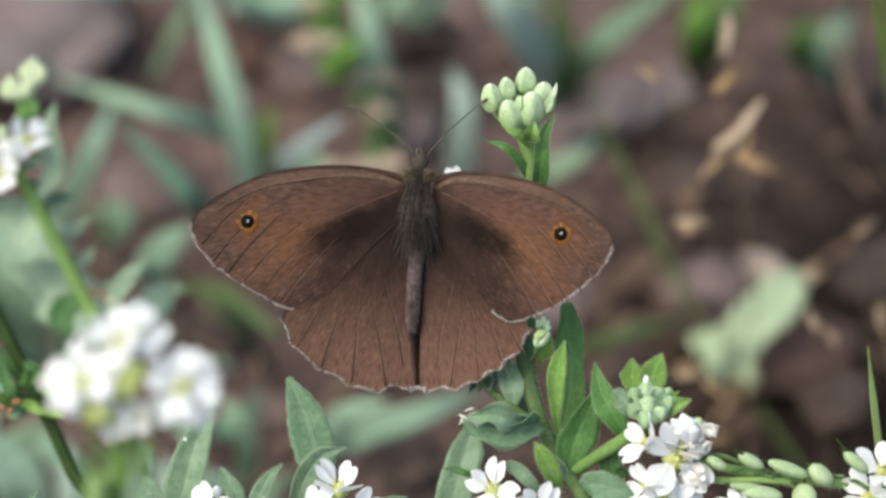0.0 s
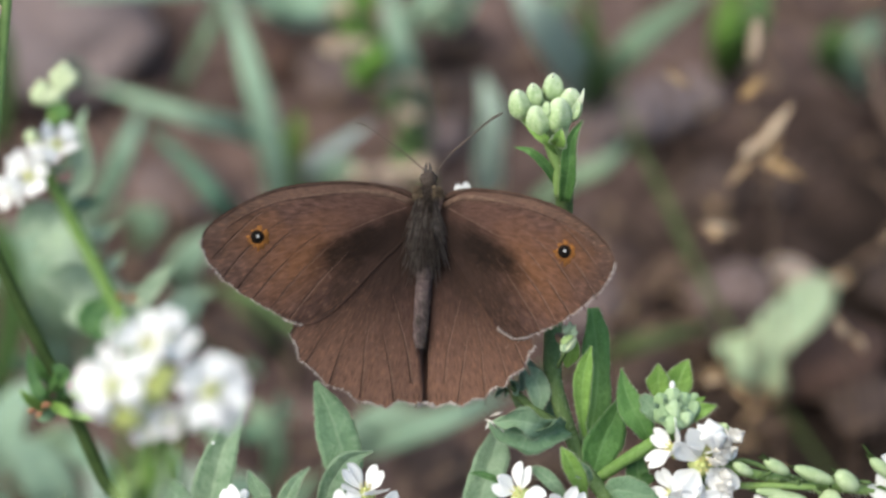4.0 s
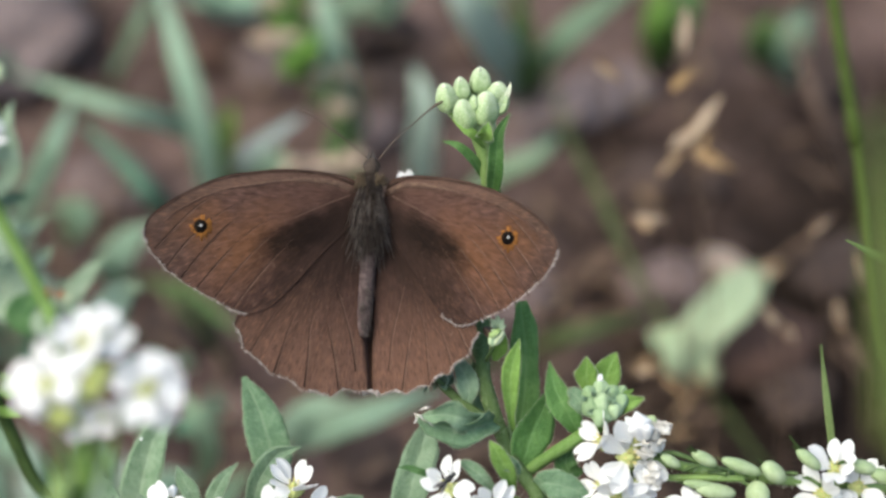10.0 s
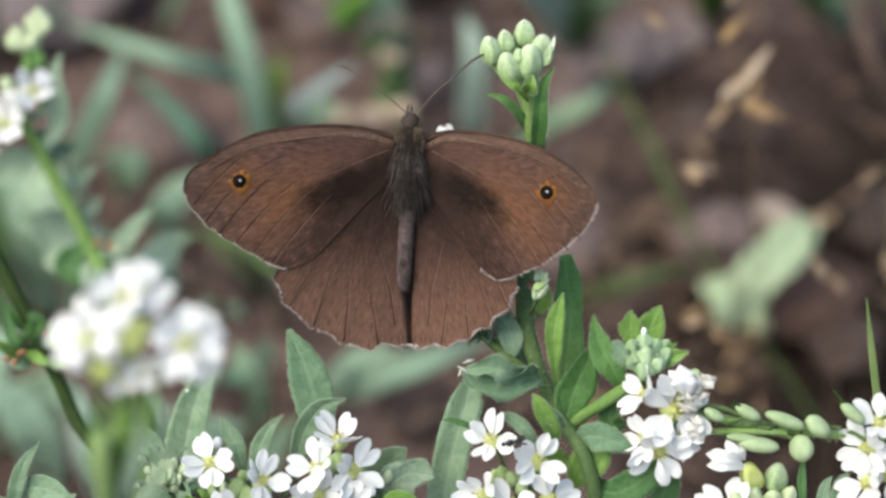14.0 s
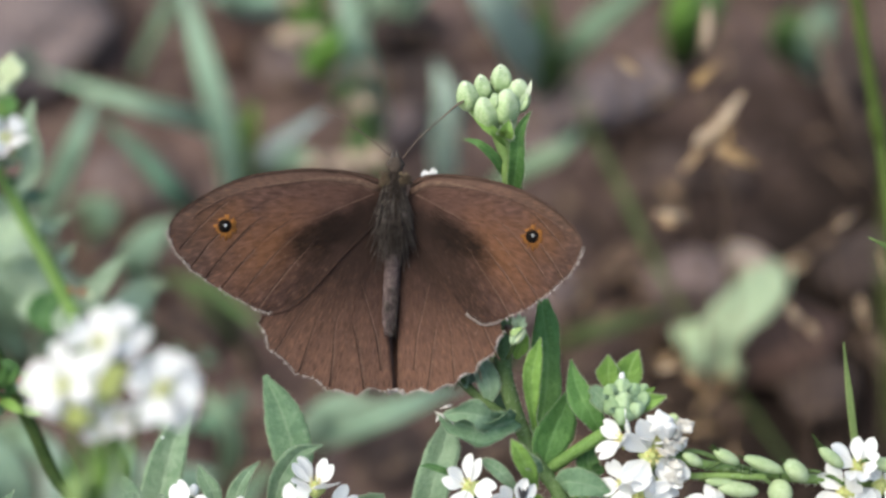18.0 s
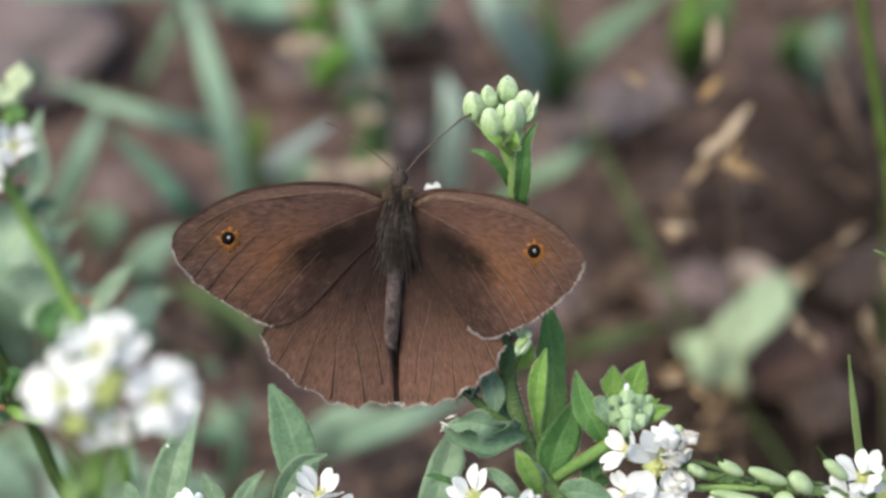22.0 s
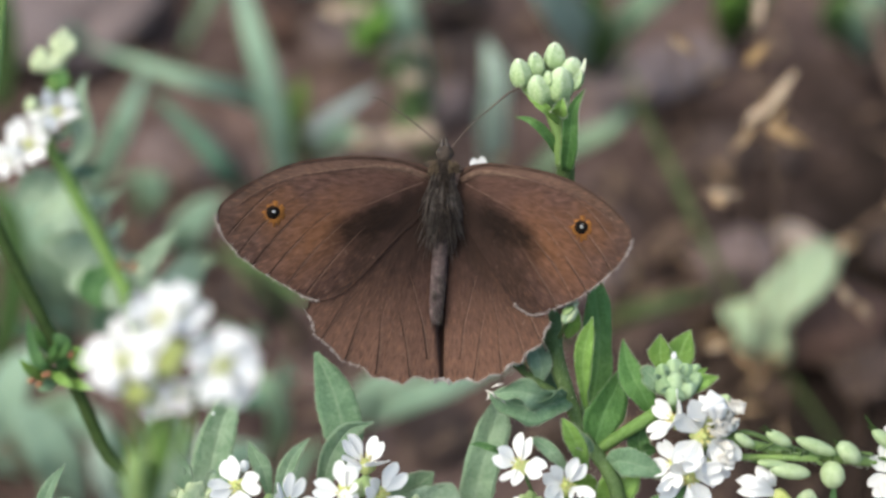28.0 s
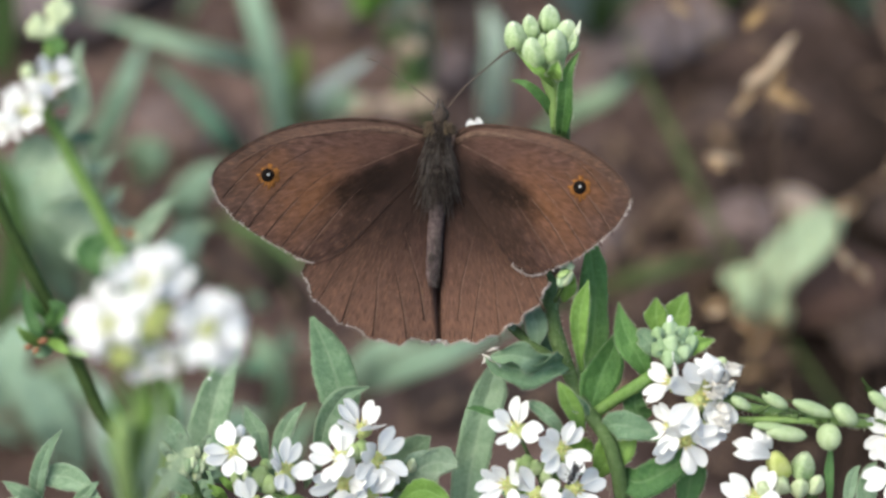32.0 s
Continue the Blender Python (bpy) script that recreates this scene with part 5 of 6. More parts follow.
# ---- the plant low in front, to the other side ----
def low_plant():
    base = soil_under(at(560, 1120, 1.0), 0.0)
    pl = thing("hoary_alyssum", base, "low hoary alyssum with open white flowers and grey-green leaves", "wildflower", "alyssum plants")
    part("stem", tube([base, base + Vector((0.002, 0, 0.05)), at(570, 1120), at(575, 1030), at(590, 960, 0.998)], [w * U for w in (18, 17, 15, 13, 10)], 30, 10, 0.02), STEM, pl)
    stalk(pl, [(575, 1040, 1.0), (500, 1010, 0.99), (440, 985, 0.985)], (10, 9, 8))
    stalk(pl, [(590, 960, 1.0), (640, 960, 0.995), (700, 985, 1.0), (760, 1040, 1.0)], (8, 9, 10, 11))
    flower_cluster(pl, (440, 985), [(372, 908, -10, 15, 25, 22), (462, 940, 15, 28, 50, 34), (405, 1000, 0, -10, 10, 20)], 0.98)
    flower_cluster(pl, (590, 960), [(599, 868, 2, 52, 42, 40), (562, 918, -15, 15, 10, 25), (624, 920, 25, 5, 30, 22), (568, 962, -5, -5, 0, 18), (610, 985, 10, -20, 40, 22)], 0.985)
    for x, y in ((420, 950), (435, 965), (598, 902), (588, 908), (606, 955)):
        bud(pl, x, y, 0.985, 36, 28, 5, 30)
    bud(pl, 383, 870, 0.987, 20, 17, 10, 20, PETAL, "closed_flower")
    young = random.Random(63)
    for k in range(26):
        a, q = young.uniform(0, 6.28), math.sqrt(young.random())
        x, y = 292 + 34 * q * math.cos(a), 924 + 30 * q * math.sin(a)
        bud(pl, x, y, 0.995 - 0.006 * (1 - q), young.uniform(18, 26), young.uniform(15, 20), (x - 292), 30, young.choice((PALE_BUD, BUD_GREY, PALE_BUD)))
    for x, y, dx, dy in ((262, 915, -22, -24), (286, 900, -6, -34), (312, 904, 20, -26), (320, 930, 26, 2), (258, 940, -24, 6)):
        leaf(pl, [(x, y + 8, 0.998), (x + dx * 0.6, y + dy * 0.6, 0.99), (x + dx, y + dy, 0.992)], 16, LEAF_HOAR, LANCE, fold=0.4)
    stalk(pl, [(295, 960, 1.0), (330, 1020, 1.0), (450, 1060, 1.0), (560, 1100, 1.0)], (9, 10, 11, 12))
    leaf(pl, [(556, 900, 1.01), (560, 815, 1.012), (540, 738, 1.01), (510, 668, 1.008)], 76, LEAF_MID, (0.2, 0.5, 0.9, 1.0, 0.86, 0.55, 0.12), fold=0.12)
    leaf(pl, [(520, 940, 1.01), (533, 862, 1.003), (566, 808, 0.998), (612, 791, 0.995)], 44, LEAF_GREY, LANCE, fold=0.3, twist=(10, 25))
    leaf(pl, [(440, 940, 1.0), (452, 895, 1.0), (472, 850, 0.998), (500, 820, 0.995)], 30, LEAF_GREY, LANCE)
    leaf(pl, [(430, 930, 1.005), (418, 880, 1.0), (402, 850, 1.0), (391, 826, 1.0)], 31, LEAF_GREY)
    leaf(pl, [(312, 985, 1.035), (320, 900, 1.04), (342, 800, 1.045), (382, 703, 1.045)], 74, LEAF_GREY, (0.5, 0.8, 1.0, 0.95, 0.8, 0.5, 0.12), fold=0.35)
    part("white_speck", ellipsoid(at(328, 778, 1.030), RIGHT, 6.5 * U, 6 * U, 1, rings=5, sides=8), PETAL, pl)
    leaf(pl, [(290, 920, 0.995), (268, 880, 0.99), (245, 855, 0.99), (236, 848, 0.99)], 46, LEAF_GREY)
    leaf(pl, [(300, 980, 0.99), (265, 960, 0.985), (240, 965, 0.985)], 34, LEAF_GREY)
    leaf(pl, [(650, 990, 1.01), (690, 945, 1.0), (728, 925, 1.0), (770, 930, 1.0)], 60, LEAF_HOAR, OBOVATE, fold=0.15, wavy=0.15)
    leaf(pl, [(640, 960, 1.02), (690, 905, 1.015), (720, 880, 1.01)], 60, LEAF_GREY)
    leaf(pl, [(660, 1000, 0.99), (700, 975, 0.985), (735, 985, 0.985), (760, 1010, 0.985)], 40, LEAF_FRESH)
    leaf(pl, [(520, 1010, 0.99), (470, 1010, 0.985), (430, 1030, 0.985)], 50, LEAF_FRESH)
    # small leaves and young buds that fill the heads from below
    rnd = random.Random(44)
    for i in range(30):
        x, y = rnd.uniform(275, 650), rnd.uniform(945, 1030)
        a, ln_ = rnd.uniform(-1.1, 1.1), rnd.uniform(26, 52)
        dx, dy = math.sin(a) * ln_, -math.cos(a) * ln_
        m = rnd.choice((LEAF_GREY, LEAF_GREY, LEAF_FRESH, LEAF_MID))
        leaf(pl, [(x, y, 1.008), (x + dx * 0.5, y + dy * 0.5, 1.0), (x + dx, y + dy, 1.003)], rnd.uniform(13, 22), m, LANCE, fold=0.35)
    for i in range(34):
        x, y = rnd.gauss(rnd.choice((420, 440, 590, 600)), 30), rnd.uniform(930, 1000)
        bud(pl, x, y, 0.998, rnd.uniform(18, 28), rnd.uniform(14, 20), rnd.uniform(-30, 30), 25, rnd.choice((BUD, BUD_GREY, PALE_BUD)))
    return pl


low_plant()


def corner_plant():
    base = soil_under(at(60, 1130, 1.0))
    pl = thing("hoary_alyssum", base, "leafy grey-green shoot of hoary alyssum without flowers", "wildflower", "alyssum plants")
    part("stem", tube([base, base + Vector((0, 0, 0.05)), at(50, 1120), at(40, 1000)], [w * U for w in (16, 15, 13, 10)], 20, 10), STEM, pl)
    for p, w in (([(28, 1010, 1), (22, 962, 0.995), (38, 908, 0.99), (66, 868, 0.99)], 46), ([(15, 965, 1), (55, 950, 0.995), (98, 962, 0.99), (140, 1000, 0.985)], 76), ([(70, 1020, 1), (98, 990, 0.99), (118, 972, 0.985), (132, 960, 0.985)], 34), ([(40, 1010, 1), (0, 985, 0.99), (-40, 960, 0.99)], 50), ([(40, 1030, 1), (-10, 1010, 0.98), (-30, 990, 0.98)], 60), ([(50, 1040, 1), (110, 1030, 0.98), (160, 1030, 0.98)], 60)):
        leaf(pl, p, w * 0.62, LEAF_GREY, LANCE, fold=0.15)


corner_plant()


# ---- flower head that stands nearer to the viewer ----
def near_plant():
    R = 0.745
    rnd = random.Random(21)
    base = soil_under(at(200, 1000, R), 0.0, 0.005)
    pl = thing("hoary_alyssum", base, "hoary alyssum flower head, dense and white with green heart", "wildflower", "alyssum plants")
    part("stem", tube([base, base + Vector((0, 0, 0.08)), at(185, 1000, R), at(195, 870, R), at(215, 735, R + 0.01)], [w * U for w in (14, 13, 13, 12, 10)], 30, 10), STEM_NEAR, pl)
    for x0, y0, x1, y1, x2, y2, w in ((190, 1000, 225, 900, 245, 800, 34), (185, 980, 170, 880, 150, 800, 30), (195, 960, 215, 850, 200, 770, 30), (200, 1020, 265, 930, 300, 850, 36), (188, 940, 240, 840, 268, 770, 26)):
        leaf(pl, [(x0, y0, R), (x1, y1, R - 0.012), (x2, y2, R - 0.02)], w * 0.8, LEAF_HOAR if w > 33 else LEAF_FRESH, LANCE, fold=0.3)
    for k, (x, y) in enumerate(((160, 760), (200, 770), (245, 765), (280, 720), (230, 740), (180, 790))):
        stalk(pl, [(195, 960 - 20 * k, R), ((195 + x) / 2 + 6, 860, R), (x, y, R)], (5, 4, 4), STEM, "pedicel", 10)
    leaf(pl, [(195, 980, R), (170, 930, R), (150, 900, R), (130, 880, R)], 30, LEAF_GREY)
    leaf(pl, [(195, 960, R), (215, 900, R), (235, 870, R), (250, 850, R)], 30, LEAF_GREY)
    for x, y, fx, fy, sp, op, sz in ((212, 578, -12, 30, 10, 22, 62), (246, 572, 14, 32, 50, 20, 60), (138, 642, -18, 28, 15, 18, 64), (160, 660, -6, 22, 55, 14, 62), (142, 676, -26, 12, 40, 20, 46), (318, 664, 12, 14, 28, 10, 72), (334, 650, 25, 34, 60, 24, 52), (244, 708, 4, 8, 25, 34, 40), (210, 722, -6, 0, 50, 30, 36), (230, 570, 0, 25, 75, 10, 62), (148, 654, -12, 20, 80, 8, 64), (322, 660, 8, 18, 72, 8, 66)):
        flower(pl, x, y + 26, R + rnd.uniform(-0.008, 0.008), sz * 0.98, (fx, fy), sp, op, (218, 741, R + 0.02))
    for x, y in ((228, 628), (238, 642), (222, 648), (232, 662), (214, 668), (170, 702), (158, 708), (184, 710), (172, 714), (246, 630)):
        bud(pl, x, y + 26, R - 0.006, 40, 30, 0, 60, HEART)
    return pl


NEAR_PLANT = near_plant()


# ---- plant behind, on the flower head's side ----
def back_plant():
    R = 1.28
    base = soil_under(at(190, 760, R), 0.01)
    pl = thing("hoary_alyssum", base, "hoary alyssum with a few white flowers below green buds", "wildflower", "alyssum plants")
    part("stem", tube([base, base + Vector((-0.002, 0, 0.05)), at(190, 640, R), at(150, 530, R), at(70, 375, R), at(30, 290, R), at(42, 190, R)], [w * U * R for w in (16, 15, 14, 13, 12, 10, 9)], 40, 10), STEM_FRESH, pl)
    for x, y, lean in ((60, 118, 0), (47, 130, -10), (72, 132, 15), (58, 142, 0), (22, 150, -20), (14, 162, -30), (32, 164, 0), (48, 160, 5)):
        bud(pl, x, y, R, 30, 24, lean, 10, PALE_BUD)
    leaf(pl, [(44, 215, R), (50, 195, R), (52, 180, R), (60, 165, R)], 40, LEAF_GREEN)
    for x, y, fx, fy, sp, sz in ((48, 250, 25, 25, 20, 42), (1, 308, -5, 10, 40, 50), (-30, 330, -35, 0, 0, 40), (28, 268, 0, 40, 60, 36)):
        flower(pl, x, y, R - 0.01, sz, (fx, fy), sp, 22, (34, 300, R))
    bud(pl, 3, 236, R - 0.02, 26, 24, -10, 10, PALE_BUD)
    for p, w, m in (([(60, 360, R), (95, 300, R), (85, 230, R), (100, 180, R)], 40, LEAF_HOAR), ([(40, 320, R), (70, 340, R + .02), (90, 380, R + .02)], 46, LEAF_HOAR), ([(175, 575, R), (205, 525, R), (235, 482, R), (266, 450, R)], 34, LEAF_HOAR), ([(140, 520, R), (110, 560, R - .01), (130, 600, R - .01)], 50, LEAF_DARK), ([(60, 370, R), (10, 380, R), (-20, 420, R)], 60, LEAF_HOAR), ([(190, 620, R), (250, 570, R + .12), (290, 520, R + .16), (330, 510, R + .16)], 60, LEAF_HOAR), ([(110, 450, R), (60, 430, R + .08), (0, 450, R + .08)], 104, LEAF_HOAR), ([(180, 600, R), (110, 520, R + .09), (20, 490, R + .09)], 114, LEAF_HOAR)):
        leaf(pl, p, w, m, face=(-0.35, -0.5, 1.0) if w > 100 else None)
    rnd = random.Random(77)
    for k in range(10):
        s_ = k / 9
        x, y = 34 + 130 * s_ + 18 * math.sin(3 * s_), 300 + 260 * s_
        sd = -1 if k % 2 else 1
        leaf(pl, [(x, y, R), (x + sd * rnd.uniform(14, 30), y - rnd.uniform(5, 25), R + .02), (x + sd * rnd.uniform(30, 60), y - rnd.uniform(0, 50), R + .02)], rnd.uniform(16, 30), rnd.choice((LEAF_HOAR, LEAF_HOAR, LEAF_GREEN, LEAF_GREY)), LANCE)
    bud(pl, 182, 522, R - .01, 18, 14, 20, 0, RED_NODE)
    bud(pl, 162, 518, R - .01, 16, 10, -20, 0, RED_NODE)
    bud(pl, 196, 530, R - .01, 16, 12, 50, 0, PALE_BUD)


back_plant()


def bare_stem_plant():
    R = 1.12
    base = soil_under(at(200, 1010, R), 0.0)
    pl = thing("hoary_alyssum", base, "dark green stem with a reddish leaf node and small leaves", "wildflower", "alyssum plants")
    part("stem", tube([base, base + Vector((0, 0, 0.05)), at(196, 980, R), at(130, 840, R), at(73, 714, R), at(21, 610, R), at(-35, 500, R), at(-73, 415, R), at(-105, 330, R)], [w * U * R for w in (14, 13.5, 12.5, 12, 13, 12.5, 12, 11, 10)], 40, 10, 0.03), STEM_DARK, pl)
    leaf(pl, [(54, 706, R), (24, 700, R - .01), (6, 660, R - .01), (-4, 600, R - .01)], 24, LEAF_DARK)
    leaf(pl, [(60, 690, R), (85, 680, R - .01), (100, 690, R - .01), (120, 670, R - .01)], 40, LEAF_FRESH)
    leaf(pl, [(50, 720, R), (28, 732, R - .01), (12, 736, R - .01)], 22, LEAF_MID)
    leaf(pl, [(55, 715, R), (60, 660, R - .01), (40, 640, R - .01)], 34, LEAF_DARK)
    bud(pl, 74, 676, R - .015, 14, 10, 30, 20, RED_NODE)
    bud(pl, 30, 712, R - .015, 20, 10, 70, 20, RED_NODE)
    rnd = random.Random(52)
    for k in range(6):
        a = rnd.uniform(-2.6, 0.6)
        x, y, ln_ = 50 + rnd.uniform(-20, 14), 700 + rnd.uniform(-40, 26), rnd.uniform(36, 74)
        leaf(pl, [(x, y, R), (x + 0.6 * ln_ * math.cos(a), y + 0.5 * ln_ * math.sin(a), R - .015), (x + ln_ * math.cos(a), y + ln_ * math.sin(a), R - .02)], rnd.uniform(12, 20), rnd.choice((LEAF_GREEN, LEAF_FRESH, LEAF_DARK)), LANCE)
    for x, y in ((4, 722), (18, 728)):
        bud(pl, x, y, R - .03, rnd.uniform(12, 20), 10, rnd.uniform(0, 90), 20, RED_NODE)


bare_stem_plant()


# ---- grasses and leaves on the soil behind ----
def tuft(blades, label, name="grass_tuft", category="grass", group="grass tufts"):
    """blades: material, width on the grid, then (x, y, height in metres) from root to tip. The first root is the thing's base."""
    m0, w0, p0 = blades[0]
    root = low(p0[0][0], p0[0][1], 0.0)
    th = thing(name, root, label, category, group)
    for k, (m, w, p) in enumerate(blades):
        pts = [low(x, y, h) for x, y, h in p]
        rr = (pts[len(pts) // 2] - HUB).length / REACH
        part("blade", blade(pts, w * U * rr, GRASSY, fold=0.15, twist=(0, 10 * (-1) ** k), wavy=0.02, n=16, m=4, thick=0.0003), m, th)
    return th


tuft([(GRASS_BLUE, 48, [(455, 420, -0.002), (430, 260, 0.03), (390, 110, 0.05), (340, -60, 0.06)]),
      (GRASS_BLUE, 38, [(460, 300, -0.002), (400, 235, 0.03), (260, 190, 0.045), (90, 135, 0.04)]),
      (GRASS_BLUE, 46, [(90, 430, -0.002), (125, 350, 0.03), (165, 265, 0.05), (205, 170, 0.055)]),
      (GRASS_TEAL, 32, [(390, 420, -0.002), (350, 365, 0.03), (280, 285, 0.04), (205, 215, 0.045)]),
      (GRASS_LIME, 42, [(470, 340, -0.002), (462, 280, 0.02), (470, 230, 0.03), (480, 190, 0.035)])],
     "tuft of broad bluish-green grass blades")
tuft([(GRASS_MIST, 30, [(470, 320, -0.002), (505, 282, 0.03), (555, 245, 0.045), (612, 205, 0.05)]),
      (GRASS_BLUE, 40, [(500, 340, -0.002), (520, 310, 0.02), (560, 290, 0.03), (600, 300, 0.03)])],
     "bluish-green grass blades leaning over the soil")
tuft([(GRASS_PALE, 52, [(820, 380, -0.002), (815, 280, 0.02), (820, 190, 0.035), (800, 120, 0.04)]),
      (GRASS_DUSK, 38, [(860, 400, -0.002), (940, 320, 0.02), (1020, 280, 0.03), (1060, 240, 0.03)])],
     "pale grass blades beside the stem")
tuft([(GRASS_PALE, 78, [(1000, 180, -0.002), (955, 100, 0.03), (900, 20, 0.05), (850, -60, 0.06)]),
      (GRASS_GREEN, 44, [(1005, 190, -0.002), (1000, 120, 0.02), (992, 50, 0.035), (985, -40, 0.05)]),
      (GRASS_DUSK, 50, [(1000, 165, -0.002), (1050, 92, 0.03), (1120, 30, 0.04), (1220, -40, 0.05)])],
     "tuft of green and bluish grass blades")
tuft([(GRASS_DUSK, 50, [(900, 60, -0.002), (930, 20, 0.02), (960, -50, 0.03)]),
      (GRASS_BLUE, 50, [(660, 60, -0.002), (680, 20, 0.02), (720, -20, 0.03), (770, -60, 0.03)])],
     "pale broad grass blades over the soil")
tuft([(GRASS_VIVID, 46, [(1225, 130, -0.002), (1228, 70, 0.02), (1240, 0, 0.03), (1260, -70, 0.04)]),
      (GRASS_GREEN, 50, [(1240, 120, -0.002), (1280, 40, 0.03), (1300, -60, 0.04)])],
     "bright green grass shoot")
tuft([(GRASS_BLUE, 52, [(560, 800, -0.002), (650, 765, 0.02), (750, 730, 0.03), (860, 690, 0.03)]),
      (GRASS_BLUE, 40, [(540, 830, -0.002), (600, 740, 0.02), (690, 710, 0.03)])],
     "pale green grass blades lying over the soil")
tuft([(GRASS_DARK, 34, [(990, 640, -0.002), (1060, 605, 0.015), (1130, 585, 0.02), (1230, 560, 0.02)]),
      (GRASS_GREEN, 30, [(990, 640, -0.002), (920, 650, 0.015), (860, 680, 0.02)])],
     "dark green grass blades close to the soil")
tuft([(GRASS_GREEN, 20, [(320, 500, -0.002), (400, 520, 0.02), (450, 560, 0.025), (500, 600, 0.03)]),
      (GRASS_DARK, 24, [(480, 660, -0.002), (430, 590, 0.02), (370, 530, 0.03), (330, 500, 0.03)]),
      (GRASS_BLUE, 60, [(300, 520, -0.002), (270, 480, 0.02), (300, 430, 0.03), (340, 400, 0.035)])],
     "grass blades behind the flower head")
tuft([(GRASS_DUSK, 90, [(60, 660, -0.002), (40, 560, 0.03), (70, 480, 0.045), (110, 430, 0.05)]),
      (GRASS_DUSK, 80, [(120, 640, -0.002), (140, 560, 0.03), (120, 500, 0.04), (60, 460, 0.05)]),
      (GRASS_DUSK, 80, [(10, 900, -0.002), (20, 820, 0.02), (60, 780, 0.03), (110, 770, 0.03)]),
      (GRASS_DUSK, 40, [(420, 880, -0.002), (440, 800, 0.02), (420, 740, 0.03), (390, 700, 0.03)]),
      (GRASS_DUSK, 60, [(180, 430, -0.002), (200, 400, 0.02), (210, 380, 0.02), (150, 370, 0.02)]),
      (GRASS_GREEN, 50, [(-60, 700, -0.002), (-30, 560, 0.03), (-40, 440, 0.05), (-90, 360, 0.06)])],
     "dense grey-green leaves of low plants", "leafy_clump", "plant", "leafy clumps")
tuft([(GRASS_BLUE, 90, [(60, 960, -0.002), (50, 880, 0.02), (10, 810, 0.03), (-40, 770, 0.035)]),
      (GRASS_BLUE, 90, [(200, 980, -0.002), (230, 900, 0.02), (240, 830, 0.03), (220, 770, 0.035)]),
      (GRASS_BLUE, 70, [(300, 960, -0.002), (320, 900, 0.015), (360, 860, 0.02), (420, 850, 0.02)]),
      (GRASS_BLUE, 80, [(-40, 900, -0.002), (-50, 800, 0.02), (-30, 720, 0.03), (20, 660, 0.035)]),
      (GRASS_BLUE, 90, [(-60, 520, -0.002), (-20, 470, 0.02), (40, 430, 0.03), (100, 410, 0.03)]),
      (GRASS_BLUE, 60, [(140, 900, -0.002), (150, 860, 0.02), (100, 800, 0.03), (60, 790, 0.03)])],
     "pale grey-green leaves of low plants", "leafy_clump", "plant", "leafy clumps")
tuft([(GRASS_STALK, 9, [(1435, 850, -0.002), (1322, 690, 0.004), (1200, 500, 0.022), (1128, 345, 0.036), (1074, 235, 0.046), (1030, 90, 0.055)]),
      (GRASS_STALK, 15, [(1235, 560, 0.015), (1182, 465, 0.025), (1128, 345, 0.036), (1074, 235, 0.045), (1040, 120, 0.052)])],
     "thin olive-green stalk leaning over the soil", "grass_stalk", "grass", "grass stalks")
tuft([(GRASS_DUSK, 64, [(1480, 150, -0.002), (1470, 110, 0.02), (1480, 60, 0.03), (1510, 20, 0.03)]),
      (GRASS_GREEN, 60, [(1440, 130, -0.002), (1420, 80, 0.02), (1440, 30, 0.03)])],
     "grey-green leaves of a low plant", "leafy_clump", "plant", "leafy clumps")
tuft([(GRASS_GREEN, 50, [(-60, 250, -0.002), (-50, 100, 0.04), (-90, -20, 0.06)])],
     "bluish grass blades at the edge of the bare soil")
tuft([(GRASS_BLUE, 44, [(700, 60, -0.002), (760, 10, 0.02), (800, -60, 0.03)]), (GRASS_BLUE, 44, [(560, 20, -0.002), (470, 20, 0.03), (400, -20, 0.04)]), (GRASS_DUSK, 24, [(265, 150, -0.002), (300, 80, 0.03), (330, 10, 0.04), (350, -60, 0.05)])],
     "distant bluish grass blades")
tuft([(GRASS_BLUE, 54, [(700, 260, -0.002), (680, 170, 0.03), (655, 70, 0.05), (622, -60, 0.06)]),
      (GRASS_GREEN, 20, [(700, 330, -0.002), (690, 290, 0.02), (676, 240, 0.04), (660, 190, 0.05)])],
     "pale teal grass blade behind the seeding stalk")
tuft([(GRASS_BLUE, 40, [(420, -10, 0.02), (330, -32, 0.045), (190, -28, 0.05), (40, -12, 0.05)]),
      (GRASS_BLUE, 58, [(400, 0, -0.002), (450, -8, 0.03), (520, -4, 0.045), (590, -26, 0.05)])],
     "broad bluish grass blades lying across the stones")


tuft([(GRASS_PALE, 40, [(170, 1010, -0.002), (140, 930, 0.02), (120, 850, 0.03), (130, 780, 0.035)]),
      (GRASS_PALE, 34, [(250, 1020, -0.002), (290, 930, 0.02), (300, 860, 0.03), (285, 800, 0.03)]),
      (GRASS_DUSK, 36, [(430, 1010, -0.002), (450, 930, 0.02), (480, 870, 0.025), (520, 830, 0.03)]),
      (GRASS_LIME, 26, [(215, 1010, -0.002), (235, 930, 0.02), (240, 860, 0.03), (225, 800, 0.03)])],
     "pale green grass blades between the flower stems")


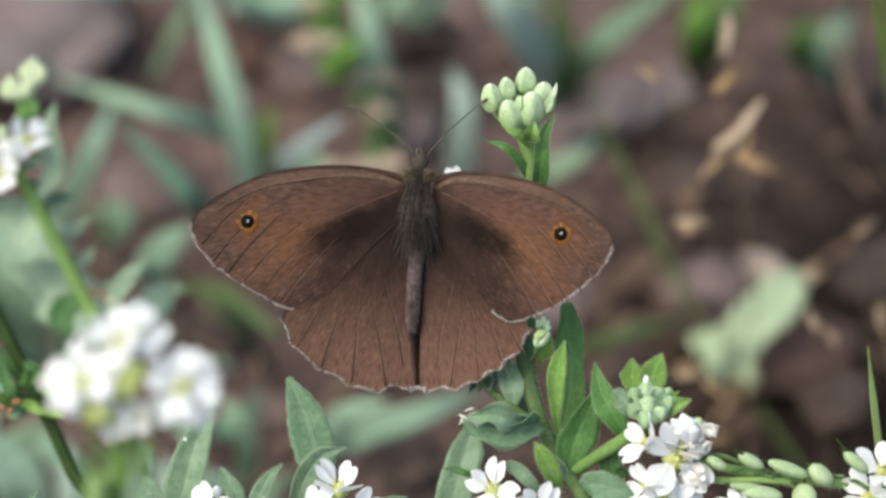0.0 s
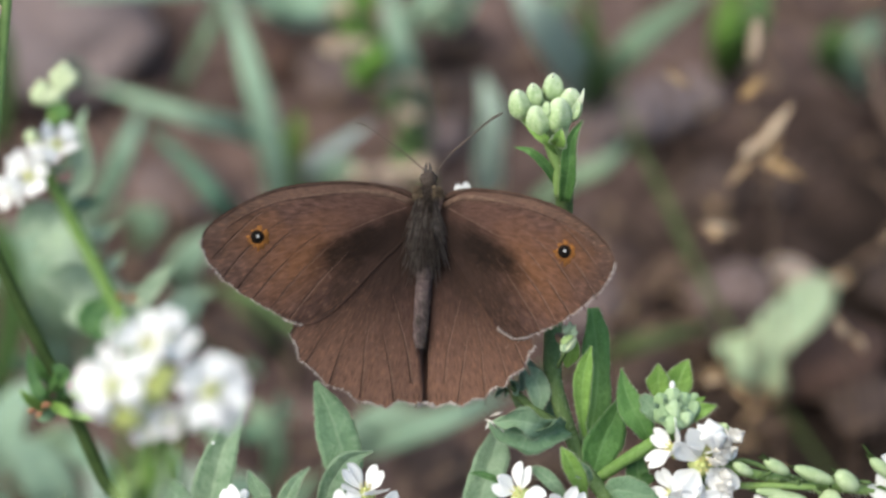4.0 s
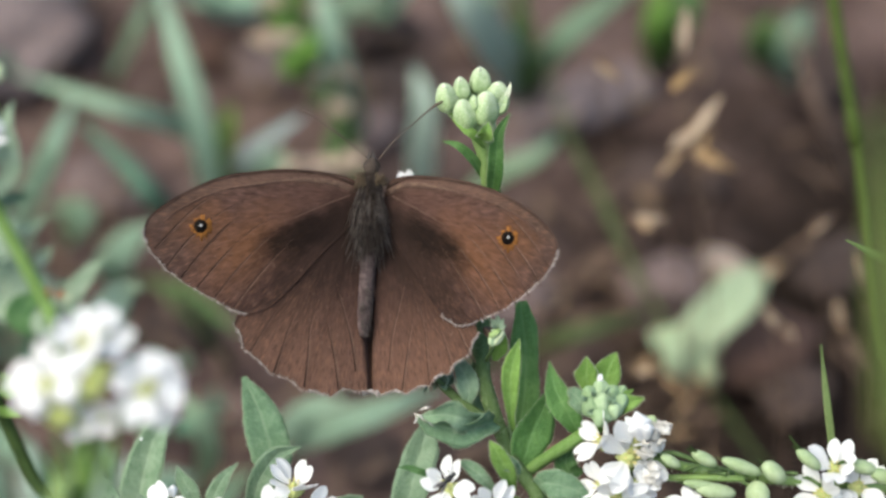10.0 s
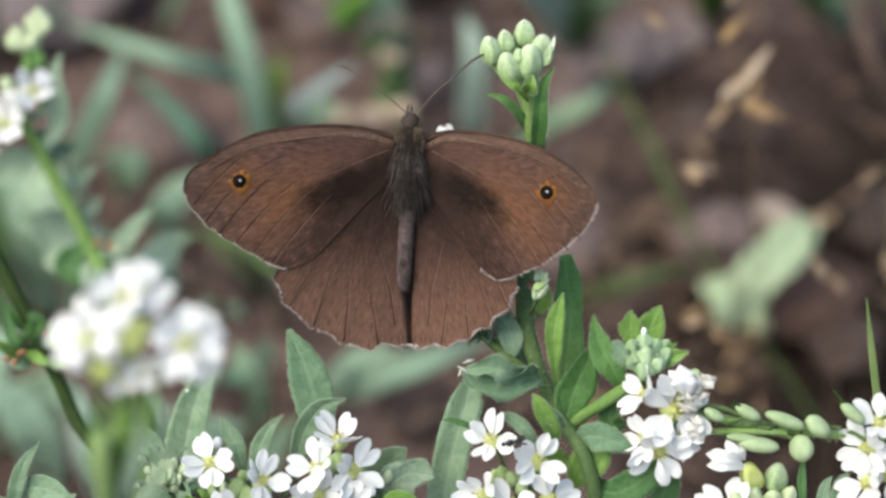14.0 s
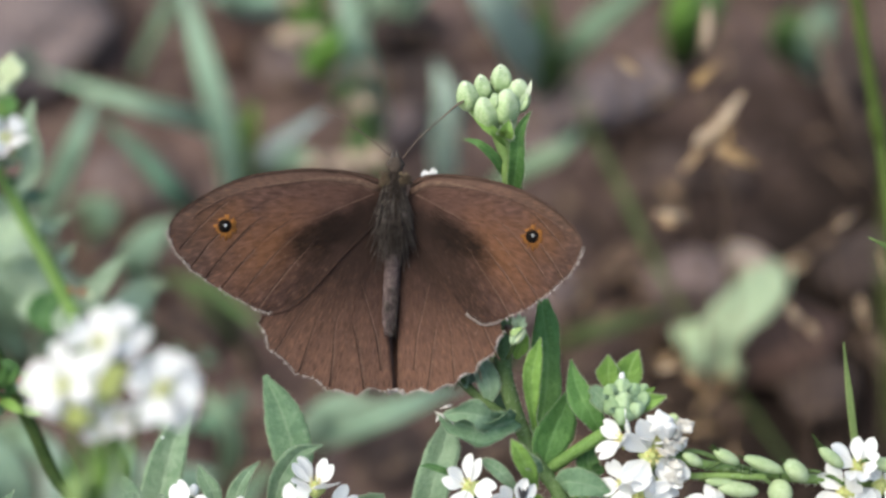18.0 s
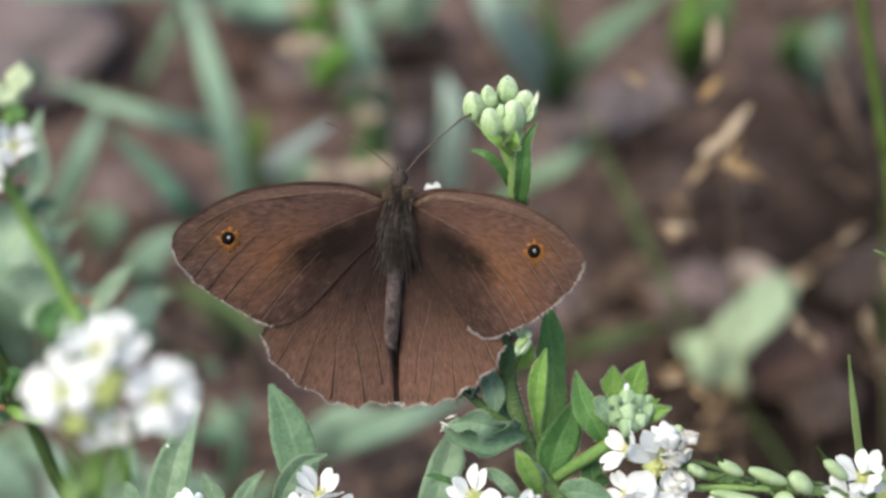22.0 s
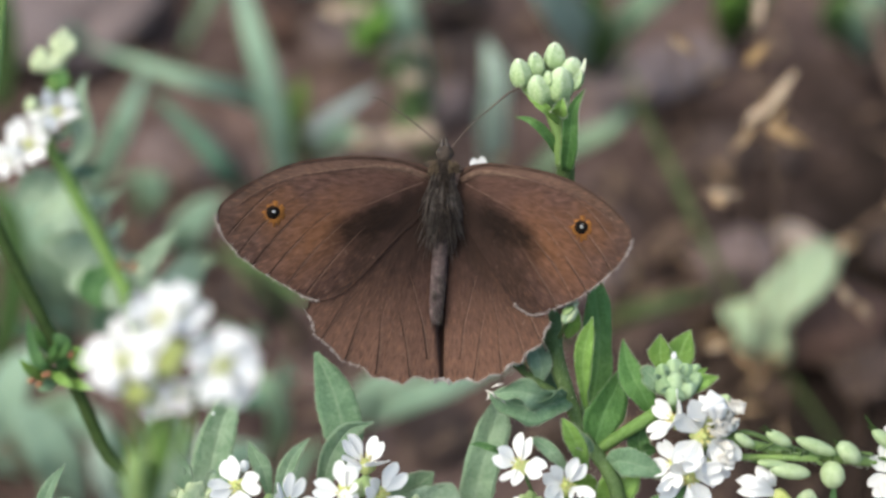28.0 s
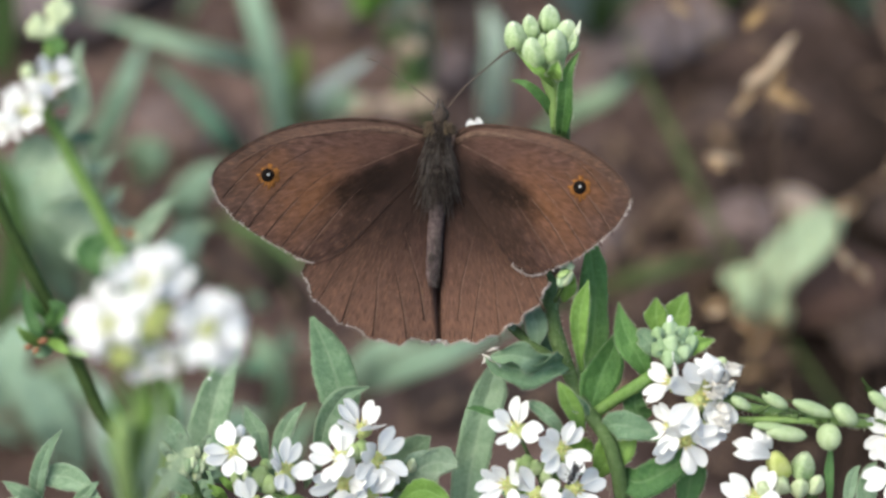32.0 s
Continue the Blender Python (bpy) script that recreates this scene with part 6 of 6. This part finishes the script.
def seeding_stalk():
    th = thing("dock_stalk", low(690, 300, 0.0), "green flowering stalk with buff seed clusters", "plant")
    pts = [low(700, 330, -0.002), low(672, 220, 0.02), low(640, 120, 0.035), low(590, 20, 0.05), low(550, -70, 0.06)]
    part("stem", tube(pts, [0.0026, 0.0026, 0.0022, 0.0018], 24, 8), GRASS_STEM, th)
    for k, (x, y, h, w) in enumerate(((560, 80, 0.045, 60), (650, 140, 0.03, 74), (665, 200, 0.025, 34), (545, 10, 0.05, 40), (690, 290, 0.02, 34), (620, 300, 0.02, 80))):
        p = low(x, y, h + 0.014)
        rnd = random.Random(k)
        for j in range(8):
            q = p + Vector((rnd.uniform(-1, 1) * w * U * 0.9, rnd.uniform(-0.002, 0.002), rnd.uniform(-1, 1) * w * U * 0.10))
            part("seed", ellipsoid(q, (rnd.uniform(-1, 1), 0, rnd.uniform(-.3, 1)), rnd.uniform(0.0045, 0.0065), rnd.uniform(0.0022, 0.003), 1, rings=5, sides=7), HUSK if rnd.random() < 0.7 else HUSK_DULL, th)
    for x, y, h, x2, y2 in ((585, 40, 0.05, 535, -10), (575, 20, 0.05, 600, -50), (600, 60, 0.05, 560, 30), (590, 60, 0.05, 625, 130), (580, 90, 0.045, 612, 150), (655, 200, 0.03, 640, 150), (690, 300, 0.02, 655, 235)):
        part("leaf", blade([low(x, y, h), low((x + x2) / 2, (y + y2) / 2, h + 0.008), low(x2, y2, h)], 0.0085, LANCE), GRASS_VIVID if x < 640 else GRASS_GREEN, th)


GRASS_STEM = plain("grass stem", (0.10, 0.17, 0.05), (0.16, 0.24, 0.08), 300)
seeding_stalk()


def pale_leaf():
    th = thing("broad_leaf", low(1314, 690, 0.0), "pale green folded leaf with a browned tip on the soil", "leaf")
    part("leaf", blade([low(1290, 676, 0.010), low(1304, 620, 0.017), low(1352, 552, 0.022), low(1422, 486, 0.024)], 0.0122, (1.0, 1.0, 0.9, 0.9, 0.95, 0.9, 0.3), face=(-0.3, -0.55, 1.0), fold=0.2, twist=(0, 10), wavy=0.06, rag=0.06), LEAF_PALE, th)
    part("leaf", blade([low(1312, 665, 0.012), low(1285, 632, 0.018), low(1255, 612, 0.02), low(1222, 596, 0.02)], 0.0088, (0.8, 1.0, 1.0, 0.9, 0.65, 0.2), fold=0.3, rag=0.06), LEAF_PALE, th)
    part("browned_tip", blade([low(1345, 510, 0.020), low(1352, 480, 0.024), low(1356, 448, 0.024)], 0.0125, OBOVATE, wavy=0.1), HUSK_DULL, th)
    part("shrivelled_edge", blade([low(1415, 492, 0.024), low(1440, 480, 0.024), low(1460, 474, 0.023)], 0.0035, LANCE), STRAW, th)
    part("petiole", tube([low(1288, 680, 0.006), low(1310, 740, 0.003), low(1354, 800, -0.002)], (0.0007, 0.0006, 0.0005), 6, 6), STRAW_DARK, th)


pale_leaf()


def straw(pts, width, mat, label, husks=0):
    th = thing("dry_grass_stalk", pts[0], label, "dry grass", "dry stalks on the soil")
    part("stalk", tube(pts, (width * 0.10, width * 0.14, width * 0.06), 10, 6), mat, th)
    rnd = random.Random(int(pts[0].x * 1e4))
    for k in range(husks * 2):
        p = pts[0].lerp(pts[-1], (k + 0.5) / (2 * husks))
        d = (pts[-1] - pts[0]).normalized() + Vector((rnd.uniform(-.7, .7), rnd.uniform(-.3, .3), rnd.uniform(-.4, .6)))
        part("husk", ellipsoid(p + d * 0.002, d, rnd.uniform(0.004, 0.007), rnd.uniform(0.0010, 0.0019), 0.6, rings=6, sides=8), mat, th)


def dry_spike(husks, label, r=1.5, foot=(0.012, 0.01)):
    """Dry grass spikelet on a thin stem that stands in the soil; husks: both ends on the grid, width, material."""
    ends = [(at(a, b, r), at(c, d, r)) for a, b, c, d, _, _ in husks]
    root = soil_under(ends[0][0], *foot)
    th = thing("dry_grass_stalk", root, label, "dry grass", "dry stalks on the soil")
    part("stalk", tube([root, root.lerp(ends[0][0], 0.6) + Vector((0.004, 0, 0)), ends[0][0], ends[0][1]] + ([ends[1][1]] if len(ends) > 1 else []), (0.0003, 0.00025, 0.0002, 0.00025, 0.0002), 20, 6), STRAW_DARK, th)
    rnd = random.Random(int(husks[0][0] + husks[0][1]))
    for (a, b), (_, _, _, _, w, m) in zip(ends, husks):
        d, ln_ = (b - a), (b - a).length
        part("husk", ellipsoid((a + b) / 2, d, ln_, w * U * r, 0.55, rings=9, sides=10, taper=0.45, spin=rnd.uniform(0, 3)), m, th)
        side = d.cross(AHEAD).normalized()
        for k in (-1, 1):
            o = a.lerp(b, 0.32) + side * k * w * 0.28 * U * r - AHEAD * 0.0003
            part("glume", ellipsoid(o, d + side * k * ln_ * 0.12, ln_ * rnd.uniform(0.55, 0.72), w * 0.55 * U * r, 0.5, rings=7, sides=8, taper=0.5), rnd.choice((m, STRAW, HUSK)), th)


for husks_ in ([(1240, 316, 1298, 252, 15, STRAW), (1284, 260, 1354, 172, 19, HUSK), (1262, 270, 1296, 232, 17, HUSK)],
               [(1300, 272, 1384, 312, 20, TAN_HUSK), (1306, 286, 1330, 240, 15, TAN_HUSK)],
               [(1280, 100, 1290, 18, 22, HUSK), (1262, 164, 1302, 126, 16, TAN_HUSK)],
               [(1190, 390, 1256, 394, 12, HUSK), (1206, 402, 1232, 412, 18, STRAW)],
               [(1508, 420, 1558, 384, 8, HUSK_DULL)],
               [(1428, 552, 1456, 594, 15, HUSK)], [(1464, 582, 1484, 618, 15, HUSK)],
               [(1556, 536, 1568, 606, 20, STRAW)], [(1594, 456, 1616, 524, 16, HUSK_DULL)],
               [(1130, 118, 1178, 150, 12, TAN_HUSK)], [(1420, 488, 1460, 474, 9, TAN_HUSK)],
               [(1244, 670, 1288, 712, 12, TAN_HUSK), (1200, 668, 1240, 655, 12, STRAW)]):
    dry_spike(husks_, "dry buff grass spikelet on a thin bent stem")

for pts, w, m, hk in (([(1175, 385, .012), (1215, 395, .014), (1260, 388, .012)], 0.004, STRAW_DARK, 3),
                      ([(1600, 360, -.002), (1545, 255, .03), (1505, 160, .045), (1475, 60, .055)], 0.013, STEM_BROWN, 0),
                      ([(1170, 640, .008), (1230, 660, .01), (1290, 700, .008)], 0.002, STRAW, 1),
                      ([(1390, 690, .008), (1430, 700, .008), (1480, 690, .008)], 0.0035, STRAW_DARK, 2),
                      ([(1440, 760, .006), (1490, 740, .008), (1540, 745, .006)], 0.004, STRAW_DARK, 1),
                      ([(1290, 130, .01), (1310, 150, .01), (1320, 120, .012)], 0.003, STRAW, 1),
                      ([(540, 285, .02), (600, 290, .022), (660, 300, .02)], 0.004, HUSK, 2)):
    straw([low(*q) for q in pts], w, m, "dry brown stem leaning over the soil" if m is STEM_BROWN else "dry buff grass stalk lying on the soil")


def seedlings():
    """Low green leaflets and dry scraps strewn thickly where the grass grows, thin on the bare soil."""
    rnd = random.Random(31)
    green, teal, dry = [], [], []
    for i in range(1050):
        x, y = rnd.uniform(-250, 1750), rnd.uniform(-120, 950)
        lush = noise.noise(Vector((x * 0.004, y * 0.004, 3.3))) + (0.02 if x < 620 and y > 330 else -0.2 if x < 700 else -2.0)
        p = low(x, y, rnd.uniform(0.0, 0.012))
        a, up = rnd.uniform(0, 6.28), rnd.uniform(0.1, 1.2)
        d = Vector((math.cos(a), math.sin(a), up)).normalized()
        ln_ = rnd.uniform(0.005, 0.015)
        if lush > 0.15:
            (teal if rnd.random() < 0.35 else green).append(blade([p, p + d * ln_ * 0.5, p + d * ln_ + Vector((0, 0, -0.2 * ln_))], rnd.uniform(0.0025, 0.006), LANCE, n=5, m=2, face=(rnd.uniform(-1, 1), -1, 1)))
        elif rnd.random() < (0.12 if x > 1320 and y > 130 else 0.6):
            scrap = blade([p, p + d * ln_ * 0.5, p + d * ln_], rnd.uniform(0.001, 0.0026), OBOVATE, n=5, m=2, face=(rnd.uniform(-1, 1), -1, 1))
            if not (980 < x < 1240 and 110 < y < 270):
                dry.append(scrap)
    for nm, ds, mt, lb in (("seedling_leaves", green, GRASS_BLUE, "small grey-green seedling leaves over the soil"), ("clover_leaves", teal, GRASS_TEAL, "small dark green leaves between the seedlings"), ("leaf_scraps", dry, STRAW_DARK, "brown dead leaf scraps on the soil")):
        v, f = merge(*ds)
        at_ = {"across": sum((q[2]["across"] for q in ds), []), "along": sum((q[2]["along"] for q in ds), [])}
        ob = part(nm, (v, f, at_), mt, None)
        tagged(ob, lb, "ground cover", kind="stuff")


seedlings()


# ---- single blades and stalks near the viewer's focus ----
def standing_blade(pts, width, mat, label, name="grass_shoot", r=1.0):
    base = soil_under(at(*pts[0]))
    th = thing(name, base, label, "grass", "single grass blades")
    p = [base, base.lerp(at(*pts[0]), 0.5)] + [at(*q) for q in pts]
    part("blade", blade(p, width * U, (0.9, 1.0, 1.0, 1.0, 0.9, 0.8, 0.08), fold=0.3, n=22, m=4, wavy=0.01), mat, th)
    part("midrib", tube([q - AHEAD * 0.0004 for q in p], [width * 0.05 * U] * 3, 20, 5), GRASS_STEM, th)
    return th


standing_blade([(1574, 1010, 1.02), (1558, 830, 1.02), (1546, 720, 1.02), (1535, 614, 1.02)], 15, GRASS_OLIVE_PALE, "upright fresh green grass blade")
standing_blade([(1820, 640, 1.0), (1730, 500, 1.0), (1650, 462, 1.0), (1580, 428, 1.0)], 20, GRASS_GREEN, "narrow green blade bent to its tip")


def left_stalk():
    base = soil_under(at(-330, 900, 1.05))
    th = thing("grass_stalk", base, "green grass stalk with brown seeds along it", "grass", "grass stalks")
    line = [base, at(-200, 780, 1.05), at(-120, 600, 1.05), at(-84, 430, 1.05), at(-62, 200, 1.05), at(-45, 0, 1.05), at(-38, -120, 1.05)]
    part("stem", tube(line, [12 * U] * 7, 36, 8), LEAF_STEM, th)
    part("sheath", tube([at(-70, 200, 1.045), at(-64, 60, 1.045), at(-60, -60, 1.045)], [6 * U] * 3, 10, 6), GRASS_STEM, th)
    for k in range(7):
        y = -40 + 55 * k
        p = at(-56 - 0.08 * y, y, 1.04)
        part("seed", ellipsoid(p, -DOWN + RIGHT * 0.2, 34 * U, 9 * U, 1, rings=6, sides=7), HUSK if k % 2 else STRAW_DARK, th)


left_stalk()


def right_stalk():
    R = 1.35
    base = soil_under(at(1690, 900, R), 0.0)
    th = thing("grass_stalk", base, "tall yellow-green grass stalk with a leaf sheath", "grass", "grass stalks")
    part("stem", tube([base, at(1680, 800, R), at(1640, 600, R), at(1614, 390, R), at(1592, 240, R), at(1566, 90, R), at(1540, -80, R)], [11 * U * R] * 7, 30, 8), GRASS_OLIVE, th)
    part("sheath", tube([at(1596, 262, R), at(1590, 230, R - 0.005), at(1584, 200, R - 0.005)], (13 * U * R, 14 * U * R, 11 * U * R), 6, 8), GRASS_OLIVE, th)


right_stalk()
standing_blade([(1712, 1010, 0.52), (1694, 760, 0.52), (1678, 480, 0.52), (1664, 190, 0.52)], 46, GRASS_OLIVE_LEAF, "broad olive-green grass blade close to the viewer")


# ---- small black midge on the flowers ----
def midge():
    th = thing("midge", at(860, 850, 0.965), "tiny black midge with smoky wings on the flowers", "insect")
    th.matrix_basis = Matrix.Translation(at(860, 850, 0.965)) @ FLAT
    child("thorax", ellipsoid(Vector((0, 0, 0)), (0, 1, 0.2), 16 * U, 12 * U), BLACK, th)
    child("head", ellipsoid(Vector((0, 11 * U, 0)), (0, 1, 0), 8 * U, 9 * U), BLACK, th)
    child("abdomen", ellipsoid(Vector((0, -14 * U, 0)), (0, 1, 0), 22 * U, 8 * U), BLACK, th)
    for s in (-1, 1):
        child("wing", ellipsoid(Vector((s * 5 * U, -18 * U, 5 * U)), (s * 0.25, -1, 0), 23 * U, 8 * U, 0.15), GAUZE, th)
        for k in (-1, 0, 1):
            child("leg", tube([Vector((s * 3 * U, k * 4 * U, -2 * U)), Vector((s * 12 * U, k * 9 * U, 1 * U)), Vector((s * 17 * U, k * 12 * U, -7 * U))], (0.9 * U, 0.7 * U, 0.5 * U), 4, 4), BLACK, th)
    return th


MIDGE = midge()

# ---- what moves ----
# seconds, sway to the right and down the slant (grid units), lean and wing lift in degrees
SWAY = [
    (0, 0.0, 0.0, -0.0, 3.6),
    (0.5, -5.4, 3.4, 0.1, 4.0),
    (1, -10.9, 4.8, 0.1, 5.0),
    (1.5, -10.4, 3.8, 0.1, 5.1),
    (2, -18.8, 9.2, 0.1, 5.6),
    (2.5, -25.2, 15.7, 0.1, 7.6),
    (3, -34.0, 19.5, 0.2, 8.8),
    (3.5, -35.4, 20.1, 0.2, 9.6),
    (5.5, -16.2, 14.7, 0.2, 10.7),
    (6, -11.1, 10.4, 0.1, 11.1),
    (6.5, -7.2, 7.7, -0.0, 11.0),
    (7, -9.9, 13.3, 0.0, 11.5),
    (7.5, -15.4, 9.7, 0.1, 11.3),
    (8, -9.6, 6.6, 0.0, 10.4),
    (8.5, -17.8, 11.4, 0.1, 10.5),
    (9, -19.5, 14.0, 0.0, 11.2),
    (9.5, -18.0, 12.8, -0.0, 11.1),
    (10, -5.4, 8.3, -0.0, 10.9),
    (10.5, -3.5, 5.4, -0.1, 11.5),
    (11, -1.7, 4.6, -0.2, 12.1),
    (11.5, -2.9, 5.0, -0.3, 12.1),
    (12, -12.7, 8.5, -0.3, 11.3),
    (12.5, -14.5, 8.8, -0.4, 10.6),
    (13, -14.6, 9.0, -0.3, 10.0),
    (13.5, -1.4, 9.7, -0.3, 9.6),
    (14, -14.4, 10.9, -0.2, 10.2),
    (14.5, -16.9, 8.2, -0.1, 11.5),
    (16.5, -7.9, 17.5, 0.0, 12.5),
    (17, 2.6, 14.4, 0.0, 12.7),
    (17.5, 3.0, 12.5, -0.1, 12.1),
    (18, 0.7, 9.6, -0.2, 11.4),
    (18.5, -1.1, 7.3, -0.2, 11.6),
    (19, -2.9, 7.9, -0.2, 12.2),
    (19.5, 0.7, 9.7, -0.0, 12.3),
    (20, -5.9, 10.8, 0.0, 12.4),
    (20.5, -5.7, 14.1, 0.1, 12.3),
    (21, -13.5, 16.9, 0.0, 12.0),
    (21.5, -7.0, 16.7, -0.0, 11.9),
    (22, -5.0, 16.0, -0.0, 12.0),
    (22.5, -9.3, 13.3, 0.0, 12.4),
    (23, -11.5, 14.4, 0.1, 12.7),
    (23.5, -8.7, 16.6, 0.0, 12.4),
    (24, -11.3, 15.9, -0.0, 12.5),
    (24.5, -6.1, 13.9, 0.0, 12.9),
    (25, -0.5, 12.4, 0.1, 13.0),
    (25.5, -9.8, 11.8, 0.1, 12.7),
    (26, -12.0, 13.4, 0.1, 12.7),
    (26.5, -11.9, 16.4, 0.2, 12.0),
    (28.5, -4.8, 30.4, 0.2, 10.2),
    (29, -10.0, 27.9, 0.2, 8.8),
    (29.5, -10.7, 25.5, 0.1, 8.5),
    (30, -10.8, 26.5, -0.0, 8.2),
    (30.5, -11.3, 25.8, -0.1, 7.8),
    (31, -7.6, 25.4, -0.1, 7.8),
    (31.5, -7.3, 25.9, -0.0, 7.5),
    (32, -4.2, 24.6, -0.0, 7.0),
]
# seconds, place of the midge on the grid, turn in degrees
STROLL = [(0, 905, 925, 30), (3, 905, 925, 30), (6, 830, 905, 60), (7.8, 818, 880, 100), (9, 846, 847, -70), (10.5, 885, 855, -30), (12, 900, 870, 20), (13, 893, 858, 60), (15, 930, 890, 140), (17, 960, 900, 180), (19, 969, 894, 175), (22, 972, 896, 175), (25, 985, 915, 170), (28.5, 962, 945, 150), (29.5, 967, 948, 160), (32, 971, 952, 155)]


# seconds, sway of the nearer flower head to the right (grid units)
BREEZE = [(0, 0), (1, 2), (2, 9), (3, 2), (3.5, 1), (5.5, 12), (6, 10), (7, 17), (8, 4), (9, 11), (10, 25), (11, 42), (12, 36), (12.5, 18), (13, 14), (14, 24), (14.5, 5), (16.5, 12), (19, 20), (21, 10), (23, 0), (25, 2), (26, -4), (28.5, 32), (29, 19), (30, 13), (31, 17), (32, 18)]


def motions():
    rows, hl, hl_low, hr, shoot = [], [], [], [], []
    for t, dx, dy, lean, lift in SWAY:
        rows.append((t, Matrix.Translation(at(742 + dx, 400 + dy)) @ FLAT @ Matrix.Rotation(radians(-lean), 4, "Z")))
        left, right = SPAN_L + 0.8 * (lift - 3.6), SPAN_R + 0.6 * (lift - 3.6)
        hl.append((t, pose((724 - 742) * U, (400 - 345) * U, 0, 0, left, 0)))
        hl_low.append((t, pose((724 - 742) * U, (400 - 345) * U, 0, 0, SPAN_L + 0.65 * (lift - 3.6), 0)))
        hr.append((t, pose((763 - 742) * U, (400 - 345) * U, 0, 0, -right, 0)))
        shoot.append((t, Matrix.Translation(at(775, 370, 1.04) - ROOT[PLANT] + (dx * RIGHT + dy * DOWN) * U)))
    walk(BUTTERFLY, rows)
    walk(FORE_L, hl)
    walk(HIND_L, hl_low)
    for w in (FORE_R, HIND_R):
        walk(w, hr)
    walk(PERCH, shoot)
    foot = ROOT[NEAR_PLANT]

    def drift(t):
        return 0.066 * np.interp(t, [row[0] for row in PATH], [row[1] for row in PATH]) / U

    tall = at(230, 650, 0.745).z
    walk(NEAR_PLANT, [(t, pose(foot.x, foot.y, foot.z, 0, math.degrees((dx - drift(t)) * 0.745 * U / tall), 0)) for t, dx in BREEZE])
    walk(MIDGE, [(t, Matrix.Translation(at(x, y, 0.962)) @ FLAT @ Matrix.Rotation(radians(a), 4, "Z")) for t, x, y, a in STROLL])


motions()
